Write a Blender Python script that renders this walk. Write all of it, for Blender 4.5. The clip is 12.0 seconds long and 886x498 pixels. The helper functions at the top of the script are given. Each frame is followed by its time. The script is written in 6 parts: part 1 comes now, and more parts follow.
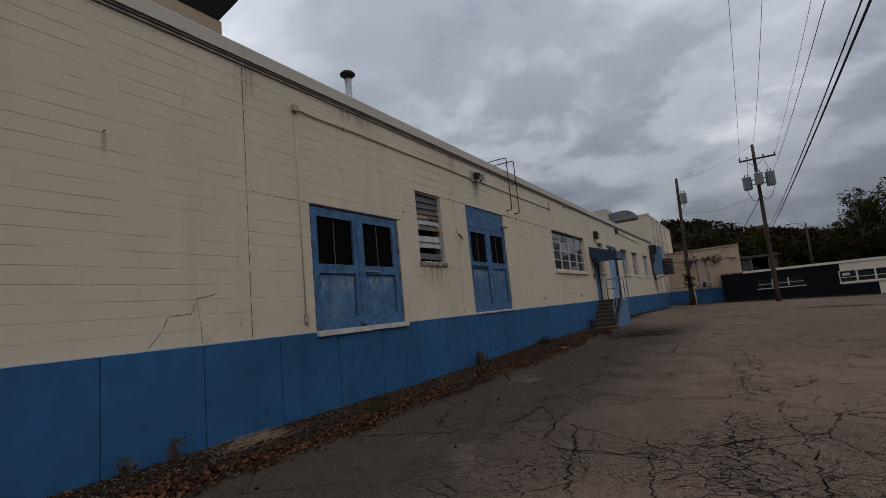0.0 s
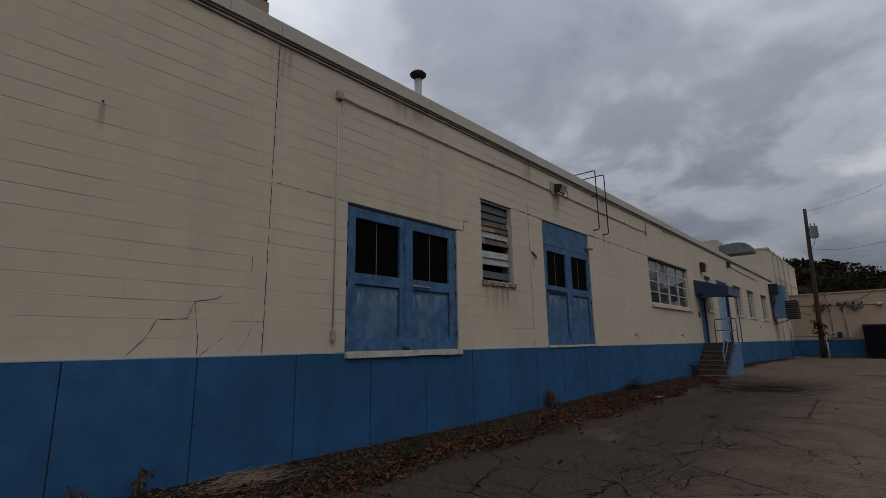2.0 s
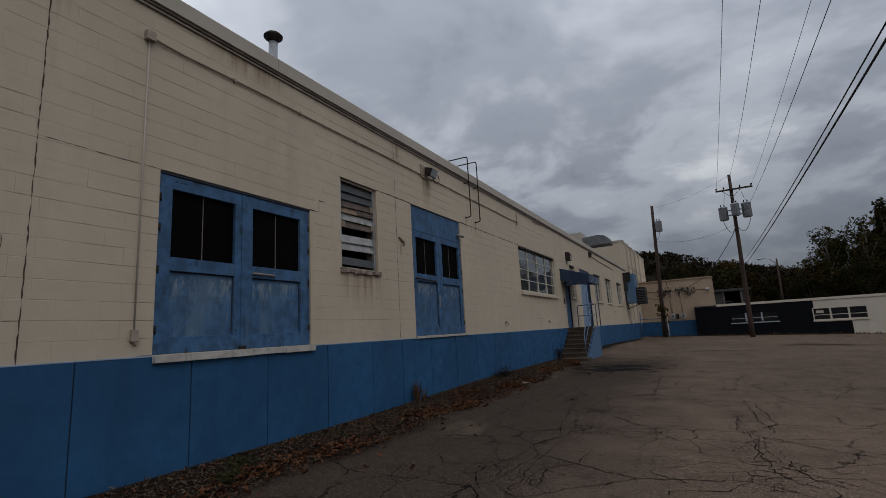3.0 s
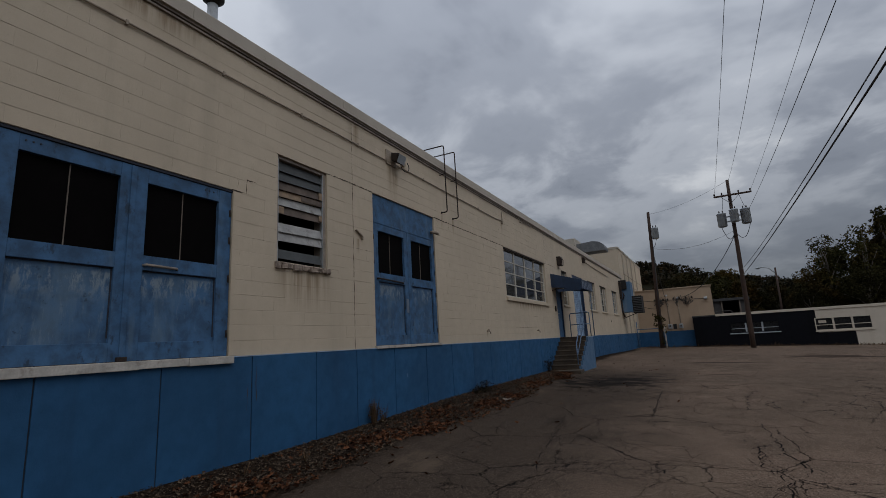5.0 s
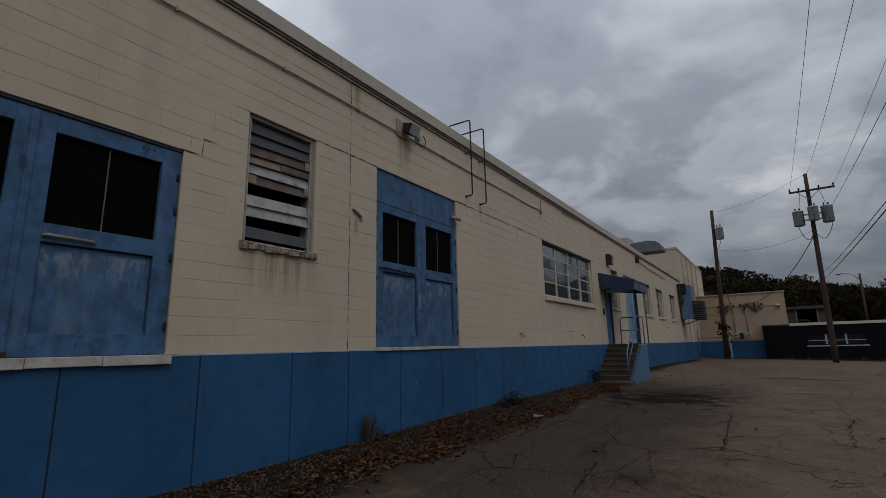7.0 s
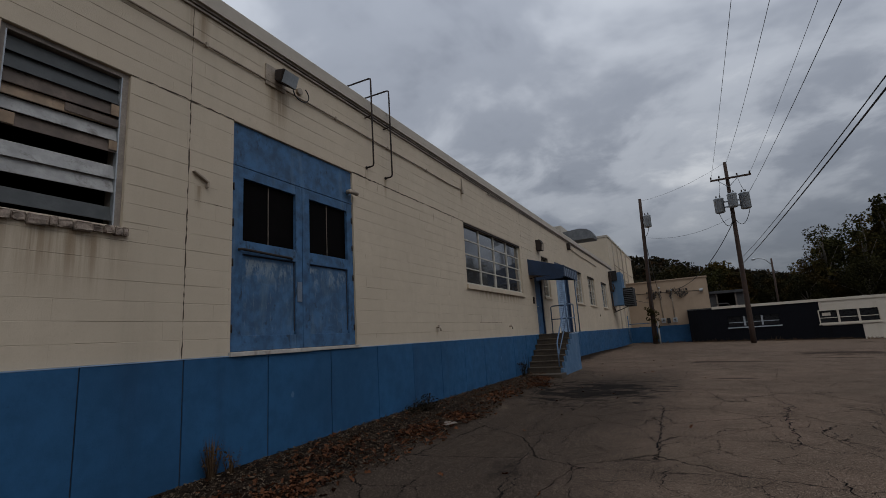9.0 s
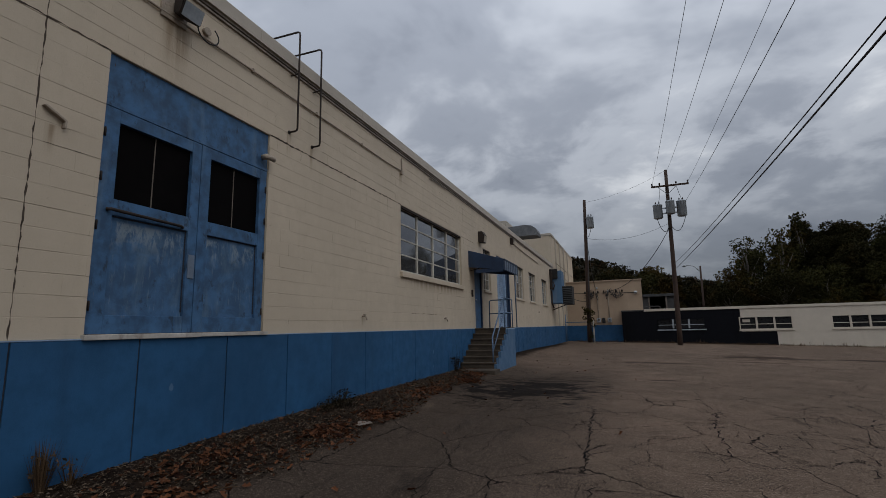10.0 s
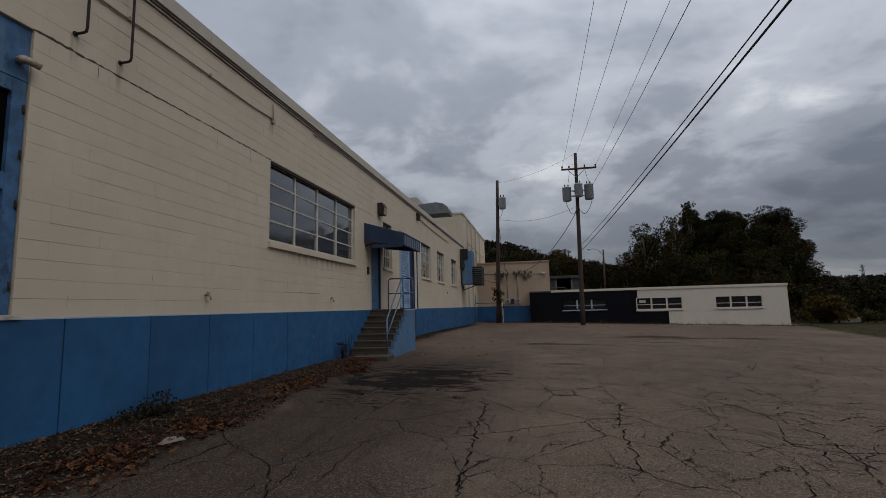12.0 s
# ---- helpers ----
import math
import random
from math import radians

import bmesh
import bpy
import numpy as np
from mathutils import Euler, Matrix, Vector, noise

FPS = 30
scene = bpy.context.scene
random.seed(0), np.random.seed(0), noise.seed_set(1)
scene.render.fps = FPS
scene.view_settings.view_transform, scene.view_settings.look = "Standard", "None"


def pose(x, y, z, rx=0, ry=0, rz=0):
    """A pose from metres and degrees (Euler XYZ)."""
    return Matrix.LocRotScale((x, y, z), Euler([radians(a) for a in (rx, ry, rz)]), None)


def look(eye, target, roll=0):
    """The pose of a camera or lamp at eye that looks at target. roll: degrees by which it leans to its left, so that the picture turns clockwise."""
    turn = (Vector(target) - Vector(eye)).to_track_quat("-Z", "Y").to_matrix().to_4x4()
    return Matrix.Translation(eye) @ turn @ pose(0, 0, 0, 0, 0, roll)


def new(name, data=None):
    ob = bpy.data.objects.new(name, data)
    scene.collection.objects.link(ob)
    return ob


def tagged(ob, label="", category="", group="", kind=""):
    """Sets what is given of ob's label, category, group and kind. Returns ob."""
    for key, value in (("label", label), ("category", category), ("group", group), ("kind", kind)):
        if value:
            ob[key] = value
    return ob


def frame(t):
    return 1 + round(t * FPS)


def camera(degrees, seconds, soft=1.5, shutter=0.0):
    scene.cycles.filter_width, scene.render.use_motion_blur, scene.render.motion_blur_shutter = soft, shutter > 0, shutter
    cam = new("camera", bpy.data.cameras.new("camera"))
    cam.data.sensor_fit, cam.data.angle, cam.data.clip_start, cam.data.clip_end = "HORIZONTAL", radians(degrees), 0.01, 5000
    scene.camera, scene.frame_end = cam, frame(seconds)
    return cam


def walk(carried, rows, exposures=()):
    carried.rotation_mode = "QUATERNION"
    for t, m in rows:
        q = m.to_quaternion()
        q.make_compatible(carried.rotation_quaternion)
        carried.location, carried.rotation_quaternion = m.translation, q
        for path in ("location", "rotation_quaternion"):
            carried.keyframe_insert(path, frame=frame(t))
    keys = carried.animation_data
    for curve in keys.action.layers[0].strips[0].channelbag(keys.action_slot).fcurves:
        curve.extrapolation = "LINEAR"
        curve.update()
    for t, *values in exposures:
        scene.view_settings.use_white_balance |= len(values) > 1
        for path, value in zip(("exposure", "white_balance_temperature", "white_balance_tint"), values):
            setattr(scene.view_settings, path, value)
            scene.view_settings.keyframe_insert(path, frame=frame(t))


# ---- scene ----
cam = camera(85.5, 12.0, 0.8)
PATH = [
    (0, (6.213, -0.647, 1.435), (5.182, 1.046, 1.7), -5.6),
    (0.3, (6.134, -0.438, 1.41), (4.969, 1.166, 1.673), -3.8),
    (0.5, (6.091, -0.318, 1.397), (4.906, 1.272, 1.654), -1.8),
    (0.8, (5.951, -0.086, 1.403), (4.59, 1.335, 1.761), -0.3),
    (1, (5.898, 0.042, 1.415), (4.483, 1.409, 1.771), -0.6),
    (1.3, (5.85, 0.312, 1.419), (4.37, 1.61, 1.773), -1.9),
    (1.5, (5.845, 0.503, 1.429), (4.353, 1.779, 1.807), -2.4),
    (2, (5.783, 0.922, 1.417), (4.471, 2.379, 1.809), -0.9),
    (2.3, (5.682, 1.212, 1.426), (4.396, 2.707, 1.763), 0.2),
    (2.5, (5.67, 1.38, 1.44), (4.496, 2.968, 1.756), -0.3),
    (3, (5.664, 1.863, 1.395), (4.732, 3.598, 1.742), -3.3),
    (3.2, (5.623, 2.013, 1.39), (4.693, 3.738, 1.789), -3.1),
    (4.8, (5.452, 3.362, 1.349), (4.501, 5.076, 1.749), -3.5),
    (5, (5.467, 3.47, 1.343), (4.553, 5.206, 1.73), -3.2),
    (5.3, (5.373, 3.745, 1.343), (4.512, 5.51, 1.721), -2.0),
    (5.5, (5.367, 3.885, 1.347), (4.527, 5.661, 1.724), -1.3),
    (6, (5.397, 4.33, 1.324), (4.646, 6.141, 1.722), -3.4),
    (6.5, (5.376, 4.717, 1.329), (4.426, 6.415, 1.791), -3.3),
    (6.7, (5.295, 4.903, 1.333), (4.277, 6.568, 1.769), -2.2),
    (8.3, (5.047, 6.237, 1.388), (3.784, 7.735, 1.785), -1.5),
    (8.5, (4.996, 6.445, 1.395), (3.714, 7.926, 1.8), -0.3),
    (8.7, (5.028, 6.546, 1.378), (3.89, 8.131, 1.815), -0.2),
    (8.9, (5.029, 6.742, 1.366), (4.1, 8.468, 1.762), -2.9),
    (9, (5.024, 6.886, 1.358), (4.138, 8.64, 1.729), -3.7),
    (9.2, (5.029, 7.066, 1.367), (4.233, 8.869, 1.709), -3.9),
    (9.5, (5.056, 7.29, 1.38), (4.355, 9.128, 1.744), -3.7),
    (9.8, (4.98, 7.557, 1.357), (4.274, 9.398, 1.693), -2.0),
    (10, (4.961, 7.752, 1.353), (4.269, 9.6, 1.68), -1.3),
    (10.5, (4.996, 8.185, 1.346), (4.465, 10.091, 1.635), -2.0),
    (11, (5.085, 8.596, 1.364), (4.712, 10.542, 1.636), -2.4),
    (11.3, (5.05, 8.902, 1.354), (4.722, 10.86, 1.598), -0.6),
    (11.5, (5.058, 9.074, 1.346), (4.717, 11.028, 1.601), 0.1),
    (12, (5.106, 9.542, 1.332), (4.737, 11.492, 1.575), -1.5),
]
EXPOSURE = [(0, 0.0), (0.5, 0.03), (1, -0.12), (1.5, -0.12), (2, -0.28), (2.5, -0.14), (3, -0.18), (5, -0.22), (5.5, -0.15), (6, -0.2), (6.5, -0.32),
            (8.5, -0.16), (9, -0.2), (9.5, -0.22), (10, -0.04), (10.5, -0.04), (11, -0.08), (11.5, -0.04), (12, -0.04)]
walk(cam, [(t, look(e, at, r)) for t, e, at, r in PATH], EXPOSURE)

# ---- light ----
SUN_DIR = Vector((0.62, -0.38, 0.78)).normalized()
world = bpy.data.worlds.new("sky")
scene.world = world
world.use_nodes = True
wn, wl = world.node_tree.nodes, world.node_tree.links
wn.clear()


def wnode(kind, **kw):
    n = wn.new(kind)
    for k, v in kw.items():
        n.inputs[k].default_value = v
    return n


def wmath(op, a, b=None, clamp=False):
    n = wn.new("ShaderNodeMath")
    n.operation, n.use_clamp = op, clamp
    for i, v in enumerate((a, b)):
        if v is None:
            continue
        if isinstance(v, (int, float)):
            n.inputs[i].default_value = v
        else:
            wl.new(v, n.inputs[i])
    return n.outputs[0]


sky = wn.new("ShaderNodeTexSky")
sky.sky_type, sky.sun_disc = "NISHITA", False
sky.sun_elevation = math.asin(SUN_DIR.z)
sky.sun_rotation = math.atan2(SUN_DIR.x, SUN_DIR.y)
coord = wn.new("ShaderNodeTexCoord")
split = wn.new("ShaderNodeSeparateXYZ")
wl.new(coord.outputs["Generated"], split.inputs[0])
up = wmath("MAXIMUM", split.outputs[2], 0.0)
lift = wmath("ADD", up, 0.26)
flat = wn.new("ShaderNodeCombineXYZ")
wl.new(wmath("DIVIDE", split.outputs[0], lift), flat.inputs[0])
wl.new(wmath("DIVIDE", split.outputs[1], lift), flat.inputs[1])
deck = wnode("ShaderNodeTexNoise", Scale=0.75, Detail=5.0, Roughness=0.48, Distortion=0.25)
wl.new(flat.outputs[0], deck.inputs["Vector"])
rolls = wnode("ShaderNodeTexNoise", Scale=2.1, Detail=5.0, Roughness=0.55, Distortion=0.3)
wl.new(flat.outputs[0], rolls.inputs["Vector"])
cloud = wmath("ADD", wmath("MULTIPLY", deck.outputs[0], 0.68), wmath("MULTIPLY", rolls.outputs[0], 0.32))
# ragged small heaps where the deck thins out at middle height
heaps = wnode("ShaderNodeTexNoise", Scale=4.2, Detail=6.0, Roughness=0.58, Distortion=0.35)
wl.new(flat.outputs[0], heaps.inputs["Vector"])
belt = wmath("MULTIPLY", wmath("SUBTRACT", 1.0, wmath("ABSOLUTE", wmath("MULTIPLY", wmath("SUBTRACT", up, 0.30), 4.6)), True), 0.32)
cloud = wmath("ADD", cloud, wmath("MULTIPLY", wmath("SUBTRACT", heaps.outputs[0], 0.5), belt))
ramp = wn.new("ShaderNodeValToRGB")
ramp.color_ramp.interpolation = "EASE"
while len(ramp.color_ramp.elements) < 4:
    ramp.color_ramp.elements.new(0.5)
for el, (p, c) in zip(ramp.color_ramp.elements, ((0.37, (0.130, 0.145, 0.178, 1)), (0.46, (0.205, 0.225, 0.265, 1)),
                                                 (0.54, (0.315, 0.338, 0.380, 1)), (0.64, (0.510, 0.530, 0.560, 1)))):
    el.position, el.color = p, c
wl.new(cloud, ramp.inputs[0])
# an overcast vault is about three times as bright overhead as at the horizon
vault = wmath("ADD", wmath("MULTIPLY", wmath("POWER", up, 1.3), 2.3), 0.82)
# and a far bank of thicker cloud lies low all round
bank = wn.new("ShaderNodeMapRange")
bank.interpolation_type = "SMOOTHSTEP"
for socket, value in zip(bank.inputs, (0.0, 0.03, 0.26, 0.72, 1.0)):
    socket.default_value = value
wl.new(up, bank.inputs[0])
vault = wmath("MULTIPLY", vault, bank.outputs[0])
bright = wn.new("ShaderNodeMix")
bright.data_type, bright.blend_type = "RGBA", "MULTIPLY"
bright.inputs[0].default_value = 1.0
wl.new(ramp.outputs[0], bright.inputs[6])
tone = wn.new("ShaderNodeCombineColor")
for i in range(3):
    wl.new(vault, tone.inputs[i])
wl.new(tone.outputs[0], bright.inputs[7])
b_clear = wnode("ShaderNodeBackground", Strength=0.006)
wl.new(sky.outputs[0], b_clear.inputs[0])
b_cloud = wnode("ShaderNodeBackground", Strength=1.0)
wl.new(bright.outputs[2], b_cloud.inputs[0])
both = wn.new("ShaderNodeAddShader")
wl.new(b_clear.outputs[0], both.inputs[0])
wl.new(b_cloud.outputs[0], both.inputs[1])
wl.new(both.outputs[0], wn.new("ShaderNodeOutputWorld").inputs[0])

sun = new("sun", bpy.data.lights.new("sun", "SUN"))
sun.data.energy, sun.data.angle, sun.data.color = 0.5, radians(40), (1.0, 0.96, 0.9)
sun.matrix_basis = look(SUN_DIR * 60, (0, 0, 0))


# ---- materials ----
class Graph:
    """A small builder for one node material."""

    def __init__(self, name):
        self.mat = bpy.data.materials.new(name)
        self.mat.use_nodes = True
        self.n, self.l = self.mat.node_tree.nodes, self.mat.node_tree.links
        self.n.clear()
        self.bsdf = self.n.new("ShaderNodeBsdfPrincipled")
        self.l.new(self.bsdf.outputs[0], self.n.new("ShaderNodeOutputMaterial").inputs[0])
        self.pos = self.n.new("ShaderNodeNewGeometry").outputs["Position"]

    def put(self, value, socket):
        if isinstance(value, (int, float, tuple)):
            if isinstance(value, tuple) and len(value) == 3 and socket.type == "RGBA":
                value = (*value, 1)
            socket.default_value = value
        else:
            self.l.new(value, socket)

    def math(self, op, a, b=0.0, clamp=False):
        n = self.n.new("ShaderNodeMath")
        n.operation, n.use_clamp = op, clamp
        self.put(a, n.inputs[0])
        self.put(b, n.inputs[1])
        return n.outputs[0]

    def noise(self, scale, detail=4.0, rough=0.55, stretch=(1, 1, 1), distort=0.0, at=None):
        m = self.n.new("ShaderNodeMapping")
        self.put(at or self.pos, m.inputs[0])
        m.inputs["Scale"].default_value = stretch
        n = self.n.new("ShaderNodeTexNoise")
        self.l.new(m.outputs[0], n.inputs["Vector"])
        for k, v in (("Scale", scale), ("Detail", detail), ("Roughness", rough), ("Distortion", distort)):
            n.inputs[k].default_value = v
        return n.outputs[0]

    def voronoi(self, scale, feature="DISTANCE_TO_EDGE", at=None, out="Distance"):
        n = self.n.new("ShaderNodeTexVoronoi")
        n.feature = feature
        n.inputs["Scale"].default_value = scale
        self.put(at or self.pos, n.inputs["Vector"])
        return n.outputs[out]

    def step(self, v, lo, hi, a=0.0, b=1.0):
        n = self.n.new("ShaderNodeMapRange")
        n.interpolation_type = "SMOOTHSTEP"
        for s, x in zip(n.inputs, (v, lo, hi, a, b)):
            self.put(x, s)
        return n.outputs[0]

    def mix(self, f, a, b, blend="MIX"):
        n = self.n.new("ShaderNodeMix")
        n.data_type, n.blend_type = "RGBA", blend
        for s, x in zip((n.inputs[0], n.inputs[6], n.inputs[7]), (f, a, b)):
            self.put(x, s)
        return n.outputs[2]

    def xyz(self):
        n = self.n.new("ShaderNodeSeparateXYZ")
        self.l.new(self.pos, n.inputs[0])
        return n.outputs

    def random(self):
        return self.n.new("ShaderNodeObjectInfo").outputs["Random"]

    def island(self):
        return self.n.new("ShaderNodeNewGeometry").outputs["Random Per Island"]

    def bump(self, height, strength=0.3, distance=0.01):
        n = self.n.new("ShaderNodeBump")
        n.inputs["Strength"].default_value, n.inputs["Distance"].default_value = strength, distance
        self.put(height, n.inputs["Height"])
        self.l.new(n.outputs[0], self.bsdf.inputs["Normal"])

    def done(self, color, rough=0.7, metal=0.0, spec=0.4):
        self.put(color, self.bsdf.inputs["Base Color"])
        self.put(rough, self.bsdf.inputs["Roughness"])
        self.put(metal, self.bsdf.inputs["Metallic"])
        self.bsdf.inputs["Specular IOR Level"].default_value = spec
        return self.mat


def scaled(c, k):
    return tuple(min(1.0, v * k) for v in c)


def surface(name, c, rough=0.7, vary=0.2, scale=3.0, grain=60.0, bump=0.25, metal=0.0, stain=None, stain_amount=0.5, streak=False, spec=0.4,
            islands=False):
    """A plain worn surface: colour that varies broadly and finely, with stains and fine relief."""
    g = Graph(name)
    big = g.noise(scale, 5.0, 0.6)
    fine = g.noise(grain, 3.0, 0.6)
    col = g.mix(g.step(big, 0.3, 0.7), scaled(c, 1 - vary), scaled(c, 1 + vary))
    col = g.mix(g.step(fine, 0.35, 0.75, 0.0, 0.5), col, scaled(c, 1 - 1.4 * vary))
    if islands:
        col = g.mix(g.math("MULTIPLY", g.island(), 0.55), col, scaled(c, 0.45))
    if stain:
        s = g.noise(scale * 1.7, 6.0, 0.65, (1, 1, 0.12) if streak else (1, 1, 1), 0.4)
        col = g.mix(g.step(s, 0.52, 0.72, 0.0, stain_amount), col, stain)
    g.bump(fine, bump, 0.004)
    return g.done(col, g.step(big, 0.2, 0.8, max(0.05, rough - 0.12), min(1.0, rough + 0.1)), metal, spec)


def wall_paint(name, c, grime, grime_amount=0.35, spec=0.35, runs=(), vary=0.06):
    """Thick paint on concrete block: blotches, faint runs, a little roller texture."""
    g = Graph(name)
    big = g.noise(0.55, 5.0, 0.6)
    mid = g.noise(4.0, 5.0, 0.65)
    fine = g.noise(110.0, 3.0, 0.7)
    run = g.noise(1.6, 6.0, 0.6, (1, 1, 0.09), 0.2)
    col = g.mix(g.step(big, 0.3, 0.7), scaled(c, 1 - vary), scaled(c, 1 + vary))
    col = g.mix(g.step(mid, 0.35, 0.75, 0.0, 0.55), col, scaled(c, 1 - 1.6 * vary))
    col = g.mix(g.step(run, 0.52, 0.78, 0.0, grime_amount), col, grime)
    col = g.mix(g.step(g.noise(9.0, 6.0, 0.7), 0.64, 0.72, 0.0, 0.4), col, scaled(grime, 0.8))
    col = g.mix(g.math("MULTIPLY", g.math("ADD", g.random(), g.island()), 0.10), col, scaled(c, 0.80))
    if runs:
        # rust and dirt washed down from fittings, and a brown band under window_1's sill: (y, top, half width, length)
        x, y, z = g.xyz()
        thread = g.noise(7.0, 5.0, 0.65, (1, 1, 0.05), 0.1)
        for yc, zt, half, length in runs:
            side = g.step(g.math("ABSOLUTE", g.math("SUBTRACT", y, yc)), half * 0.3, half, 1.0, 0.0)
            fall = g.math("MULTIPLY", g.step(z, zt - length, zt - 0.1 * length), g.step(z, zt, zt + 0.02, 1.0, 0.0))
            col = g.mix(g.math("MULTIPLY", g.math("MULTIPLY", side, fall), g.step(thread, 0.36, 0.62, 0.0, 0.75)), col, (0.24, 0.165, 0.095))
    pits = g.noise(38.0, 5.0, 0.75)
    col = g.mix(g.step(pits, 0.52, 0.72, 0.0, 0.30), col, scaled(c, 0.72))
    h = g.math("ADD", g.math("ADD", g.math("MULTIPLY", fine, 0.5), g.math("MULTIPLY", pits, 0.9)), mid)
    g.bump(h, 0.42, 0.005)
    return g.done(col, g.step(mid, 0.2, 0.8, 0.55, 0.8), 0.0, spec)


CREAM = (0.545, 0.455, 0.345)
M_WALL = wall_paint("cream_block_paint", CREAM, (0.33, 0.28, 0.21), 0.35, 0.35,
                    ((11.72, 5.17, 0.28, 0.9), (9.1, 2.58, 0.75, 0.75), (13.88, 4.58, 0.07, 0.5), (14.5, 4.54, 0.07, 0.55), (4.0, 5.64, 0.25, 0.8), (10.4, 5.64, 0.2, 0.7), (1.99, 3.97, 0.05, 0.4), (18.1, 5.15, 0.1, 0.4),
                     (20.5, 2.6, 2.4, 0.3), (16.3, 1.6, 0.06, 0.2), (24.9, 4.5, 0.25, 0.4), (10.47, 3.34, 0.08, 0.35), (6.5, 5.64, 0.9, 0.35), (13.4, 3.9, 0.06, 0.5)))
M_TRIM = wall_paint("cream_trim_paint", (0.45, 0.40, 0.335), (0.28, 0.25, 0.21), 0.3)
M_BLUE = wall_paint("blue_base_paint", (0.0188, 0.085, 0.190), (0.012, 0.043, 0.094), 0.75, 0.28, (), 0.2)
# pale blue paint, and the light caught by the base's ledge
M_LEDGE = surface("pale_blue_and_lit_ledge", (0.26, 0.36, 0.50), 0.7, 0.2, 4, 50)
M_ANNEX = wall_paint("tan_wall_paint", (0.40, 0.295, 0.205), (0.25, 0.185, 0.13))
M_WHITE = wall_paint("white_wall_paint", (0.53, 0.47, 0.39), (0.38, 0.32, 0.25))
M_DARK = wall_paint("charcoal_wall_paint", (0.0065, 0.0070, 0.0095), (0.004, 0.004, 0.0045), 0.8, 0.06)
M_CONC = surface("worn_concrete", (0.17, 0.14, 0.115), 0.85, 0.25, 2.5, 70, 0.4, stain=(0.08, 0.07, 0.06), stain_amount=0.6)
M_STEP = surface("dirty_step_concrete", (0.062, 0.046, 0.032), 0.9, 0.3, 3, 70, 0.4, stain=(0.035, 0.028, 0.022), stain_amount=0.7)
M_SIDE = wall_paint("worn_pale_blue_paint", (0.075, 0.150, 0.255), (0.24, 0.26, 0.28), 0.8)
# browner than the trim: the shadow gap under the coping is in this colour
M_DRIP = surface("shade_toned_drip_edge", (0.27, 0.23, 0.195), 0.7, 0.3, 3, 50)
M_HOOD = surface("sooty_hood_metal", (0.014, 0.013, 0.013), 0.8, 0.3, 3, 40)
M_TAR = surface("roofing_felt", (0.05, 0.05, 0.052), 0.9, 0.3, 2, 60)
# near-black base colour stands in for the shade inside the rooms
M_DARKIN = surface("interior_shade_black", (0.012, 0.011, 0.012), 0.9, 0.2, 3, 20)
M_JOINT = surface("dark_joint", (0.030, 0.035, 0.05), 0.9, 0.3, 6, 60)
M_CRACK = surface("crack_shadow", (0.070, 0.050, 0.036), 0.9, 0.4, 12, 80)
M_GALV = surface("galvanised_steel", (0.42, 0.44, 0.46), 0.5, 0.2, 4, 40, 0.15, 0.6, (0.25, 0.22, 0.2), 0.4)
M_RUST = surface("rusty_iron", (0.035, 0.026, 0.022), 0.75, 0.4, 14, 90, 0.4, 0.3, (0.10, 0.045, 0.02), 0.5)
M_PIPE = surface("painted_conduit", (0.34, 0.28, 0.22), 0.6, 0.2, 8, 70, 0.2, stain=(0.16, 0.11, 0.08), stain_amount=0.6)
M_CEDAR = surface("weathered_board", (0.46, 0.43, 0.39), 0.8, 0.2, 4, 40, 0.4, stain=(0.16, 0.12, 0.09), stain_amount=0.5)
M_POLE = surface("creosoted_pole", (0.046, 0.026, 0.018), 0.85, 0.3, 5, 60, 0.5, stain=(0.03, 0.022, 0.018), stain_amount=0.7, streak=True)
M_WIRE = surface("black_cable", (0.02, 0.02, 0.022), 0.6, 0.2, 3, 40)
M_RAIL = surface("worn_rail_paint", (0.10, 0.16, 0.25), 0.55, 0.3, 9, 60, 0.2, 0.2, (0.30, 0.30, 0.30), 0.5)
M_AWN = surface("navy_awning_metal", (0.016, 0.034, 0.075), 0.55, 0.25, 3, 30, 0.15, stain=(0.05, 0.07, 0.10), stain_amount=0.5, streak=True)
M_AWNP = surface("pale_awning_rib", (0.15, 0.19, 0.25), 0.6, 0.2, 5, 30, 0.15)
M_FRAME = surface("cream_window_frame", (0.50, 0.47, 0.41), 0.6, 0.2, 6, 50, 0.2, stain=(0.2, 0.17, 0.13), stain_amount=0.5)
M_BLACK = surface("black_rubber", (0.015, 0.015, 0.016), 0.7, 0.3, 6, 50)
M_TANK = surface("transformer_grey", (0.34, 0.37, 0.40), 0.45, 0.15, 3, 30, 0.1, 0.2, (0.2, 0.17, 0.14), 0.3, True)


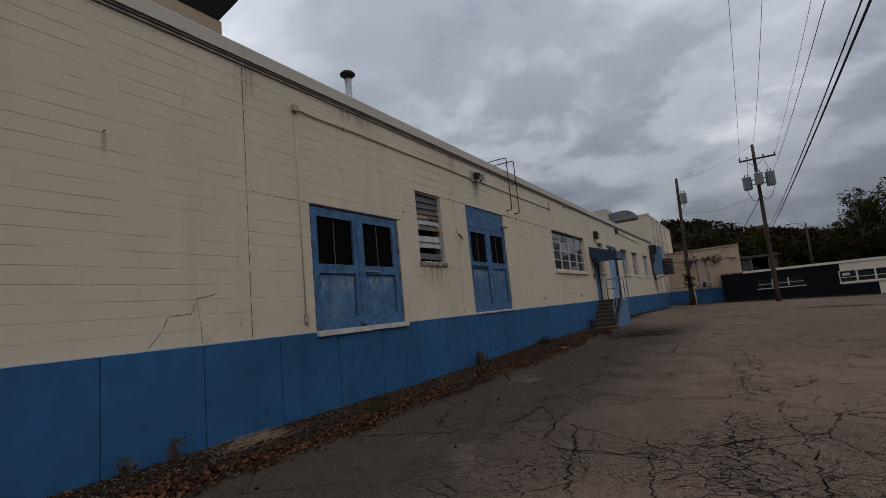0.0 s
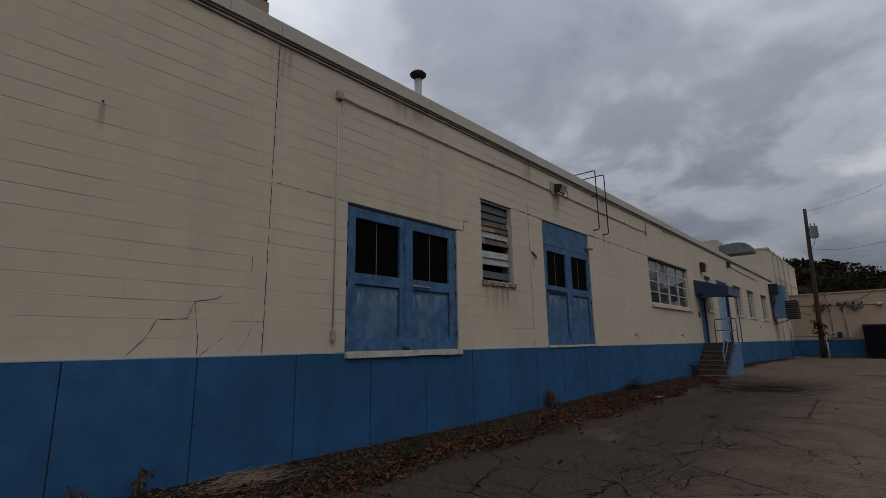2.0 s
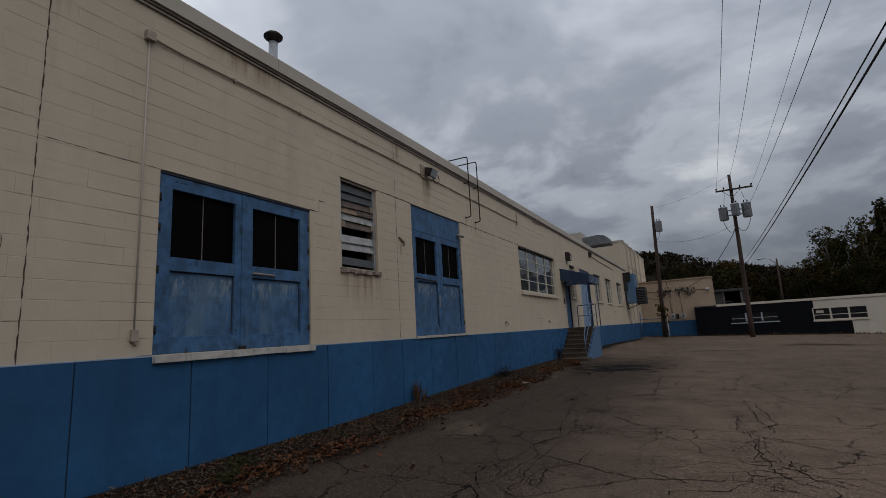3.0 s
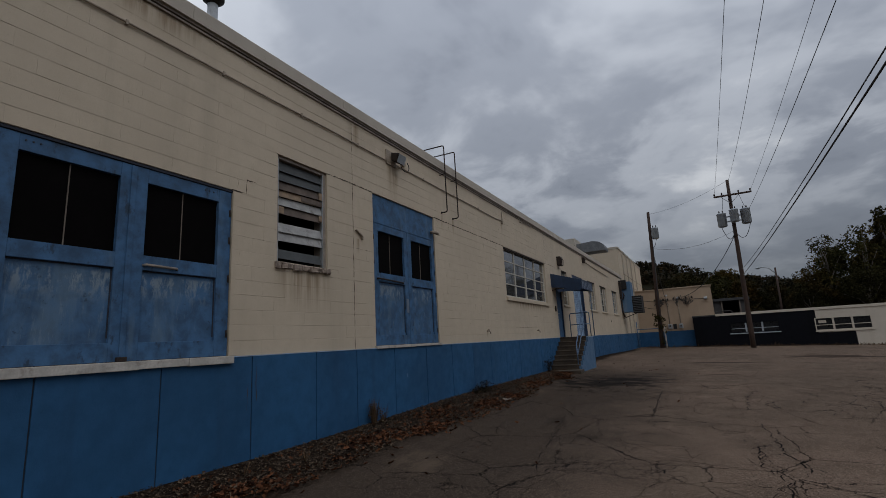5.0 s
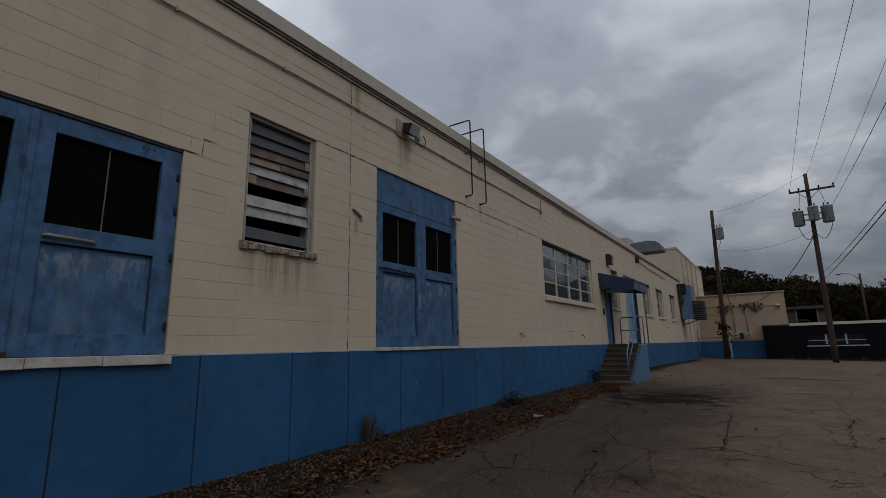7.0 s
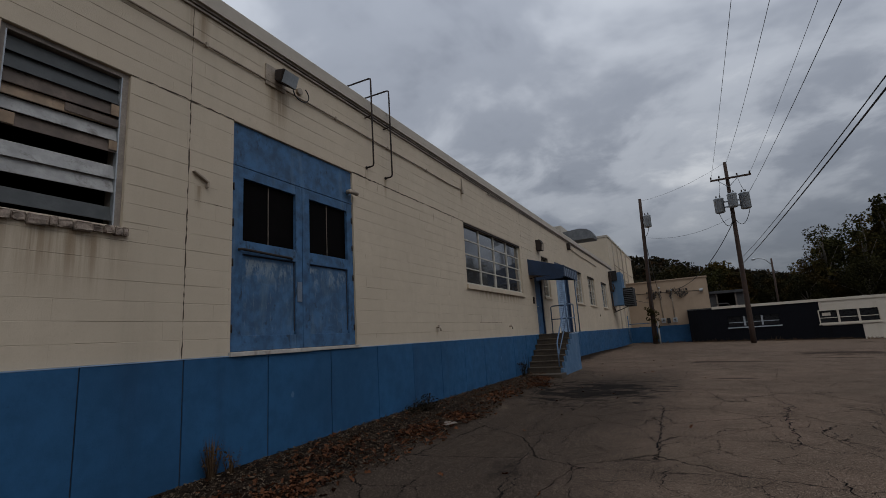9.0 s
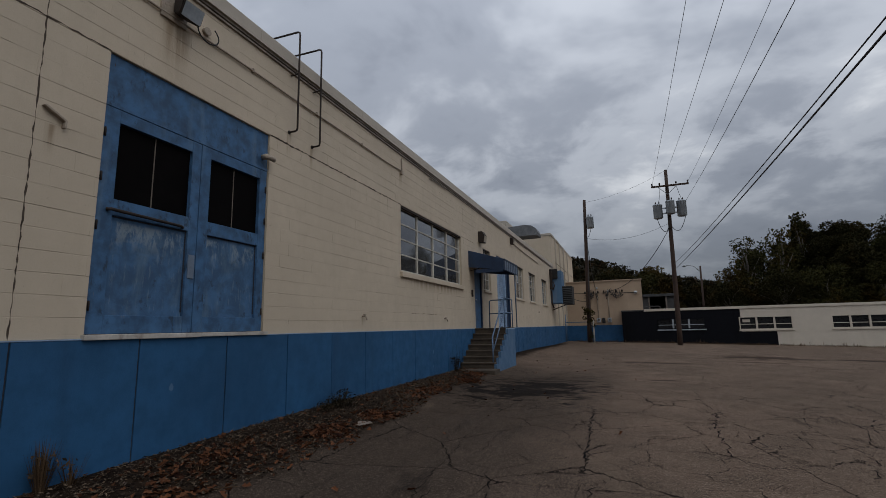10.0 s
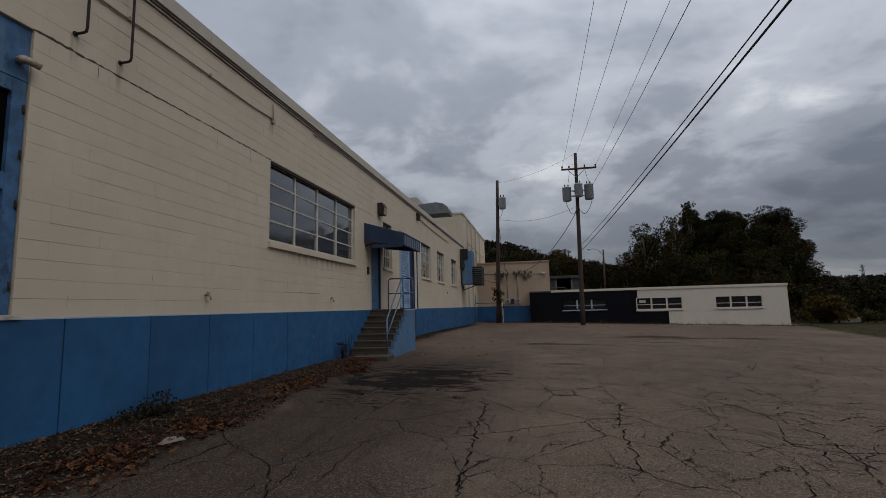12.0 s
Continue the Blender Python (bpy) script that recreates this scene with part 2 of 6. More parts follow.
def door_paint():
    g = Graph("chalky_blue_door_paint")
    c = (0.042, 0.108, 0.215)
    run = g.noise(2.6, 6.0, 0.62, (1, 1, 0.16), 0.5)
    blot = g.noise(5.0, 6.0, 0.65)
    fine = g.noise(90.0, 3.0, 0.6)
    col = g.mix(g.step(blot, 0.3, 0.7), scaled(c, 0.6), scaled(c, 1.3))
    col = g.mix(g.step(run, 0.55, 0.72, 0.0, 0.4), col, (0.13, 0.20, 0.28))
    col = g.mix(g.step(g.noise(7.0, 6.0, 0.7, (1, 1, 0.5)), 0.57, 0.68, 0.0, 0.75), col, (0.016, 0.028, 0.045))
    col = g.mix(g.step(g.noise(3.1, 5.0, 0.7, (1, 1, 0.3)), 0.68, 0.75, 0.0, 0.4), col, (0.30, 0.22, 0.14))
    g.bump(g.math("ADD", blot, g.math("MULTIPLY", fine, 0.4)), 0.3, 0.005)
    return g.done(col, g.step(blot, 0.2, 0.8, 0.5, 0.75))


M_DOOR = door_paint()


def panel_paint():
    """Washed-out paint on the sheltered lower panels, with pale runs and bare dark spots."""
    g = Graph("washed_out_panel_paint")
    c = (0.044, 0.106, 0.205)
    run = g.noise(3.4, 6.0, 0.62, (1, 1, 0.22), 0.6)
    blot = g.noise(4.2, 6.0, 0.66, distort=0.5)
    fine = g.noise(90.0, 3.0, 0.6)
    col = g.mix(g.step(blot, 0.35, 0.65), scaled(c, 0.75), scaled(c, 1.3))
    col = g.mix(g.step(run, 0.46, 0.68, 0.0, 0.5), col, (0.125, 0.19, 0.255))
    col = g.mix(g.step(g.noise(16.0, 6.0, 0.75, (1, 1, 0.18)), 0.56, 0.66, 0.0, 0.35), col, (0.20, 0.26, 0.31))
    col = g.mix(g.step(g.noise(6.0, 6.0, 0.7), 0.60, 0.68, 0.0, 0.7), col, (0.024, 0.045, 0.075))
    col = g.mix(g.step(g.noise(3.7, 6.0, 0.72, (1, 1, 0.6)), 0.66, 0.74, 0.0, 0.6), col, (0.22, 0.16, 0.12))
    # rubbed pale below the middle rail of either door, where hands and weather reach
    x, y, z = g.xyz()
    top = g.step(y, 8.9, 9.1, 2.33, 2.60)
    reach = g.math("MULTIPLY", g.step(g.math("SUBTRACT", top, z), 0.02, 0.06), g.step(g.math("SUBTRACT", top, z), 0.10, 0.42, 1.0, 0.0))
    rub = g.step(g.noise(9.0, 6.0, 0.72, (1, 1, 0.4), 0.3), 0.46, 0.58, 0.0, 0.62)
    col = g.mix(g.math("MULTIPLY", reach, rub), col, (0.27, 0.32, 0.345))
    g.bump(g.math("ADD", blot, g.math("MULTIPLY", fine, 0.4)), 0.35, 0.006)
    return g.done(col, g.step(blot, 0.2, 0.8, 0.55, 0.8))


M_PANEL = panel_paint()


def glass_paint(name, c, rough=0.06, gloss=0.8):
    """Old panes in front of an unlit room: dark, with a mirror-like surface."""
    g = Graph(name)
    w = g.noise(1.2, 3.0, 0.5)
    d = g.noise(6.0, 5.0, 0.7)
    g.bump(w, 0.05, 0.02)
    return g.done(g.mix(g.step(d, 0.4, 0.8, 0.0, 0.6), c, scaled(c, 2.2)), g.step(d, 0.3, 0.8, rough, rough + 0.12), 0.0, gloss)


M_GLASS = glass_paint("dusty_window_glass", (0.045, 0.046, 0.048), 0.05, 1.0)
for n in M_GLASS.node_tree.nodes:
    if n.type == "BSDF_PRINCIPLED":
        n.inputs["Coat Weight"].default_value, n.inputs["Coat IOR"].default_value, n.inputs["Coat Roughness"].default_value = 1.0, 1.75, 0.04
M_DULL = glass_paint("grimy_door_glass", (0.003, 0.0025, 0.0025), 0.6, 0.03)


def asphalt():
    g = Graph("cracked_asphalt_and_verge")
    x, y, z = g.xyz()
    wob = g.noise(0.9, 4.0, 0.6)
    big = g.noise(0.16, 5.0, 0.6)
    mid = g.noise(1.1, 6.0, 0.65)
    fine = g.noise(70.0, 2.0, 0.7)
    stone = g.voronoi(110.0, "F1", out="Color")
    # an older dark strip along the building, a paler worn lot beyond
    old = g.step(g.math("ADD", x, g.math("MULTIPLY", wob, 2.0)), 4.0, 6.6)
    old = g.math("MAXIMUM", old, g.step(y, 21.0, 27.0))
    col = g.mix(old, (0.0440, 0.0330, 0.0256), (0.1560, 0.1060, 0.0770))
    seam = g.noise(1.0, 3.0, 0.6, (5.0, 0.10, 1.0))
    col = g.mix(g.math("MULTIPLY", g.step(seam, 0.57, 0.62, 0.0, 0.62), g.math("SUBTRACT", 1.0, old)), col, (0.024, 0.019, 0.015))
    col = g.mix(g.step(big, 0.34, 0.66, 0.0, 0.55), col, (0.0577, 0.0424, 0.0306))
    col = g.mix(g.step(mid, 0.40, 0.72, 0.0, 0.6), col, (0.0453, 0.0335, 0.0248))
    sp = g.n.new("ShaderNodeSeparateColor")
    g.l.new(stone, sp.inputs[0])
    col = g.mix(g.step(sp.outputs[0], 0.30, 0.90, 0.0, 0.85), col, g.mix(g.step(sp.outputs[1], 0.1, 0.9), (0.012, 0.009, 0.007), g.mix(old, (0.150, 0.112, 0.084), (0.26, 0.200, 0.150))))
    # pale dust patches
    col = g.mix(g.step(g.noise(0.7, 5.0, 0.62, (1.0, 0.5, 1.0), 0.3), 0.58, 0.70, 0.0, 0.5), col, (0.1442, 0.1064, 0.0764))
    # tar and oil by the steps
    dx, dy = g.math("MULTIPLY", g.math("SUBTRACT", x, 2.6), 0.55), g.math("MULTIPLY", g.math("SUBTRACT", y, 19.4), 0.46)
    d = g.math("SQRT", g.math("ADD", g.math("MULTIPLY", dx, dx), g.math("MULTIPLY", dy, dy)))
    rag = g.math("SUBTRACT", g.step(g.noise(2.2, 9.0, 0.76, (0.6, 1.3, 1.0), 0.8), 0.34, 0.66), g.math("MULTIPLY", d, 0.62))
    tar = g.step(rag, 0.05, 0.09)
    tar = g.math("MAXIMUM", tar, g.step(g.noise(0.45, 5.0, 0.62, (1.0, 0.6, 1.0), 0.6), 0.63, 0.72, 0.0, 0.8))
    col = g.mix(g.math("MULTIPLY", tar, 0.95), col, (0.009, 0.007, 0.006))
    # worn-through brown hollows far out in the lot
    for hx, hy, rx, ry in ((10.6, 33.8, 2.4, 1.7), (14.6, 33.9, 1.7, 0.55), (5.8, 22.25, 0.6, 0.2), (6.0, 28.6, 2.4, 0.42), (9.8, 30.5, 1.6, 0.35), (6.06, 3.92, 0.26, 0.22)):
        ex, ey = g.math("DIVIDE", g.math("SUBTRACT", x, hx), rx), g.math("DIVIDE", g.math("SUBTRACT", y, hy), ry)
        e = g.math("SQRT", g.math("ADD", g.math("MULTIPLY", ex, ex), g.math("MULTIPLY", ey, ey)))
        rag = g.math("SUBTRACT", g.noise(1.3, 8.0, 0.72, (0.5, 1.6, 1.0), 0.4), g.math("MULTIPLY", e, 0.26))
        col = g.mix(g.step(rag, 0.30, 0.35, 0.0, 0.8), col, (0.026, 0.016, 0.011))
    # alligator cracking in patches and longer wandering cracks
    warp = g.n.new("ShaderNodeVectorMath")
    warp.operation = "ADD"
    wn3 = g.n.new("ShaderNodeTexNoise")
    wn3.inputs["Scale"].default_value, wn3.inputs["Detail"].default_value, wn3.inputs["Roughness"].default_value = 3.4, 7.0, 0.72
    g.l.new(g.pos, wn3.inputs["Vector"])
    wscale = g.n.new("ShaderNodeVectorMath")
    wscale.operation = "SCALE"
    wscale.inputs["Scale"].default_value = 0.22
    g.l.new(wn3.outputs["Color"], wscale.inputs[0])
    g.l.new(g.pos, warp.inputs[0])
    g.l.new(wscale.outputs[0], warp.inputs[1])
    patch = g.step(g.noise(0.33, 4.0, 0.6), 0.58, 0.66)
    width = g.noise(1.3, 4.0, 0.7)
    small = g.step(g.math("SUBTRACT", g.voronoi(4.6, at=warp.outputs[0]), g.math("MULTIPLY", width, 0.030)), -0.004, 0.006, 1.0, 0.0)
    wide = g.step(g.math("SUBTRACT", g.voronoi(0.55, at=warp.outputs[0]), g.math("MULTIPLY", width, 0.006)), -0.0015, 0.0015, 1.0, 0.0)
    mids = g.step(g.math("SUBTRACT", g.voronoi(1.3, at=warp.outputs[0]), g.math("MULTIPLY", width, 0.010)), -0.002, 0.002, 1.0, 0.0)
    gate = g.step(g.noise(0.8, 3.0, 0.6), 0.36, 0.50)
    gate2 = g.step(g.noise(0.5, 3.0, 0.6, at=warp.outputs[0]), 0.47, 0.58)
    crack = g.math("MAXIMUM", g.math("MULTIPLY", small, g.math("MULTIPLY", patch, 0.9)), g.math("MULTIPLY", wide, gate))
    crack = g.math("MAXIMUM", crack, g.math("MULTIPLY", mids, gate2))
    col = g.mix(g.math("MULTIPLY", crack, 0.96), col, (0.006, 0.005, 0.005))
    # dirt and rotted leaves against the wall, the same dark tone on past the steps
    taper = g.math("ADD", g.step(y, 15.0, 17.0, 0.0, 0.25), g.step(y, 20.0, 22.5, 0.0, 0.55))
    ragged = g.math("ADD", g.math("MULTIPLY", wob, 0.7), g.math("MULTIPLY", g.noise(14.0, 6.0, 0.75), 0.7))
    edge = g.step(g.math("ADD", g.math("ADD", x, taper), ragged), 1.85, 2.30, 1.0, 0.0)
    soil = g.mix(g.step(g.noise(9.0, 6.0, 0.7), 0.35, 0.65), (0.008, 0.005, 0.0035), (0.030, 0.019, 0.012))
    soil = g.mix(g.step(g.voronoi(38.0, "F1"), 0.0, 0.45, 0.30, 0.0), soil, (0.06, 0.044, 0.033))
    edge = g.math("MULTIPLY", edge, g.step(y, 44.0, 50.0, 1.0, 0.0))
    col = g.mix(edge, col, soil)
    # grass past the lot's far corner and behind
    far = g.math("ADD", g.math("SUBTRACT", x, g.math("MULTIPLY", y, 0.263)), g.math("MULTIPLY", wob, 2.0))
    lawn = g.math("MAXIMUM", g.step(far, 12.4, 13.2), g.step(y, 61.0, 62.0))
    lawn = g.math("MAXIMUM", lawn, g.step(x, -1.0, -1.5))
    turf = g.mix(g.step(g.noise(1.4, 6.0, 0.7), 0.35, 0.65), (0.022, 0.021, 0.008), (0.052, 0.041, 0.018))
    col = g.mix(lawn, col, turf)
    h = g.math("SUBTRACT", g.math("ADD", g.math("MULTIPLY", fine, 0.5), g.math("MULTIPLY", mid, 0.6)), g.math("MULTIPLY", crack, 1.6))
    g.bump(h, 0.8, 0.02)
    return g.done(col, g.step(mid, 0.2, 0.8, 0.85, 1.0), 0.0, 0.05)


M_FARGLASS = glass_paint("black_far_glass", (0.008, 0.008, 0.009), 0.25, 0.25)
M_GROUND = asphalt()


# ---- shape helpers ----
def box(bm, x0, x1, y0, y1, z0, z1, bevel=0.0):
    vs = [bm.verts.new(p) for p in ((x0, y0, z0), (x1, y0, z0), (x1, y1, z0), (x0, y1, z0), (x0, y0, z1), (x1, y0, z1), (x1, y1, z1), (x0, y1, z1))]
    fs = [bm.faces.new([vs[i] for i in f]) for f in ((3, 2, 1, 0), (4, 5, 6, 7), (0, 1, 5, 4), (1, 2, 6, 5), (2, 3, 7, 6), (3, 0, 4, 7))]
    if bevel:
        bmesh.ops.bevel(bm, geom=list({e for f in fs for e in f.edges}), offset=bevel, segments=2, affect="EDGES", profile=0.6)
    return bm


def tube(bm, points, r, sides=10, caps=True, r_end=None):
    """A round bar along a line of points."""
    points = [Vector(p) for p in points]
    rings = []
    n = len(points)
    ref = None
    for i, p in enumerate(points):
        d = (points[min(i + 1, n - 1)] - points[max(i - 1, 0)]).normalized()
        if ref is None:
            ref = d.orthogonal().normalized()
        ref = (ref - d * ref.dot(d)).normalized()
        side = d.cross(ref)
        rad = r if r_end is None else r + (r_end - r) * i / max(1, n - 1)
        rings.append([bm.verts.new(p + (ref * math.cos(a) + side * math.sin(a)) * rad) for a in (2 * math.pi * k / sides for k in range(sides))])
    for a, b in zip(rings, rings[1:]):
        for k in range(sides):
            bm.faces.new((a[k], a[(k + 1) % sides], b[(k + 1) % sides], b[k])).smooth = True
    if caps:
        bm.faces.new(list(reversed(rings[0])))
        bm.faces.new(rings[-1])
    return bm


def lathe(bm, base, profile, sides=16):
    """A body of revolution about the vertical through base; profile: (radius, height) from the bottom up."""
    base = Vector(base)
    rings = [[bm.verts.new(base + Vector((r * math.cos(a), r * math.sin(a), h))) for a in (2 * math.pi * k / sides for k in range(sides))] for r, h in profile]
    for a, b in zip(rings, rings[1:]):
        for k in range(sides):
            bm.faces.new((a[k], a[(k + 1) % sides], b[(k + 1) % sides], b[k])).smooth = True
    bm.faces.new(list(reversed(rings[0])))
    bm.faces.new(rings[-1])
    return bm


def prism(bm, outline, axis, a, b):
    """An outline of two coordinates pushed along the third axis from a to b."""
    def at(u, v, w):
        return {"x": (w, u, v), "y": (u, w, v), "z": (u, v, w)}[axis]
    lo = [bm.verts.new(at(u, v, a)) for u, v in outline]
    hi = [bm.verts.new(at(u, v, b)) for u, v in outline]
    n = len(outline)
    for i in range(n):
        bm.faces.new((lo[i], lo[(i + 1) % n], hi[(i + 1) % n], hi[i]))
    bm.faces.new(list(reversed(lo)))
    bm.faces.new(hi)
    bmesh.ops.recalc_face_normals(bm, faces=bm.faces)
    return bm


def mesh_of(name, bm, material):
    me = bpy.data.meshes.new(name)
    bm.to_mesh(me)
    bm.free()
    for m in material if isinstance(material, (list, tuple)) else [material]:
        me.materials.append(m)
    return me


def under(ob, parent):
    """Hang ob under a thing or a part; ob keeps its place in the world."""
    ob.parent = parent
    if parent.parent is None:
        ob.matrix_parent_inverse = Matrix.Translation(-parent.location)
    return ob


def part(name, bm, material, parent, label=""):
    ob = new(name, mesh_of(name, bm, material))
    under(ob, parent)
    return tagged(ob, label)


def thing(name, place, label, category, group="", kind=""):
    ob = new(name)
    ob.empty_display_size = 0.2
    ob.location = place
    return tagged(ob, label, category, group, kind)


def solid(name, bm, material, label, category, group="", kind=""):
    return tagged(new(name, mesh_of(name, bm, material)), label, category, group, kind)


def B():
    return bmesh.new()


def smooth(a, b, v):
    t = min(1.0, max(0.0, (v - a) / (b - a)))
    return t * t * (3 - 2 * t)


def ground_z(x, y):
    xx = min(max(x, 0.0), 40.0)
    z = -0.05 - 0.018 * xx - 0.014 * max(0.0, xx - 6)
    berm = 0.05 + 0.11 * smooth(8, 15, y) + 0.05 * smooth(22, 30, y) - 0.15 * smooth(32, 47, y)
    z += berm * math.exp(-(max(x, 0.0) / 1.3) ** 2)
    if 0 < x < 20 and -5 < y < 50:
        z += 0.012 * noise.noise(Vector((x * 0.45, y * 0.45, 3.1)))
    return z


# ---- ground ----
def grid_steps(*spans):
    out = []
    for a, b, n in spans:
        out += [a + (b - a) * i / n for i in range(n)]
    return out + [spans[-1][1]]


def build_ground():
    xs = grid_steps((-900, -60, 6), (-60, -1, 6), (-1, 3, 20), (3, 14, 26), (14, 40, 20), (40, 900, 8))
    ys = grid_steps((-900, -30, 6), (-30, -4, 10), (-4, 28, 80), (28, 62, 34), (62, 1500, 10))
    verts = [(x, y, ground_z(x, y)) for y in ys for x in xs]
    w = len(xs)
    faces = [(j * w + i, j * w + i + 1, (j + 1) * w + i + 1, (j + 1) * w + i) for j in range(len(ys) - 1) for i in range(w - 1)]
    me = bpy.data.meshes.new("ground")
    me.from_pydata(verts, [], faces)
    me.materials.append(M_GROUND)
    for p in me.polygons:
        p.use_smooth = True
    tagged(new("ground", me), "cracked grey asphalt lot with a dirt verge along the wall", "ground", kind="structure")


build_ground()

# ---- the long block building ----
BLUE_TOP = 1.33
COURSE = 0.2032
EAVE = 5.66
Y0, Y1 = -9.0, 44.6
HOLES = {
    "door_1": (5.19, 7.74, 1.34, 3.585),
    "door_2": (10.95, 13.44, 1.37, 4.385),
    "vent_1": (0.09, 0.62, 4.87, 5.55),
    "vent_2": (8.52, 9.63, 2.69, 4.385),
    "window_1": (18.10, 22.72, 2.74, 4.375),
    "door_3": (24.12, 25.10, 1.33, 3.46),
    "window_2": (25.36, 26.40, 2.78, 4.375),
    "door_4": (27.40, 29.74, 1.33, 4.375),
    "window_3": (31.04, 33.08, 2.76, 4.40),
    "window_4": (34.70, 36.76, 2.76, 4.40),
    "window_5": (39.10, 41.22, 2.76, 4.40),
}


def cut(rect, holes):
    """What is left of a rectangle once the openings are taken out of it."""
    todo, out = [rect], []
    for h in holes:
        nxt = []
        for a0, a1, b0, b1 in todo:
            h0, h1, k0, k1 = h
            if h1 <= a0 or h0 >= a1 or k1 <= b0 or k0 >= b1:
                nxt.append((a0, a1, b0, b1))
                continue
            if b0 < k0:
                nxt.append((a0, a1, b0, k0))
            if k1 < b1:
                nxt.append((a0, a1, k1, b1))
            m0, m1 = max(b0, k0), min(b1, k1)
            if a0 < h0:
                nxt.append((a0, h0, m0, m1))
            if h1 < a1:
                nxt.append((h1, a1, m0, m1))
        todo = nxt
    return [r for r in todo if r[1] - r[0] > 0.012 and r[3] - r[2] > 0.012]


def build_wall():
    bm = B()
    ys = sorted({Y0, Y1, *(v for h in HOLES.values() for v in h[:2])})
    for a, b in zip(ys, ys[1:]):
        here = [h for h in HOLES.values() if h[0] < b and h[1] > a]
        for r in cut((a, b, -0.6, EAVE + 0.15), here):
            box(bm, -0.30, -0.012, r[0], r[1], r[2], r[3])
    return solid("wall_west", bm, M_WALL, "long cream-painted concrete block wall with stained joints", "wall", kind="structure")


wall = build_wall()

bm = B()
box(bm, -14.0, -0.302, Y0, Y1, 5.50, 5.70)
solid("roof", bm, M_TAR, "flat dark felt roof of the long building", "roof", kind="structure")
# inner shell: the darkness of the rooms is put into its colour
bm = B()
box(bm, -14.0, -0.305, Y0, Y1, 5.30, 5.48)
solid("ceiling", bm, M_DARKIN, "ceiling inside the building, coloured near-black as shade", "ceiling", kind="structure")
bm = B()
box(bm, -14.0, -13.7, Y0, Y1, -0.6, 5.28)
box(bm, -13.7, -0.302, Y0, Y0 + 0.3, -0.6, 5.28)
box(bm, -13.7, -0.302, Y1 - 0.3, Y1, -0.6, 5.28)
solid("wall_back", bm, M_DARKIN, "rear walls inside the building, coloured near-black as shade", "wall", kind="structure")
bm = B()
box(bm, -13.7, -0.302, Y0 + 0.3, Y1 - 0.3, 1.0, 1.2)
solid("floor_inside", bm, M_DARKIN, "floor inside the building, coloured near-black as shade", "floor", kind="structure")


def build_coping():
    """Sheet-metal coping in lengths over a double drip edge."""
    top = thing("coping", (0.05, 3.9, 5.74), "cream sheet-metal coping in joined lengths along the roof edge", "coping", kind="structure")
    y = Y0
    profile = [(-0.32, 5.74), (0.075, 5.74), (0.075, 5.752), (0.060, 5.757), (0.060, 5.965), (0.045, 5.985), (-0.32, 6.0)]
    while y < Y1:
        end = 3.94 if y < 3.94 <= y + 3.05 else min(y + 3.05, Y1)
        part("coping_length", prism(B(), profile, "y", y + 0.003, end - 0.003), M_TRIM, top)
        y = end
    # both strips are toned dark to draw the shadow lines below the coping
    for x, z0, z1 in ((0.040, 5.704, 5.738), (0.030, 5.655, 5.685)):
        part("drip_edge", box(B(), -0.2, x, Y0, Y1, z0, z1, 0.004), M_DRIP, top)


build_coping()


def build_base():
    top = thing("foundation_panelling", (0.01, 12.0, 0.0), "bright blue painted base panels with dark upright joints", "wall base", kind="structure")
    edges = [-8.6, -7.4, -6.2, -4.97, -3.74, -2.52, -1.3, -0.5, 0.71, 1.945, 3.16, 4.41, 5.67, 6.85, 8.10, 9.33, 10.34, 11.53, 12.76, 13.98, 15.19, 16.38, 17.6, 18.83, 20.0, 21.18]
    while edges[-1] < Y1 - 1.3:
        edges.append(edges[-1] + 1.22)
    edges.append(Y1)
    part("backing", box(B(), -0.011, 0.006, Y0, Y1, -0.6, BLUE_TOP - 0.004), M_JOINT, top)
    rng = random.Random(4)
    for a, b in zip(edges, edges[1:]):
        g = rng.choice((0.003, 0.006, 0.008, 0.011))
        part("panel", box(B(), 0.006, 0.022 + rng.uniform(-0.003, 0.003), a + g, b - g, -0.5, BLUE_TOP - 0.012, 0.003), M_BLUE, top)
    # paler than the panels: skylight on the ledge is put into its colour
    part("ledge", box(B(), -0.010, 0.026, Y0, Y1, BLUE_TOP - 0.012, BLUE_TOP, 0.003), M_LEDGE, top)


build_base()


# ---- doors of the long building ----
def hinge(y, z, parent):
    bm = tube(B(), [(-0.018, y, z - 0.05), (-0.018, y, z + 0.05)], 0.009, 8)
    box(bm, -0.030, -0.023, y - 0.016, y + 0.016, z - 0.045, z + 0.045)
    part("hinge", bm, M_RUST, parent, "rusty iron hinge")


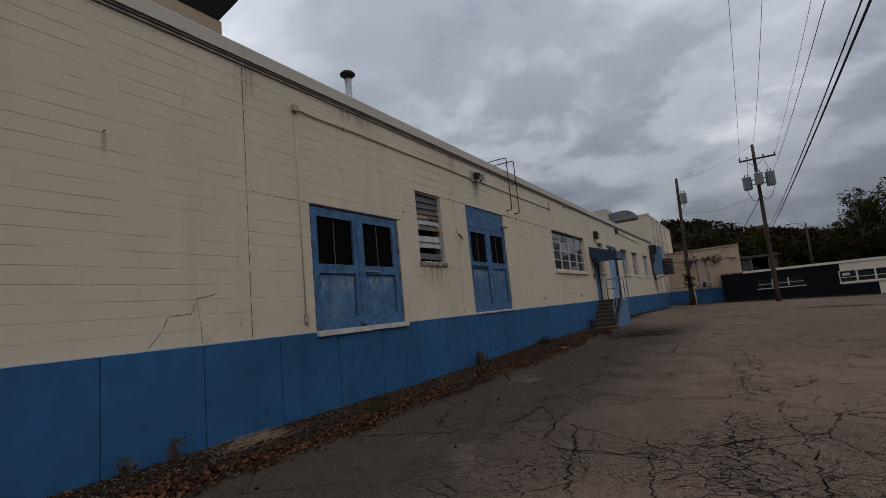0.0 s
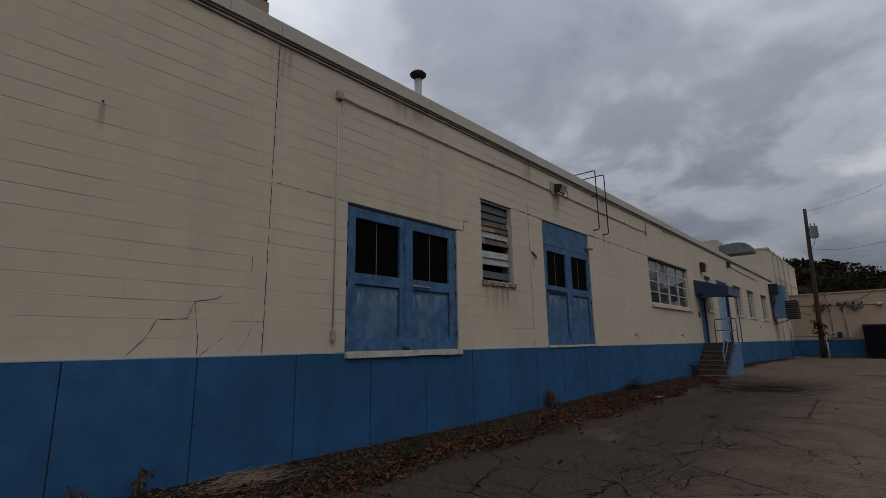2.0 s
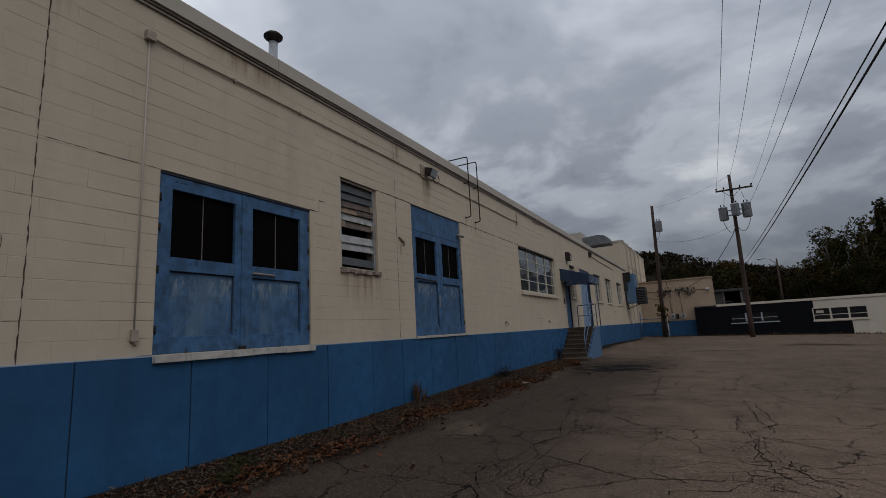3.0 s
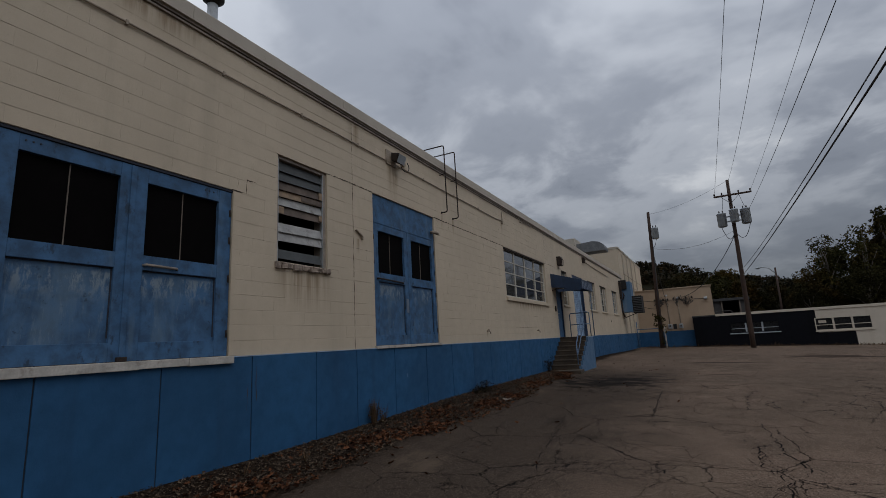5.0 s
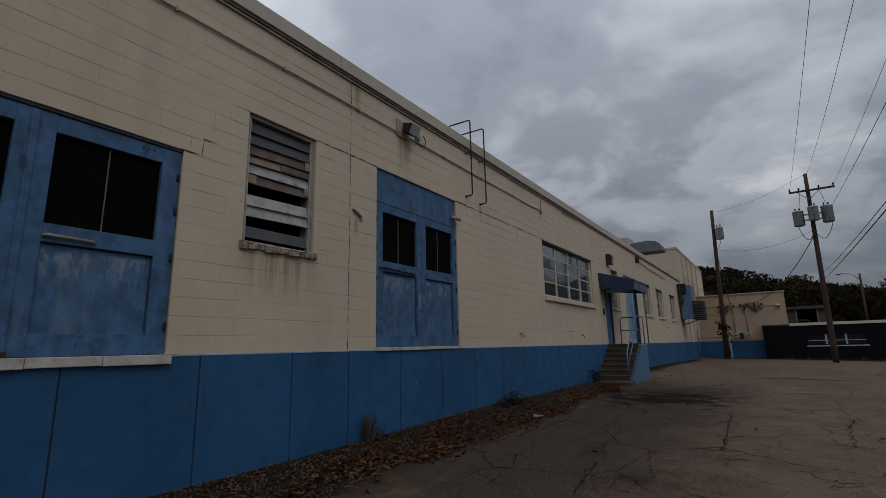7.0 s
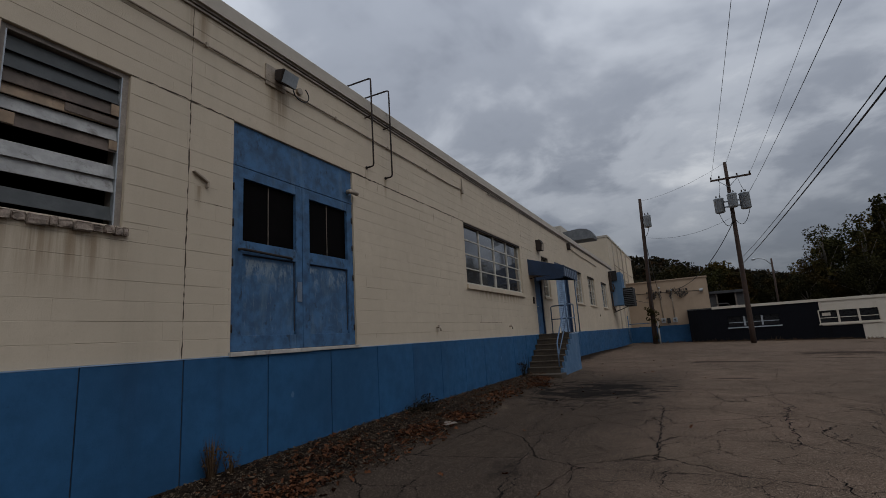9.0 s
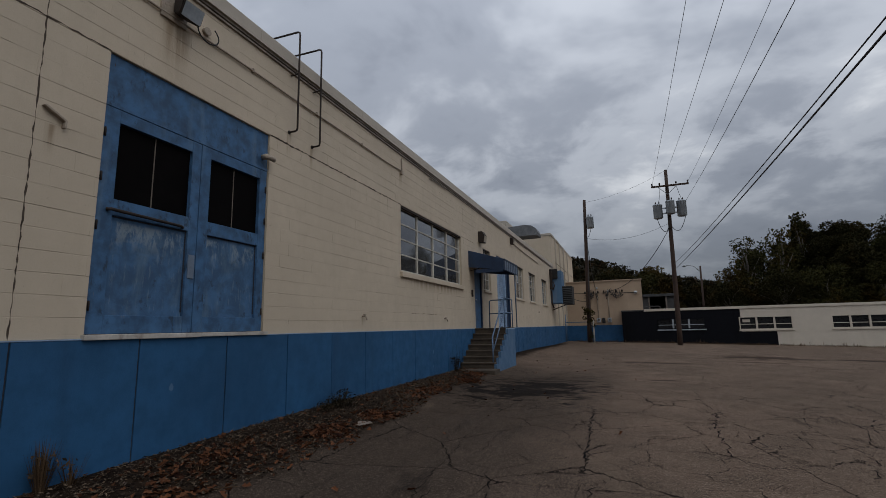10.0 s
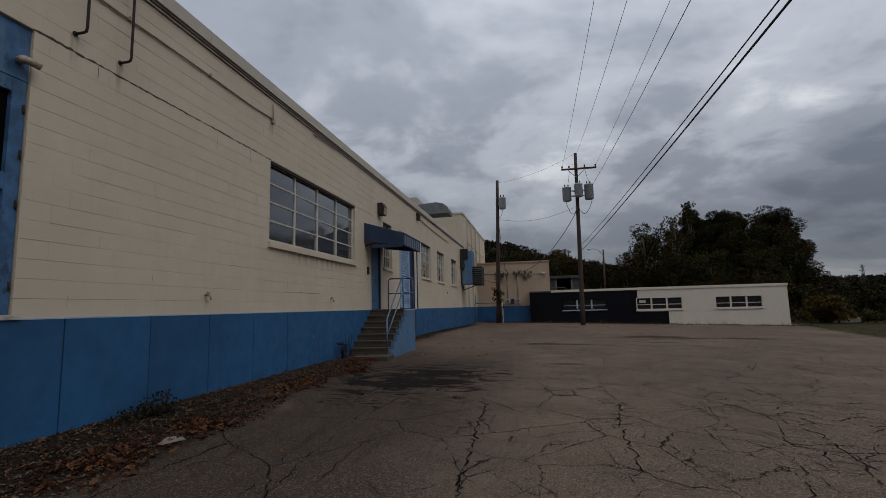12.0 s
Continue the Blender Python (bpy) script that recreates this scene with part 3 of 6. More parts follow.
def door_leaf(top, y0, y1, z0, z1, glass, panel, stile, stile_2, hinge_y, label=""):
    """One leaf: stiles and rails round two tall panes above and a sunk panel below."""
    xf, xb = -0.026, -0.105
    leaf = part("leaf", box(B(), xb, xb + 0.012, y0, y1, z0, z1), M_DOOR, top, label)
    a, b = y0 + stile, y1 - stile_2
    for s0, s1 in ((y0, a), (b, y1)):
        part("stile", box(B(), xb + 0.012, xf, s0, s1, z0, z1, 0.004), M_DOOR, leaf)
    for r0, r1 in ((z0, panel[0]), (panel[1], glass[0]), (glass[1], z1)):
        part("rail", box(B(), xb + 0.012, xf - 0.002, a, b, r0, r1, 0.004), M_DOOR, leaf)
    part("sunk_panel", box(B(), xb + 0.012, xf - 0.042, a, b, panel[0], panel[1]), M_PANEL, leaf, "washed-out pale blue panel")
    # dark strips paint the recess shadow along the panel's far side and top
    part("panel_shade_strip", box(B(), xf - 0.0415, xf - 0.03, b - 0.012, b, panel[0] + 0.05, panel[1]), M_JOINT, leaf, "dark strip standing in for shade beside the panel")
    part("panel_shade_strip", box(B(), xf - 0.0415, xf - 0.03, a, b - 0.012, panel[1] - 0.014, panel[1]), M_JOINT, leaf, "dark strip standing in for shade above the panel")
    mid = (a + b) / 2 - 0.01
    for p0, p1 in ((a, mid - 0.007), (mid + 0.007, b)):
        part("pane", box(B(), xb + 0.014, xf - 0.050, p0, p1, glass[0], glass[1]), M_DULL, leaf, "nearly black dirty glass pane")
    part("glazing_bar", box(B(), xf - 0.056, xf - 0.044, mid - 0.005, mid + 0.005, glass[0], glass[1]), M_CONC, leaf, "thin pale glazing bar")
    for z in (z0 + 0.28, (z0 + z1) / 2 - 0.1, (z0 + z1) / 2 + 0.42, z1 - 0.3):
        hinge(hinge_y, z, leaf)
    return leaf


def sill_board(name, y0, y1, z0, z1, out, material, breaks=()):
    top = thing(name, (0.03, (y0 + y1) / 2, z0), "weathered pale grey timber door sill with split ends", "sill", kind="structure")
    ys = [y0, *breaks, y1]
    for i, (a, b) in enumerate(zip(ys, ys[1:])):
        part("board", box(B(), -0.06, out - 0.008 * (i % 2), a + 0.002, b - 0.002, z0 + 0.006 * (i % 2), z1, 0.006), material, top)


def build_doors():
    y0, y1, z0, z1 = HOLES["door_1"]
    d = thing("door_1", (-0.05, 6.46, z0), "wide faded blue double door with black panes above rubbed panels", "door", kind="structure")
    part("head_trim", box(B(), -0.07, -0.012, y0, y1, z1 - 0.035, z1 - 0.002, 0.004), M_JOINT, d, "dark rotten head trim")
    door_leaf(d, y0 + 0.012, 6.435, z0 + 0.004, z1 - 0.04, (2.515, 3.38), (1.54, 2.345), 0.17, 0.14, y0 + 0.03)
    right = door_leaf(d, 6.445, y1 - 0.012, z0 + 0.004, z1 - 0.04, (2.515, 3.375), (1.54, 2.345), 0.15, 0.19, y1 - 0.03)
    part("pull_bar", tube(B(), [(-0.03, 6.60, 2.40), (0.0, 6.62, 2.405), (0.0, 6.98, 2.395), (-0.03, 7.0, 2.39)], 0.016, 8), M_DRIP, right, "dull worn pull bar")
    part("astragal", box(B(), -0.03, -0.012, 6.40, 6.46, z0 + 0.01, z1 - 0.05, 0.004), M_DOOR, d)
    part("bolt_box", box(B(), -0.02, 0.02, 6.37, 6.47, z0 + 0.0, z0 + 0.05, 0.006), M_RUST, d, "rusty foot bolt")
    for y in (5.42, 7.33):
        for k in range(3):
            part("bolt_head", tube(B(), [(-0.026, y + 0.06 * k, z1 - 0.10), (-0.020, y + 0.06 * k, z1 - 0.10)], 0.010, 8), M_JOINT, d)
    sill_board("sill_1", 5.18, 7.77, 1.245, 1.338, 0.075, M_CEDAR, (6.58, 7.15))

    y0, y1, z0, z1 = HOLES["door_2"]
    d = thing("door_2", (-0.05, 12.2, z0), "tall faded blue double door under a plain blue transom panel", "door", kind="structure")
    part("transom", box(B(), -0.075, -0.036, y0 + 0.002, y1 - 0.002, 3.83, z1 - 0.004, 0.003), M_DOOR, d, "plain scuffed blue transom panel")
    part("transom_rail", box(B(), -0.07, -0.022, y0 + 0.002, y1 - 0.002, 3.79, 3.83, 0.004), M_DOOR, d)
    door_leaf(d, y0 + 0.012, 12.215, z0 + 0.004, 3.786, (2.79, 3.64), (1.565, 2.615), 0.175, 0.13, y0 + 0.03)
    door_leaf(d, 12.225, y1 - 0.012, z0 + 0.004, 3.786, (2.79, 3.64), (1.565, 2.615), 0.150, 0.14, y1 - 0.03)
    part("lock_plate", box(B(), -0.03, -0.014, 12.105, 12.195, 2.03, 2.32, 0.004), M_AWNP, d, "scratched bare-metal lock plate")
    bm = tube(B(), [(-0.018, 11.06, 2.66), (0.012, 11.10, 2.665), (0.012, 11.95, 2.645), (-0.018, 12.0, 2.64)], 0.018, 8)
    part("pull_bar", bm, M_RUST, d, "rusty pull bar")
    sill_board("sill_2", 10.92, 13.50, 1.315, 1.368, 0.06, M_CEDAR, (12.3,))
    bm = tube(B(), [(-0.03, 13.33, 3.99), (0.05, 13.33, 3.99), (0.085, 13.36, 3.975), (0.09, 13.45, 3.965)], 0.040, 12)
    lathe(bm, (0.03, 13.33, 3.95), [(0.02, 0.0), (0.05, 0.01), (0.05, 0.06), (0.02, 0.08)], 12)
    solid("door_sensor", bm, M_PIPE, "small dull metal pipe fitting on the door transom", "fitting")

    y0, y1, z0, z1 = HOLES["door_3"]
    d = thing("door_3", (-0.08, 24.6, z0), "closed plain blue steel door at the head of the steps", "door", kind="structure")
    part("frame", box(box(box(B(), -0.14, -0.02, y0, y0 + 0.06, z0, z1), -0.14, -0.02, y1 - 0.06, y1, z0, z1), -0.14, -0.02, y0 + 0.06, y1 - 0.06, z1 - 0.06, z1), M_AWN, d)
    leaf = part("leaf", box(B(), -0.13, -0.07, y0 + 0.062, y1 - 0.062, z0 + 0.01, z1 - 0.062, 0.004), M_DOOR, d)
    part("handle", tube(B(), [(-0.07, y0 + 0.15, 2.34), (-0.01, y0 + 0.15, 2.34), (-0.01, y0 + 0.27, 2.34)], 0.014, 8), M_GALV, leaf, "dull metal lever handle")

    y0, y1, z0, z1 = HOLES["door_4"]
    d = thing("door_4", (-0.1, 28.6, z0), "pale blue slatted shutter beside a dark blue door, under a blue lintel", "door", kind="structure")
    part("lintel", box(B(), -0.14, -0.01, y0, y1, z1 - 0.16, z1 - 0.002, 0.004), M_AWN, d)
    part("jamb", box(B(), -0.14, 0.02, y0, y0 + 0.14, z0, z1 - 0.16, 0.004), M_LEDGE, d, "pale blue jamb")
    part("jamb", box(B(), -0.14, 0.0, y1 - 0.10, y1, z0, z1 - 0.16, 0.004), M_AWN, d)
    part("jamb", box(B(), -0.14, 0.02, 28.72, 28.84, z0, z1 - 0.16, 0.004), M_LEDGE, d, "pale blue jamb")
    shut = part("shutter", box(B(), -0.12, -0.10, y0 + 0.14, 28.72, z0, z1 - 0.16), M_DOOR, d)
    z = z0 + 0.02
    while z < z1 - 0.25:
        part("slat", prism(B(), [(-0.10, z), (-0.062, z + 0.012), (-0.062, z + 0.07), (-0.10, z + 0.088)], "y", y0 + 0.145, 28.715), M_LEDGE, shut)
        z += 0.092
    part("leaf", box(B(), -0.13, -0.09, 28.84, y1 - 0.10, z0 + 0.01, z1 - 0.17, 0.004), M_AWN, d, "dark blue door leaf")


build_doors()


# ---- windows of the long building ----
def build_window(name, label, cols, rows, sill_drop=0.14, set_in=-0.10, bar=0.024):
    y0, y1, z0, z1 = HOLES[name]
    w = thing(name, (set_in, (y0 + y1) / 2, z0), label, "window", kind="structure")
    f = 0.045
    frame_bm = B()
    for r in ((y0, y0 + f, z0, z1), (y1 - f, y1, z0, z1), (y0 + f, y1 - f, z0, z0 + f), (y0 + f, y1 - f, z1 - f, z1)):
        box(frame_bm, set_in - 0.05, set_in + 0.03, *r)
    part("window_frame", frame_bm, M_FRAME, w)
    part("window_sill", prism(B(), [(set_in + 0.03, z0 - 0.002), (0.065, z0 - 0.035), (0.065, z0 - sill_drop), (-0.011, z0 - sill_drop), (-0.011, z0 - 0.06)], "y", y0 - 0.05, y1 + 0.06), M_WALL, w)
    part("lintel", box(B(), set_in + 0.031, -0.013, y0, y1, z1 - 0.055, z1 - 0.002), M_RUST, w, "rusty steel lintel over the panes")
    rng = random.Random(name)
    gw, gh = (y1 - y0 - 2 * f) / cols, (z1 - z0 - 2 * f) / rows
    for c in range(1, cols):
        part("mullion", box(B(), set_in - 0.03, set_in + 0.022, y0 + f + gw * c - bar, y0 + f + gw * c + bar, z0 + f, z1 - f, 0.004), M_FRAME, w)
    for r in range(1, rows):
        part("glazing_bar", box(B(), set_in - 0.025, set_in + 0.012, y0 + f, y1 - f, z0 + f + gh * r - bar * 0.66, z0 + f + gh * r + bar * 0.66), M_FRAME, w)
    for c in range(cols):
        for r in range(rows):
            a, b = y0 + f + gw * c, z0 + f + gh * r
            bm = box(B(), -0.003, 0.003, -gw / 2, gw / 2, -gh / 2, gh / 2)
            ob = part("pane", bm, M_GLASS, w)
            ob.matrix_basis = pose(set_in - 0.012, a + gw / 2, b + gh / 2, 0, rng.uniform(-0.7, 0.7), rng.uniform(-0.8, 0.8))
    return w


build_window("window_1", "wide steel window of sixteen dark reflecting panes with cream bars", 4, 4)
build_window("window_2", "narrow steel window with dark panes beside the steps", 2, 4, 0.11, bar=0.014)
for n in (3, 4, 5):
    build_window("window_%d" % n, "upright steel window with twelve small dark panes", 3, 4, 0.09, bar=0.013)


def build_vents():
    """Two wooden louvres; the larger has lost and broken slats."""
    y0, y1, z0, z1 = HOLES["vent_2"]
    v = thing("louvre_window", (-0.08, 9.08, z0), "broken wooden louvre with missing grey and white slats", "louvre")
    for r in ((y0, y0 + 0.05, z0, z1), (y1 - 0.06, y1, z0, z1), (y0 + 0.05, y1 - 0.06, z1 - 0.05, z1)):
        part("frame", box(B(), -0.24, -0.04, *r, 0.004), M_DRIP, v)
    grey = surface("grey_louvre_paint", (0.058, 0.062, 0.062), 0.5, 0.25, 5, 40)
    brown = surface("bare_louvre_wood", (0.13, 0.10, 0.082), 0.8, 0.35, 5, 40)
    white = surface("white_louvre_paint", (0.36, 0.355, 0.345), 0.7, 0.25, 5, 40, stain=(0.13, 0.115, 0.10), stain_amount=0.7)
    ya, yb = y0 + 0.05, y1 - 0.06
    tan = surface("tan_louvre_wood", (0.30, 0.215, 0.145), 0.8, 0.3, 5, 40, stain=(0.10, 0.07, 0.055), stain_amount=0.7)
    # height of the slat's foot, its drop, material, cut short at the near end, rise at the far end
    for z, drop, m, short, sag in ((4.15, 0.16, grey, 0.0, 0.02), (3.99, 0.165, grey, 0.0, 0.03), (3.845, 0.15, brown, 0.0, 0.04), (3.73, 0.12, tan, 0.0, 0.03), (3.59, 0.14, white, 0.0, 0.02),
                                   (3.45, 0.14, brown, 0.0, 0.03), (3.165, 0.15, white, 0.0, 0.03), (3.02, 0.15, white, 0.0, 0.03), (2.75, 0.15, grey, 0.0, 0.0)):
        bm = B()
        t = 0.018
        pts = [(-0.060, 0), (-0.060 - t, 0), (-0.098 - t, drop), (-0.098, drop)]
        lo = [bm.verts.new((x, ya + short, z + q)) for x, q in pts]
        hi = [bm.verts.new((x, yb, z + q + sag)) for x, q in pts]
        for i in range(4):
            bm.faces.new((lo[i], lo[(i + 1) % 4], hi[(i + 1) % 4], hi[i]))
        bm.faces.new(list(reversed(lo)))
        bm.faces.new(hi)
        bmesh.ops.recalc_face_normals(bm, faces=bm.faces)
        part("slat", bm, m, v)
    part("slat_end", box(B(), -0.058, -0.050, ya, ya + 0.13, 3.46, 3.57), tan, v)
    part("slat_end", box(B(), -0.058, -0.050, yb - 0.09, yb, 3.50, 3.60), tan, v)
    part("slat_end", box(B(), -0.058, -0.050, yb - 0.09, yb, 3.88, 4.00), tan, v)
    part("slat_end", box(B(), -0.058, -0.050, ya + 0.50, yb, 3.76, 3.84), brown, v)
    for y in (ya, yb - 0.011):
        part("side_channel", box(B(), -0.105, -0.042, y - 0.002, y + 0.011, z0 + 0.002, z1 - 0.05), M_GALV, v, "pale metal side channel")
    sill = thing("louvre_sill", (0.03, 9.08, 2.57), "crumbling brick and mortar sill below the louvre", "sill", kind="structure")
    rng = random.Random(9)
    crust = surface("crumbling_mortar", (0.27, 0.215, 0.175), 0.9, 0.4, 11, 60, 0.7, stain=(0.10, 0.05, 0.038), stain_amount=0.8)
    y = y0 - 0.04
    while y < y1 + 0.03:
        w = rng.uniform(0.05, 0.17)
        bm = box(B(), -0.10, 0.05 + rng.uniform(-0.015, 0.02), y, min(y + w - 0.006, y1 + 0.05), z0 - 0.10 + rng.uniform(-0.01, 0.015), z0 - 0.004 + rng.uniform(-0.02, 0.0), 0.012)
        bmesh.ops.subdivide_edges(bm, edges=bm.edges[:], cuts=1)
        for p in bm.verts:
            if p.co.x > -0.05:
                p.co += Vector((rng.uniform(-0.014, 0.004), 0.0, rng.uniform(-0.012, 0.004)))
        part("brick", bm, crust, sill)
        y += w
    y0, y1, z0, z1 = HOLES["vent_1"]
    v = thing("small_louvre", (-0.08, 0.35, z0), "small high wooden louvre with white slats", "louvre")
    for r in ((y0, y0 + 0.04, z0, z1), (y1 - 0.05, y1, z0, z1), (y0 + 0.04, y1 - 0.05, z1 - 0.05, z1), (y0 + 0.04, y1 - 0.05, z0, z0 + 0.03)):
        part("frame", box(B(), -0.20, -0.03, *r, 0.004), M_RUST, v)
    for z in (4.98, 5.10, 5.22, 5.34):
        part("slat", prism(B(), [(-0.06, z), (-0.075, z), (-0.15, z + 0.09), (-0.135, z + 0.09)], "y", y0 + 0.04, y1 - 0.05), white, v)
    part("sill", box(B(), -0.011, 0.03, y0 - 0.06, y1 + 0.06, z0 - 0.075, z0 - 0.004, 0.006), M_WALL, v)


build_vents()


# ---- fittings on the wall ----
def crack_line(name, pts, w, seed, label, x=0.0012):
    """A thin jagged gap drawn over the paint along a line of (y, z)."""
    rng = random.Random(seed)
    line = []
    for (a, b), (c, d) in zip(pts, pts[1:]):
        n = max(2, int(math.hypot(c - a, d - b) / 0.05))
        for i in range(n):
            t = i / n
            line.append((a + (c - a) * t + rng.uniform(-1, 1) * w * 0.3, b + (d - b) * t + rng.uniform(-1, 1) * w * 0.3))
    line.append(pts[-1])
    bm = B()
    prev = None
    for i, (y, z) in enumerate(line):
        q = line[min(i + 1, len(line) - 1)]
        p = line[max(i - 1, 0)]
        d = Vector((q[0] - p[0], q[1] - p[1])).normalized()
        h = w * rng.choice((0.12, 0.25, 0.4, 0.5, 0.62)) * (0.25 if i in (0, len(line) - 1) else 1)
        a, b = bm.verts.new((x, y - d.y * h, z + d.x * h)), bm.verts.new((x, y + d.y * h, z - d.x * h))
        if prev:
            bm.faces.new((prev[0], prev[1], b, a))
        prev = (a, b)
    return solid(name, bm, M_CRACK, label, "crack", "wall cracks", "structure")


def build_wall_cracks():
    L = "jagged settlement crack through the painted blocks"
    C = "open control joint in the painted blocks"
    z = BLUE_TOP
    crack_line("crack", [(3.42, z + 0.72), (3.33, z + 0.66), (3.10, z + 0.62), (3.02, z + 0.42), (2.72, z + 0.40), (2.62, z + 0.20), (2.44, z + 0.0)], 0.010, 1, L)
    crack_line("crack", [(3.16, z + 0.0), (3.15, z + 0.22), (3.12, z + 0.42), (3.10, z + 0.62)], 0.010, 2, L)
    crack_line("crack", [(3.18, z), (3.42, z + 0.2), (3.44, z + 0.22)], 0.008, 3, L)
    crack_line("crack", [(3.5, z + 0.4), (3.95, z + 0.405)], 0.006, 4, L)
    crack_line("crack", [(3.78, z + 0.38), (3.74, z + 0.2), (3.62, z + 0.03)], 0.006, 5, L)
    crack_line("control_joint", [(3.935, z), (3.94, 3.58), (3.945, 5.65)], 0.014, 6, C)
    crack_line("crack", [(3.94, 3.60), (4.6, 3.585), (5.20, 3.585)], 0.009, 7, L)
    crack_line("crack", [(7.70, 3.585), (7.95, 3.59), (7.96, 3.79), (8.12, 3.79)], 0.018, 8, L)
    crack_line("control_joint", [(10.33, z), (10.332, 3.0), (10.328, 5.65)], 0.015, 9, C)
    crack_line("crack", [(9.62, 4.39), (10.3, 4.395), (10.96, 4.39)], 0.021, 10, L)
    crack_line("crack", [(13.43, 4.39), (15.0, 4.385), (16.5, 4.385), (18.12, 4.38)], 0.027, 11, L)
    crack_line("control_joint", [(22.97, z + 2.7), (22.98, 5.65)], 0.010, 12, C)
    crack_line("crack", [(22.72, 4.38), (23.4, 4.39), (24.3, 4.38)], 0.008, 13, L)
    crack_line("crack", [(10.42, 3.16), (10.92, 3.165)], 0.006, 14, L)
    crack_line("crack", [(18.7, 1.74), (20.2, 1.745), (20.4, 1.74)], 0.008, 15, L)
    for k, (y, a, b) in enumerate(((16.44, 4.38, 4.0), (17.40, 4.38, 4.08), (13.60, 4.38, 4.18), (14.20, 4.38, 4.2), (3.735, 2.55, 2.36), (7.80, 3.80, 3.60), (11.0, 4.38, 4.2), (15.2, 1.95, 1.78))):
        crack_line("crack", [(y, a), (y + 0.01, (a + b) / 2), (y, b)], 0.007, 40 + k, "short open joint between painted blocks")
    crack_line("scratch", [(8.17, 1.18), (8.16, 0.95), (8.18, 0.72)], 0.012, 61, "long rough scratch in the blue paint", 0.0268)
    crack_line("scratch", [(8.03, 0.98), (8.02, 0.62)], 0.009, 62, "long rough scratch in the blue paint", 0.0268)
    crack_line("crack", [(14.0, 1.45), (14.02, 1.6)], 0.007, 16, L)


build_wall_cracks()


def build_conduit():
    c = thing("conduit_run", (0.02, 4.96, 1.55), "thin painted electrical conduit run with boxes along the wall", "conduit")
    part("upright", tube(B(), [(0.018, 4.965, 1.6), (0.018, 4.965, 5.22)], 0.010, 8), M_TRIM, c)
    part("junction_box", box(B(), 0.0, 0.075, 4.905, 5.02, 5.19, 5.31, 0.006), M_PIPE, c)
    part("junction_box", box(B(), 0.0, 0.055, 4.93, 5.00, 1.50, 1.63, 0.005), M_PIPE, c)
    part("stub", tube(B(), [(0.02, 4.965, 1.5), (0.05, 4.97, 1.46), (0.055, 4.975, 1.47)], 0.012, 8), M_PIPE, c)
    pts = [(0.022, 5.02, 5.25)]
    y = 5.4
    while y < 18.0:
        pts.append((0.022, y, 5.235 - 0.0015 * (y - 5) + 0.006 * math.sin(y * 2.1)))
        y += 0.6
    # darker material than the upright, so the run's shading line is in its colour
    part("long_run", tube(B(), pts + [(0.022, 18.06, 5.24)], 0.014, 8), M_PIPE, c)
    for y in (6.2, 7.5, 9.0, 10.5, 13.0, 14.6, 16.2):
        part("strap", box(B(), 0.0, 0.04, y - 0.015, y + 0.015, 5.20, 5.26, 0.003), M_PIPE, c)
    part("end_elbow", tube(B(), [(0.022, 18.06, 5.24), (0.03, 18.10, 5.235), (0.035, 18.12, 5.19), (0.035, 18.12, 5.40), (0.03, 18.12, 5.56)], 0.016, 8), M_PIPE, c)
    part("end_box", box(B(), 0.0, 0.06, 18.08, 18.16, 5.14, 5.24, 0.006), M_PIPE, c)


build_conduit()


def build_flood_lamp():
    f = thing("flood_lamp", (0.05, 11.72, 5.2), "square grey floodlight with a looped cable beside it", "wall lamp")
    part("back_plate", box(B(), 0.0, 0.03, 11.46, 11.82, 5.16, 5.48, 0.004), M_PIPE, f, "stained mounting board")
    bm = B()
    rear = [(0.05, 11.60, 5.26), (0.05, 11.80, 5.26), (0.05, 11.80, 5.44), (0.05, 11.60, 5.44)]
    front = [(0.20, 11.56, 5.18), (0.20, 11.88, 5.18), (0.27, 11.88, 5.37), (0.27, 11.56, 5.37)]
    lo, hi = [bm.verts.new(p) for p in rear], [bm.verts.new(p) for p in front]
    for i in range(4):
        bm.faces.new((lo[i], lo[(i + 1) % 4], hi[(i + 1) % 4], hi[i]))
    bm.faces.new(list(reversed(lo)))
    bm.faces.new(hi)
    bmesh.ops.recalc_face_normals(bm, faces=bm.faces)
    bmesh.ops.bevel(bm, geom=bm.edges[:], offset=0.012, segments=2, affect="EDGES")
    part("housing", bm, M_RUST, f)
    bm = B()
    vs = [bm.verts.new(p) for p in ((0.2055, 11.585, 5.188), (0.2055, 11.855, 5.188), (0.2755, 11.855, 5.355), (0.2755, 11.585, 5.355))]
    face = bm.faces.new(vs)
    r = bmesh.ops.extrude_face_region(bm, geom=[face])
    bmesh.ops.translate(bm, verts=[v for v in r["geom"] if isinstance(v, bmesh.types.BMVert)], vec=(0.008, 0, -0.003))
    part("lens", bm, M_TANK, f, "cloudy grey glass lens")
    part("knuckle", tube(B(), [(0.02, 11.70, 5.3), (0.07, 11.70, 5.33)], 0.03, 10), M_RUST, f)
    part("round_box", tube(B(), [(0.0, 12.13, 5.33), (0.05, 12.13, 5.33)], 0.055, 14), M_PIPE, f)
    loop = [(0.06, 12.13 + 0.17 * math.sin(a), 5.27 - 0.13 * math.cos(a) + 0.02) for a in (0.25 * k - 2.2 for k in range(20))]
    part("cable", tube(B(), loop, 0.009, 6), M_WIRE, f)


build_flood_lamp()


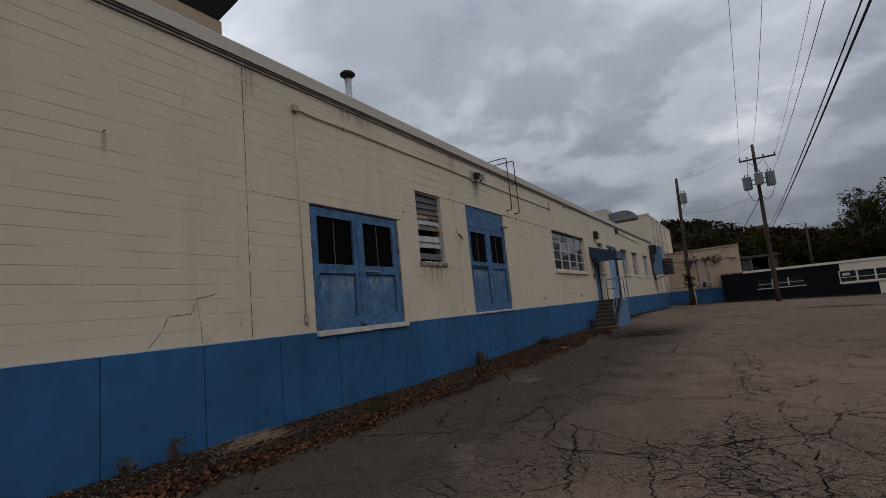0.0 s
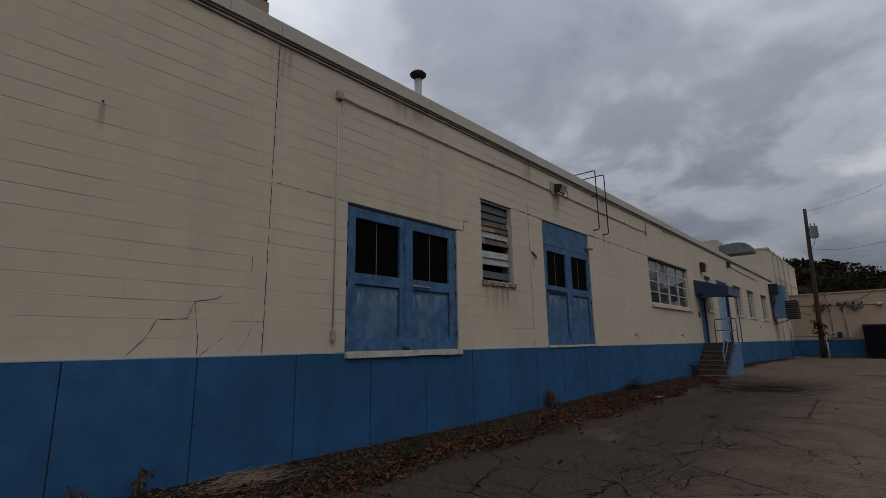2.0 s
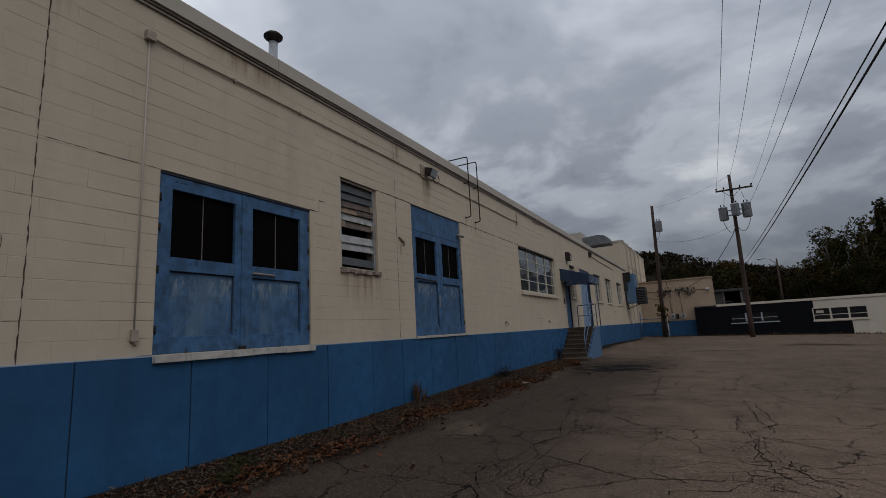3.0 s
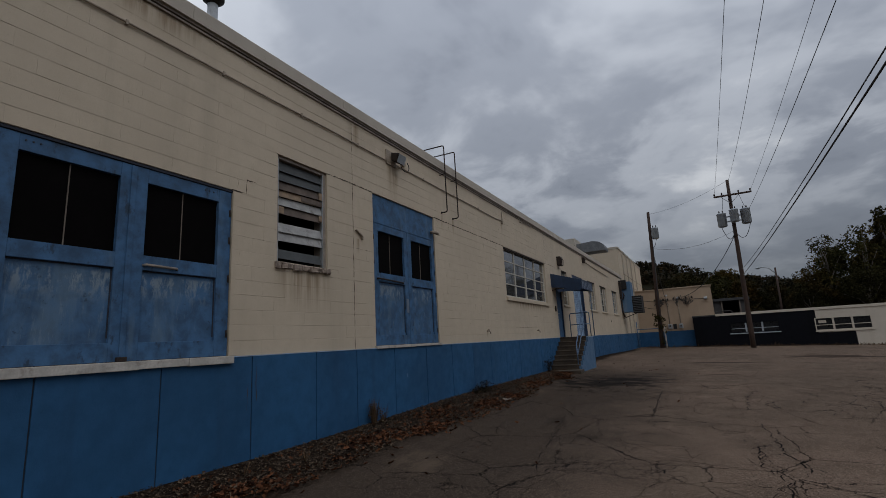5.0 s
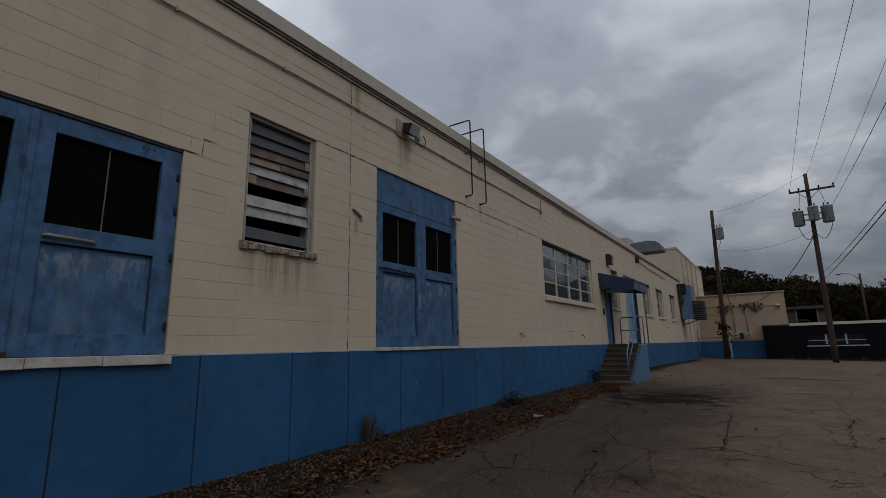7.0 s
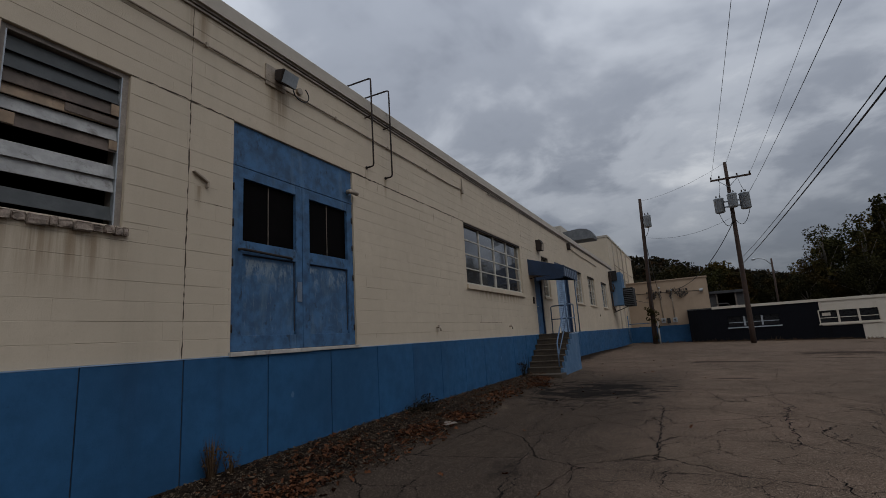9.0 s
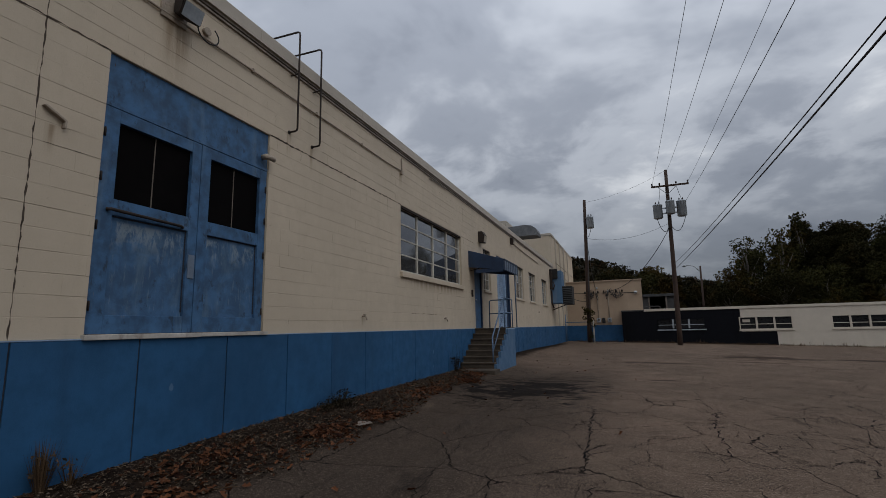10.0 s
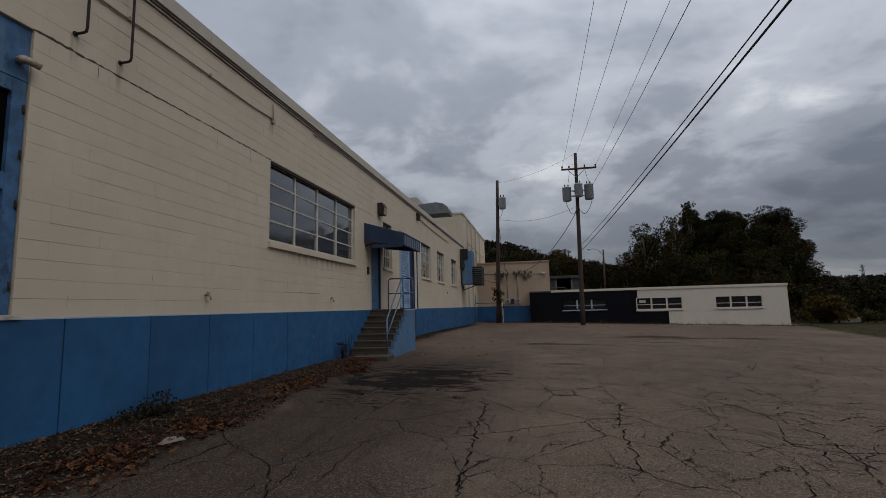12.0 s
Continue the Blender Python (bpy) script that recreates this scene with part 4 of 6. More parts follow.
def build_ladder_rails():
    f = thing("ladder_stringers", (0.16, 14.2, 4.55), "pair of rusty bent pipe ladder rails hooked over the roof edge", "ladder")
    for y, zb, zt in ((13.88, 4.60, 6.38), (14.50, 4.565, 6.41)):
        pts = [(0.0, y, zb), (0.12, y, zb), (0.155, y, zb + 0.01), (0.168, y, zb + 0.05), (0.168, y, zt - 0.06), (0.158, y, zt - 0.015), (0.12, y, zt), (-0.75, y, zt + 0.01), (-0.80, y, zt - 0.03), (-0.80, y, 5.70)]
        part("rail", tube(B(), pts, 0.016, 10), M_RUST, f)
        part("bracket", tube(B(), [(0.0, y, 5.60), (0.09, y, 5.60), (0.168, y, 5.62)], 0.012, 8), M_RUST, f)
        part("flange", tube(B(), [(0.0, y, zb), (0.012, y, zb)], 0.032, 12), M_RUST, f)


build_ladder_rails()


def build_small_fittings():
    bm = prism(B(), [(10.37, 3.50), (10.39, 3.515), (10.58, 3.42), (10.575, 3.34), (10.555, 3.34), (10.56, 3.405)], "x", 0.0, 0.05)
    bmesh.ops.bevel(bm, geom=bm.edges[:], offset=0.003, segments=1, affect="EDGES")
    solid("bracket", bm, M_PIPE, "bent rusty iron bracket stuck in the block wall", "bracket")
    bm = tube(B(), [(0.0, 1.99, 4.0), (0.035, 1.99, 4.0), (0.045, 1.99, 3.985)], 0.008, 8)
    solid("hook", bm, M_RUST, "rusty iron hook with a stain below it", "hook")
    for y, z in ((16.28, 1.60), (20.98, 1.60)):
        t = thing("hose_tap", (0.03, y, z - 0.05), "small painted hose tap low on the cream wall", "tap", "wall taps")
        part("spout", tube(B(), [(0.0, y, z + 0.03), (0.07, y, z + 0.03), (0.10, y, z + 0.0), (0.105, y, z - 0.05)], 0.018, 8), M_PIPE, t)
        part("wheel", lathe(B(), (0.06, y, z + 0.05), [(0.012, 0), (0.035, 0.008), (0.035, 0.018), (0.012, 0.024)], 12), M_PIPE, t)
    for y, z, s in ((24.95, 4.72, 1.0), (30.35, 5.45, 0.75)):
        t = thing("wall_pack_lamp", (0.1, y, z - 0.2 * s), "boxy weathered wall lamp with a dark hood", "wall lamp", "wall lamps")
        part("housing", prism(B(), [(0.0, z - 0.2 * s), (0.20 * s, z - 0.22 * s), (0.24 * s, z + 0.05 * s), (0.16 * s, z + 0.2 * s), (0.0, z + 0.2 * s)], "y", y - 0.17 * s, y + 0.17 * s), M_RUST, t)
        part("lens", prism(B(), [(0.205 * s, z - 0.20 * s), (0.225 * s, z - 0.20 * s), (0.255 * s, z + 0.03 * s), (0.24 * s, z + 0.03 * s)], "y", y - 0.14 * s, y + 0.14 * s), M_PIPE, t)
    t = thing("cable_run", (0.02, 33.0, 5.4), "sagging painted cable run high on the wall", "cable")
    part("cable", tube(B(), [(0.03, 30.6, 5.42), (0.03, 33.0, 5.33), (0.03, 36.0, 5.30), (0.03, 38.0, 5.26)], 0.02, 6), M_PIPE, t)
    t = thing("cable_clip", (0.02, 20.0, 5.55), "short bent cable end clipped under the roof edge", "cable")
    part("cable", tube(B(), [(0.03, 21.2, 5.62), (0.03, 20.1, 5.60), (0.05, 19.92, 5.58), (0.05, 19.88, 5.53)], 0.013, 6), M_DRIP, t)
    part("clip", box(B(), 0.0, 0.045, 20.08, 20.14, 5.57, 5.63, 0.004), M_PIPE, t)
    bm = box(B(), 0.0, 0.05, 23.72, 23.80, 2.42, 2.66, 0.006)
    solid("switch_box", bm, M_RUST, "dark narrow switch box beside the steps", "switch box")
    bm = box(B(), 0.0, 0.03, 37.4, 37.5, 2.15, 2.25, 0.005)
    solid("wall_plate", bm, M_RUST, "small rusty plate on the cream wall", "plate")


build_small_fittings()


# ---- steps, landing and awning ----
def build_steps():
    s = thing("entrance_steps", (0.6, 23.0, 0.0), "worn concrete entrance steps with a blue painted side wall", "steps")
    part("footing_slab", box(B(), 0.05, 1.28, 21.62, 22.26, -0.2, 0.115, 0.012), M_STEP, s)
    rise, tread = (BLUE_TOP - 0.115) / 7, 0.275
    for i in range(7):
        y = 22.25 + tread * i
        z = 0.115 + rise * (i + 1)
        part("step", box(B(), 0.03, 1.10, y + 0.02, 24.0 if i < 6 else 25.30, z - rise - (0 if i else 0.2), z - 0.05), M_STEP, s)
        part("tread", box(B(), 0.03, 1.115, y, y + tread + 0.03 if i < 6 else 25.31, z - 0.05, z, 0.012), M_STEP, s)
    edge = [(22.27, -0.2), (24.98, -0.2)]
    for i in range(6, -1, -1):
        z = 0.115 + rise * (i + 1) - 0.052
        edge += [(24.98, z)] if i == 6 else []
        edge += [(22.27 + tread * i, z), (22.27 + tread * i, z - rise if i else 0.06)]
    part("side_wall", prism(B(), edge[:-1] + [(22.27, 0.06)], "x", 1.101, 1.19), M_SIDE, s, "scuffed blue painted side wall stepped under the treads")
    part("side_cap", box(B(), 1.116, 1.205, 23.92, 24.99, 1.279, 1.31, 0.008), M_LEDGE, s)
    r = thing("handrail", (1.1, 22.3, 0.1), "worn blue and bare steel pipe handrail on the steps", "handrail")
    top, mid = BLUE_TOP + 1.02, BLUE_TOP + 0.52
    part("post", tube(B(), [(1.07, 22.30, 0.28), (1.07, 22.30, 1.05)], 0.021, 10), M_RAIL, r)
    part("sloping_rail", tube(B(), [(1.07, 22.30, 0.30), (1.07, 22.31, 1.02), (1.07, 22.36, 1.10), (1.07, 23.90, 2.30), (1.07, 24.0, top)], 0.022, 10), M_RAIL, r)
    part("sloping_rail", tube(B(), [(1.07, 22.31, 0.62), (1.07, 23.95, mid)], 0.018, 10), M_RAIL, r)
    part("post", tube(B(), [(1.07, 24.0, BLUE_TOP), (1.07, 24.0, top)], 0.021, 10), M_RAIL, r)
    part("top_rail", tube(B(), [(1.07, 24.0, top), (1.07, 25.15, top), (1.04, 25.22, top), (0.28, 25.22, top), (0.22, 25.22, top - 0.05), (0.21, 25.22, BLUE_TOP)], 0.022, 10), M_RAIL, r)
    part("mid_rail", tube(B(), [(1.07, 24.0, mid), (1.07, 25.2, mid), (0.21, 25.22, mid)], 0.018, 10), M_RAIL, r)
    part("post", tube(B(), [(1.07, 25.22, BLUE_TOP), (1.07, 25.22, top)], 0.021, 10), M_RAIL, r)


build_steps()


def build_awning():
    a = thing("awning", (0.6, 24.5, 3.3), "navy metal door awning with a ribbed striped front", "awning")
    y0, y1 = 23.48, 25.60
    out = 1.24
    part("roof_sheet", prism(B(), [(0.0, 3.97), (out, 3.60), (out, 3.63), (0.0, 4.01)], "y", y0, y1), M_AWN, a)
    for y in (y0, y1 - 0.02):
        part("end_panel", prism(B(), [(0.0, 3.42), (out, 3.27), (out, 3.60), (0.0, 3.97)], "y", y, y + 0.02), M_AWN, a)
    n = 15
    w = (y1 - y0) / n
    for i in range(n):
        ya = y0 + w * i
        part("rib", prism(B(), [(out + 0.005, ya + 0.004), (out + 0.03, ya + 0.02), (out + 0.03, ya + w - 0.02), (out + 0.005, ya + w - 0.004)], "z", 3.25 + 0.03 * (i % 2), 3.585), M_AWNP if i % 2 else M_AWN, a, "pale grey rib" if i % 2 else "")
    part("front_flashing", box(B(), out, out + 0.04, y0, y1, 3.585, 3.635, 0.006), M_AWN, a)
    part("fringe", box(B(), 0.25, out - 0.02, y0 - 0.006, y0 - 0.001, 3.20, 3.32), M_AWN, a)
    part("support", tube(B(), [(1.16, y1 - 0.08, BLUE_TOP), (1.16, y1 - 0.08, 3.58)], 0.022, 8), M_RAIL, a)
    part("soffit", box(B(), 0.01, out - 0.01, y0 + 0.03, y1 - 0.03, 3.54, 3.56), M_AWN, a)
    part("brace", tube(B(), [(0.0, y0 + 0.1, 3.3), (1.1, y0 + 0.1, 3.53)], 0.015, 6), M_RUST, a)


build_awning()

bm = prism(B(), [(0.10, 0.35), (0.54, 0.40), (0.58, 0.55), (0.58, 1.22), (0.50, 1.34), (0.10, 1.34)], "y", 27.35, 27.62)
bmesh.ops.bevel(bm, geom=bm.edges[:], offset=0.03, segments=2, affect="EDGES")
ob = solid("dock_bumper", bm, M_BLACK, "black rubber dock bumper bolted to the blue base", "dock bumper")
bm = box(B(), 0.02, 0.10, 27.3, 27.66, 0.3, 1.38, 0.01)
part("mounting_plate", bm, M_RUST, ob)


def build_side_units():
    c = thing("blue_duct_cabinet", (0.5, 43.2, 2.97), "blue sheet-metal duct cabinet hung high on the wall", "cabinet")
    part("body", box(B(), 0.0, 0.82, 43.0, 44.5, 2.95, 5.30, 0.02), M_SIDE, c)
    part("top_gear", box(B(), 0.0, 0.56, 42.86, 42.998, 4.72, 5.42, 0.02), M_HOOD, c, "dark switchgear box across the top")
    part("side_gear", box(B(), 0.02, 0.20, 42.72, 42.855, 3.95, 5.30, 0.02), M_RUST, c, "dark pipework and switchgear")
    part("pipe", tube(B(), [(0.10, 42.85, 3.9), (0.10, 42.85, 2.9), (0.2, 42.9, 2.6)], 0.05, 8), M_RUST, c)
    part("pipe", tube(B(), [(0.24, 42.8, 4.5), (0.34, 42.75, 4.2), (0.2, 42.78, 3.9)], 0.04, 8), M_RUST, c)
    u = thing("louvred_unit", (1.2, 43.6, 2.9), "nearly black louvred condenser unit on a wall bracket", "condenser")
    part("body", box(B(), 0.825, 1.50, 43.06, 44.5, 2.86, 4.15, 0.02), M_HOOD, u)
    for k in range(9):
        part("slat", prism(B(), [(43.058, 2.93 + 0.13 * k), (42.97, 2.91 + 0.13 * k), (43.058, 2.98 + 0.13 * k)], "x", 0.86, 1.47), M_TAR, u)
    part("bracket", tube(B(), [(0.0, 43.5, 2.5), (1.0, 43.5, 2.84)], 0.03, 6), M_RUST, u)


build_side_units()


# ---- things on the roof ----
def build_roof_things():
    p = thing("rooftop_penthouse", (-1.8, 1.0, 5.7), "cream rooftop penthouse under a dark flared hood", "penthouse")
    part("wall", box(B(), -3.4, -0.62, -4.0, 4.05, 5.70, 6.72), M_ANNEX, p)
    bm = B()
    lo = [bm.verts.new(v) for v in ((-3.6, -4.1, 6.722), (-0.60, -4.1, 6.722), (-0.60, 4.00, 6.722), (-3.6, 4.00, 6.722))]
    hi = [bm.verts.new(v) for v in ((-4.2, -4.6, 7.65), (-0.12, -4.6, 7.65), (-0.12, 4.55, 7.65), (-4.2, 4.55, 7.65))]
    for i in range(4):
        bm.faces.new((lo[i], lo[(i + 1) % 4], hi[(i + 1) % 4], hi[i]))
    bm.faces.new(list(reversed(lo)))
    bm.faces.new(hi)
    part("hood", bm, M_HOOD, p, "dark flared metal hood")
    s = thing("vent_stack", (-1.91, 8.64, 5.7), "galvanised vent stack with a dark mushroom cap on the roof", "vent")
    part("pipe", lathe(B(), (-1.91, 8.64, 5.70), [(0.16, 0), (0.16, 0.05), (0.095, 0.12), (0.095, 2.22)], 16), M_GALV, s)
    part("cap", lathe(B(), (-1.91, 8.64, 7.90), [(0.10, 0.0), (0.12, 0.05), (0.20, 0.11), (0.205, 0.14), (0.16, 0.19), (0.05, 0.22)], 18), M_RUST, s, "rusty mushroom cap")
    sheet = surface("dull_duct_sheet", (0.15, 0.155, 0.16), 0.6, 0.25, 3, 40, 0.15, 0.2, (0.08, 0.075, 0.07), 0.5)
    d = thing("roof_duct", (-1.8, 41.0, 5.7), "curved grey sheet-metal duct on the roof", "duct")
    prof = [(-2.9, 7.62), (-1.0, 7.62), (-0.35, 7.62), (-0.32, 7.80), (-0.42, 8.08), (-0.72, 8.30), (-1.2, 8.40), (-2.9, 8.28)]
    part("elbow", prism(B(), prof, "y", 40.6, 42.1), sheet, d)
    part("plenum", box(B(), -3.5, -2.4, 40.2, 42.3, 7.3, 8.75, 0.03), M_TRIM, d)
    part("leg", box(B(), -3.3, -2.7, 40.6, 41.9, 5.70, 7.3), M_GALV, d)


build_roof_things()


M_SHED = surface("grey_shed_siding", (0.055, 0.052, 0.052), 0.8, 0.2, 2, 30)


# ---- taller block, annex and the low building across the lot ----
def build_far_buildings():
    t = thing("tall_block", (-5.0, 52.0, 0.0), "taller cream block of the works with pipes down its side", "building", kind="structure")
    part("wall", box(B(), -12.0, 0.0, 44.62, 60.4, -0.6, 8.25), M_WALL, t)
    part("parapet", box(B(), -12.05, 0.05, 44.58, 60.45, 8.25, 8.42, 0.02), M_TRIM, t)
    part("base", box(B(), 0.001, 0.02, 44.62, 52.3, -0.5, BLUE_TOP), M_BLUE, t)
    for y, w in ((46.6, 0.16), (49.2, 0.10), (52.0, 0.14), (55.0, 0.12)):
        part("pilaster", box(B(), 0.0, 0.10, y, y + w, BLUE_TOP + 0.02, 8.25), M_TRIM, t)
    for y in (46.9, 49.6, 52.4, 55.4, 58.0):
        part("vent_cap", lathe(B(), (-0.25, y, 8.42), [(0.08, 0), (0.08, 0.2), (0.16, 0.22), (0.05, 0.34)], 10), M_RUST, t)
    for z in (5.4, 6.2):
        part("pipe", tube(B(), [(0.16, 45.5, z), (0.16, 58.0, z)], 0.03, 6), M_PIPE, t)
    a = thing("annex", (3.2, 55.0, 0.0), "tan annex with a blue base and tangled service cables", "building", kind="structure")
    part("wall", box(B(), 0.012, 6.40, 52.4, 64.0, BLUE_TOP, 5.12), M_ANNEX, a)
    part("base", box(B(), 0.012, 6.40, 52.38, 64.0, -0.6, BLUE_TOP - 0.002), M_BLUE, a)
    part("coping", box(B(), 0.012, 6.46, 52.32, 64.05, 5.12, 5.22, 0.02), M_ANNEX, a)
    # service heads and conduits
    for x, z, top in ((2.72, 1.70, 4.5), (3.62, 1.70, 4.2)):
        m = thing("meter_conduit", (x, 52.33, z), "grey service conduit down to a round electric meter", "electric meter", "meters on the annex")
        part("conduit", tube(B(), [(x, 52.35, z + 0.2), (x, 52.35, top)], 0.04, 8), M_PIPE, m)
        part("meter_box", box(B(), x - 0.17, x + 0.17, 52.22, 52.378, z - 0.15, z + 0.25, 0.02), M_GALV, m)
        part("glass_dome", tube(B(), [(x, 52.22, z + 0.08), (x, 52.12, z + 0.08)], 0.09, 12), M_GLASS, m)
        part("weatherhead", lathe(B(), (x, 52.33, top), [(0.06, 0), (0.10, 0.06), (0.04, 0.16)], 10), M_GALV, m)
    rng = random.Random(21)
    for cx, cz, w in ((2.25, 3.95, 0.55), (4.05, 4.0, 0.75)):
        c = thing("cable_tangle", (cx, 52.2, cz - 0.4), "tangled black service cables and insulators on the annex wall", "cables", "service cables")
        for k in range(9):
            x0 = cx + rng.uniform(-w, w)
            p = [(x0, 52.39, cz + rng.uniform(0.1, 0.5)), (x0 + rng.uniform(-0.2, 0.2), 52.1, cz - rng.uniform(0.0, 0.5)), (x0 + rng.uniform(-0.5, 0.5), 52.15, cz - rng.uniform(-0.3, 0.4)), (x0 + rng.uniform(-0.3, 0.3), 52.36, cz + rng.uniform(-0.2, 0.5))]
            part("cable", tube(B(), p, 0.022, 5), M_WIRE, c)
        for k in range(4):
            x0 = cx + w * (k / 1.5 - 1)
            part("insulator", lathe(B(), (x0, 52.25, cz + 0.15), [(0.04, 0), (0.09, 0.04), (0.06, 0.10), (0.08, 0.14), (0.03, 0.2)], 8), M_RUST, c)
    c = thing("annex_cable", (3.0, 52.36, 4.1), "thin dark cable stapled across the annex wall", "cable")
    part("cable", tube(B(), [(0.3, 52.385, 4.18), (2.0, 52.385, 4.16), (4.2, 52.385, 4.10), (5.8, 52.385, 4.05)], 0.018, 5), M_WIRE, c)
    bm = box(B(), 2.98, 3.26, 52.25, 52.379, 1.5, 1.95, 0.01)
    solid("black_cabinet", bm, M_BLACK, "small black cabinet on the annex wall", "cabinet")
    bm = prism(B(), [(52.379, 3.95), (52.15, 3.95), (52.10, 4.08), (52.2, 4.18), (52.379, 4.18)], "x", 5.75, 6.02)
    solid("annex_lamp", bm, M_GALV, "small grey lamp high on the annex wall", "wall lamp")
    p = thing("pipe_barrier", (0.9, 51.6, 0.0), "low pipe barrier in front of the annex", "barrier")
    part("rail", tube(B(), [(0.08, 50.0, 1.62), (1.9, 50.6, 1.62)], 0.035, 8), M_RAIL, p)
    part("post", tube(B(), [(0.12, 50.0, -0.2), (0.12, 50.0, 2.3)], 0.04, 8), M_RAIL, p)
    part("post", tube(B(), [(2.35, 50.3, -0.2), (2.35, 50.3, 1.75)], 0.06, 8), M_CEDAR, p)

    w = thing("low_building", (14.0, 53.0, -0.3), "long low white building with one end painted charcoal", "building", kind="structure")
    yf = 51.4
    wins = ((7.35, 10.85, 0.86, 1.72), (13.20, 16.74, 0.72, 1.72), (19.15, 22.60, 0.72, 1.68))

    def face(x0, x1, z0, z1, m, name):
        bm = B()
        xs = sorted({x0, x1, *(v for h in wins for v in h[:2] if x0 < v < x1)})
        for a, b in zip(xs, xs[1:]):
            here = [h for h in wins if h[0] < b and h[1] > a]
            for r in cut((a, b, z0, z1), here):
                box(bm, r[0], r[1], yf, yf + 0.25, r[2], r[3])
        part(name, bm, m, w)

    face(4.62, 13.33, -0.9, 2.40, M_DARK, "charcoal_wall")
    face(13.33, 15.64, -0.9, 0.58, M_DARK, "charcoal_wall")
    face(13.33, 15.64, 0.58, 2.40, M_WHITE, "white_wall")
    face(15.64, 24.4, -1.0, 2.40, M_WHITE, "white_wall")
    part("end_wall", box(B(), 24.15, 24.4, yf + 0.25, 61.0, -1.0, 2.40), M_WHITE, w)
    part("end_wall", box(B(), 4.62, 4.85, yf + 0.25, 52.30, -0.9, 2.40), M_DARK, w)
    part("rear_wall", box(B(), 6.5, 24.15, 60.8, 61.0, -1.0, 2.40), M_DARK, w)
    part("roof", box(B(), 4.6, 24.42, yf + 0.02, 61.0, 2.402, 2.50), M_TAR, w)
    part("fascia", box(B(), 6.40, 24.45, yf - 0.06, yf + 0.018, 2.36, 2.56, 0.01), M_WHITE, w)
    # this floor too has indoor shade as its colour
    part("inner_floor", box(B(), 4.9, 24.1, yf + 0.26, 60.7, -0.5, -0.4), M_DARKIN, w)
    for x0, x1, z0, z1 in wins:
        m_bar = M_WHITE if x0 > 12 else M_TANK
        win = part("window", box(B(), x0, x1, yf + 0.10, yf + 0.11, z0, z1), M_FARGLASS, w)
        fb = B()
        for r in ((x0, x0 + 0.07, z0, z1), (x1 - 0.07, x1, z0, z1), (x0 + 0.07, x1 - 0.07, z0, z0 + 0.08), (x0 + 0.07, x1 - 0.07, z1 - 0.05, z1)):
            box(fb, r[0], r[1], yf - 0.02, yf + 0.098, r[2], r[3])
        part("frame", fb, m_bar if x0 > 12 else M_DARK, win)
        third = (x1 - x0) / 3
        for k in (1, 2):
            part("mullion", box(B(), x0 + third * k - 0.06, x0 + third * k + 0.06, yf, yf + 0.098, z0 + 0.08, z1 - 0.05), m_bar, win)
        part("glazing_bar", box(B(), x0 + 0.07, x1 - 0.07, yf + 0.04, yf + 0.098, (z0 + z1) / 2 - 0.10, (z0 + z1) / 2 - 0.05), m_bar, win)
        part("sill", box(B(), x0 - 0.05, x1 + 0.05, yf - 0.07, yf + 0.098, z0 - 0.09, z0 - 0.002, 0.01), m_bar, win)
    part("notice", box(B(), 13.45, 13.95, yf + 0.092, yf + 0.098, 1.30, 1.52), M_WHITE, w)
    s = thing("grey_shed", (8.5, 68.0, 0.0), "grey flat-roofed shed with an open dark front", "shed")
    for x0, x1 in ((6.6, 7.4), (9.3, 10.0)):
        part("wall", box(B(), x0, x1, 66.0, 71.0, -0.8, 4.3), M_SHED, s)
    # charcoal back wall stands in for the shade inside the open front
    part("wall", box(B(), 7.4, 9.3, 70.7, 71.0, -0.8, 4.3), M_DARK, s)
    part("wall", box(B(), 7.4, 9.3, 66.0, 66.3, -0.8, 2.9), M_SHED, s)
    part("roof", box(B(), 6.4, 10.2, 65.7, 71.2, 4.3, 4.58, 0.03), M_TAR, s)
    for x in (7.42, 9.16):
        part("post", box(B(), x, x + 0.14, 65.85, 65.99, 2.9, 4.298), M_CONC, s)
    q = thing("roof_pipe", (6.9, 51.9, 2.5), "bent dark pipe on the low roof", "pipe")
    part("pipe", tube(B(), [(6.5, 51.9, 2.5), (6.5, 51.9, 2.72), (6.6, 51.9, 2.78), (7.6, 51.9, 2.78), (7.7, 51.9, 2.7), (7.7, 51.9, 2.5)], 0.04, 8), M_SHED, q)


build_far_buildings()


# ---- poles and wires ----
def sag_line(a, b, sag, n=16):
    a, b = Vector(a), Vector(b)
    return [a.lerp(b, i / n) - Vector((0, 0, sag * 4 * (i / n) * (1 - i / n))) for i in range(n + 1)]


def transformer(parent, x, y, z, h, r):
    c = part("transformer", lathe(B(), (x, y, z - h / 2), [(r * 0.8, 0), (r, 0.05), (r, h - 0.12), (r * 1.06, h - 0.10), (r * 1.06, h - 0.06), (r * 0.75, h)], 18), M_TANK, parent, "grey transformer can")
    for dx in (-0.12, 0.12):
        part("bushing", lathe(B(), (x + dx, y, z + h / 2 - 0.02), [(0.035, 0), (0.06, 0.05), (0.03, 0.09), (0.055, 0.13), (0.02, 0.24)], 8), M_RUST, c)
    part("lug", box(B(), x - 0.05, x + 0.05, y + r - 0.02, y + r + 0.12, z - 0.2, z + 0.25), M_GALV, c)


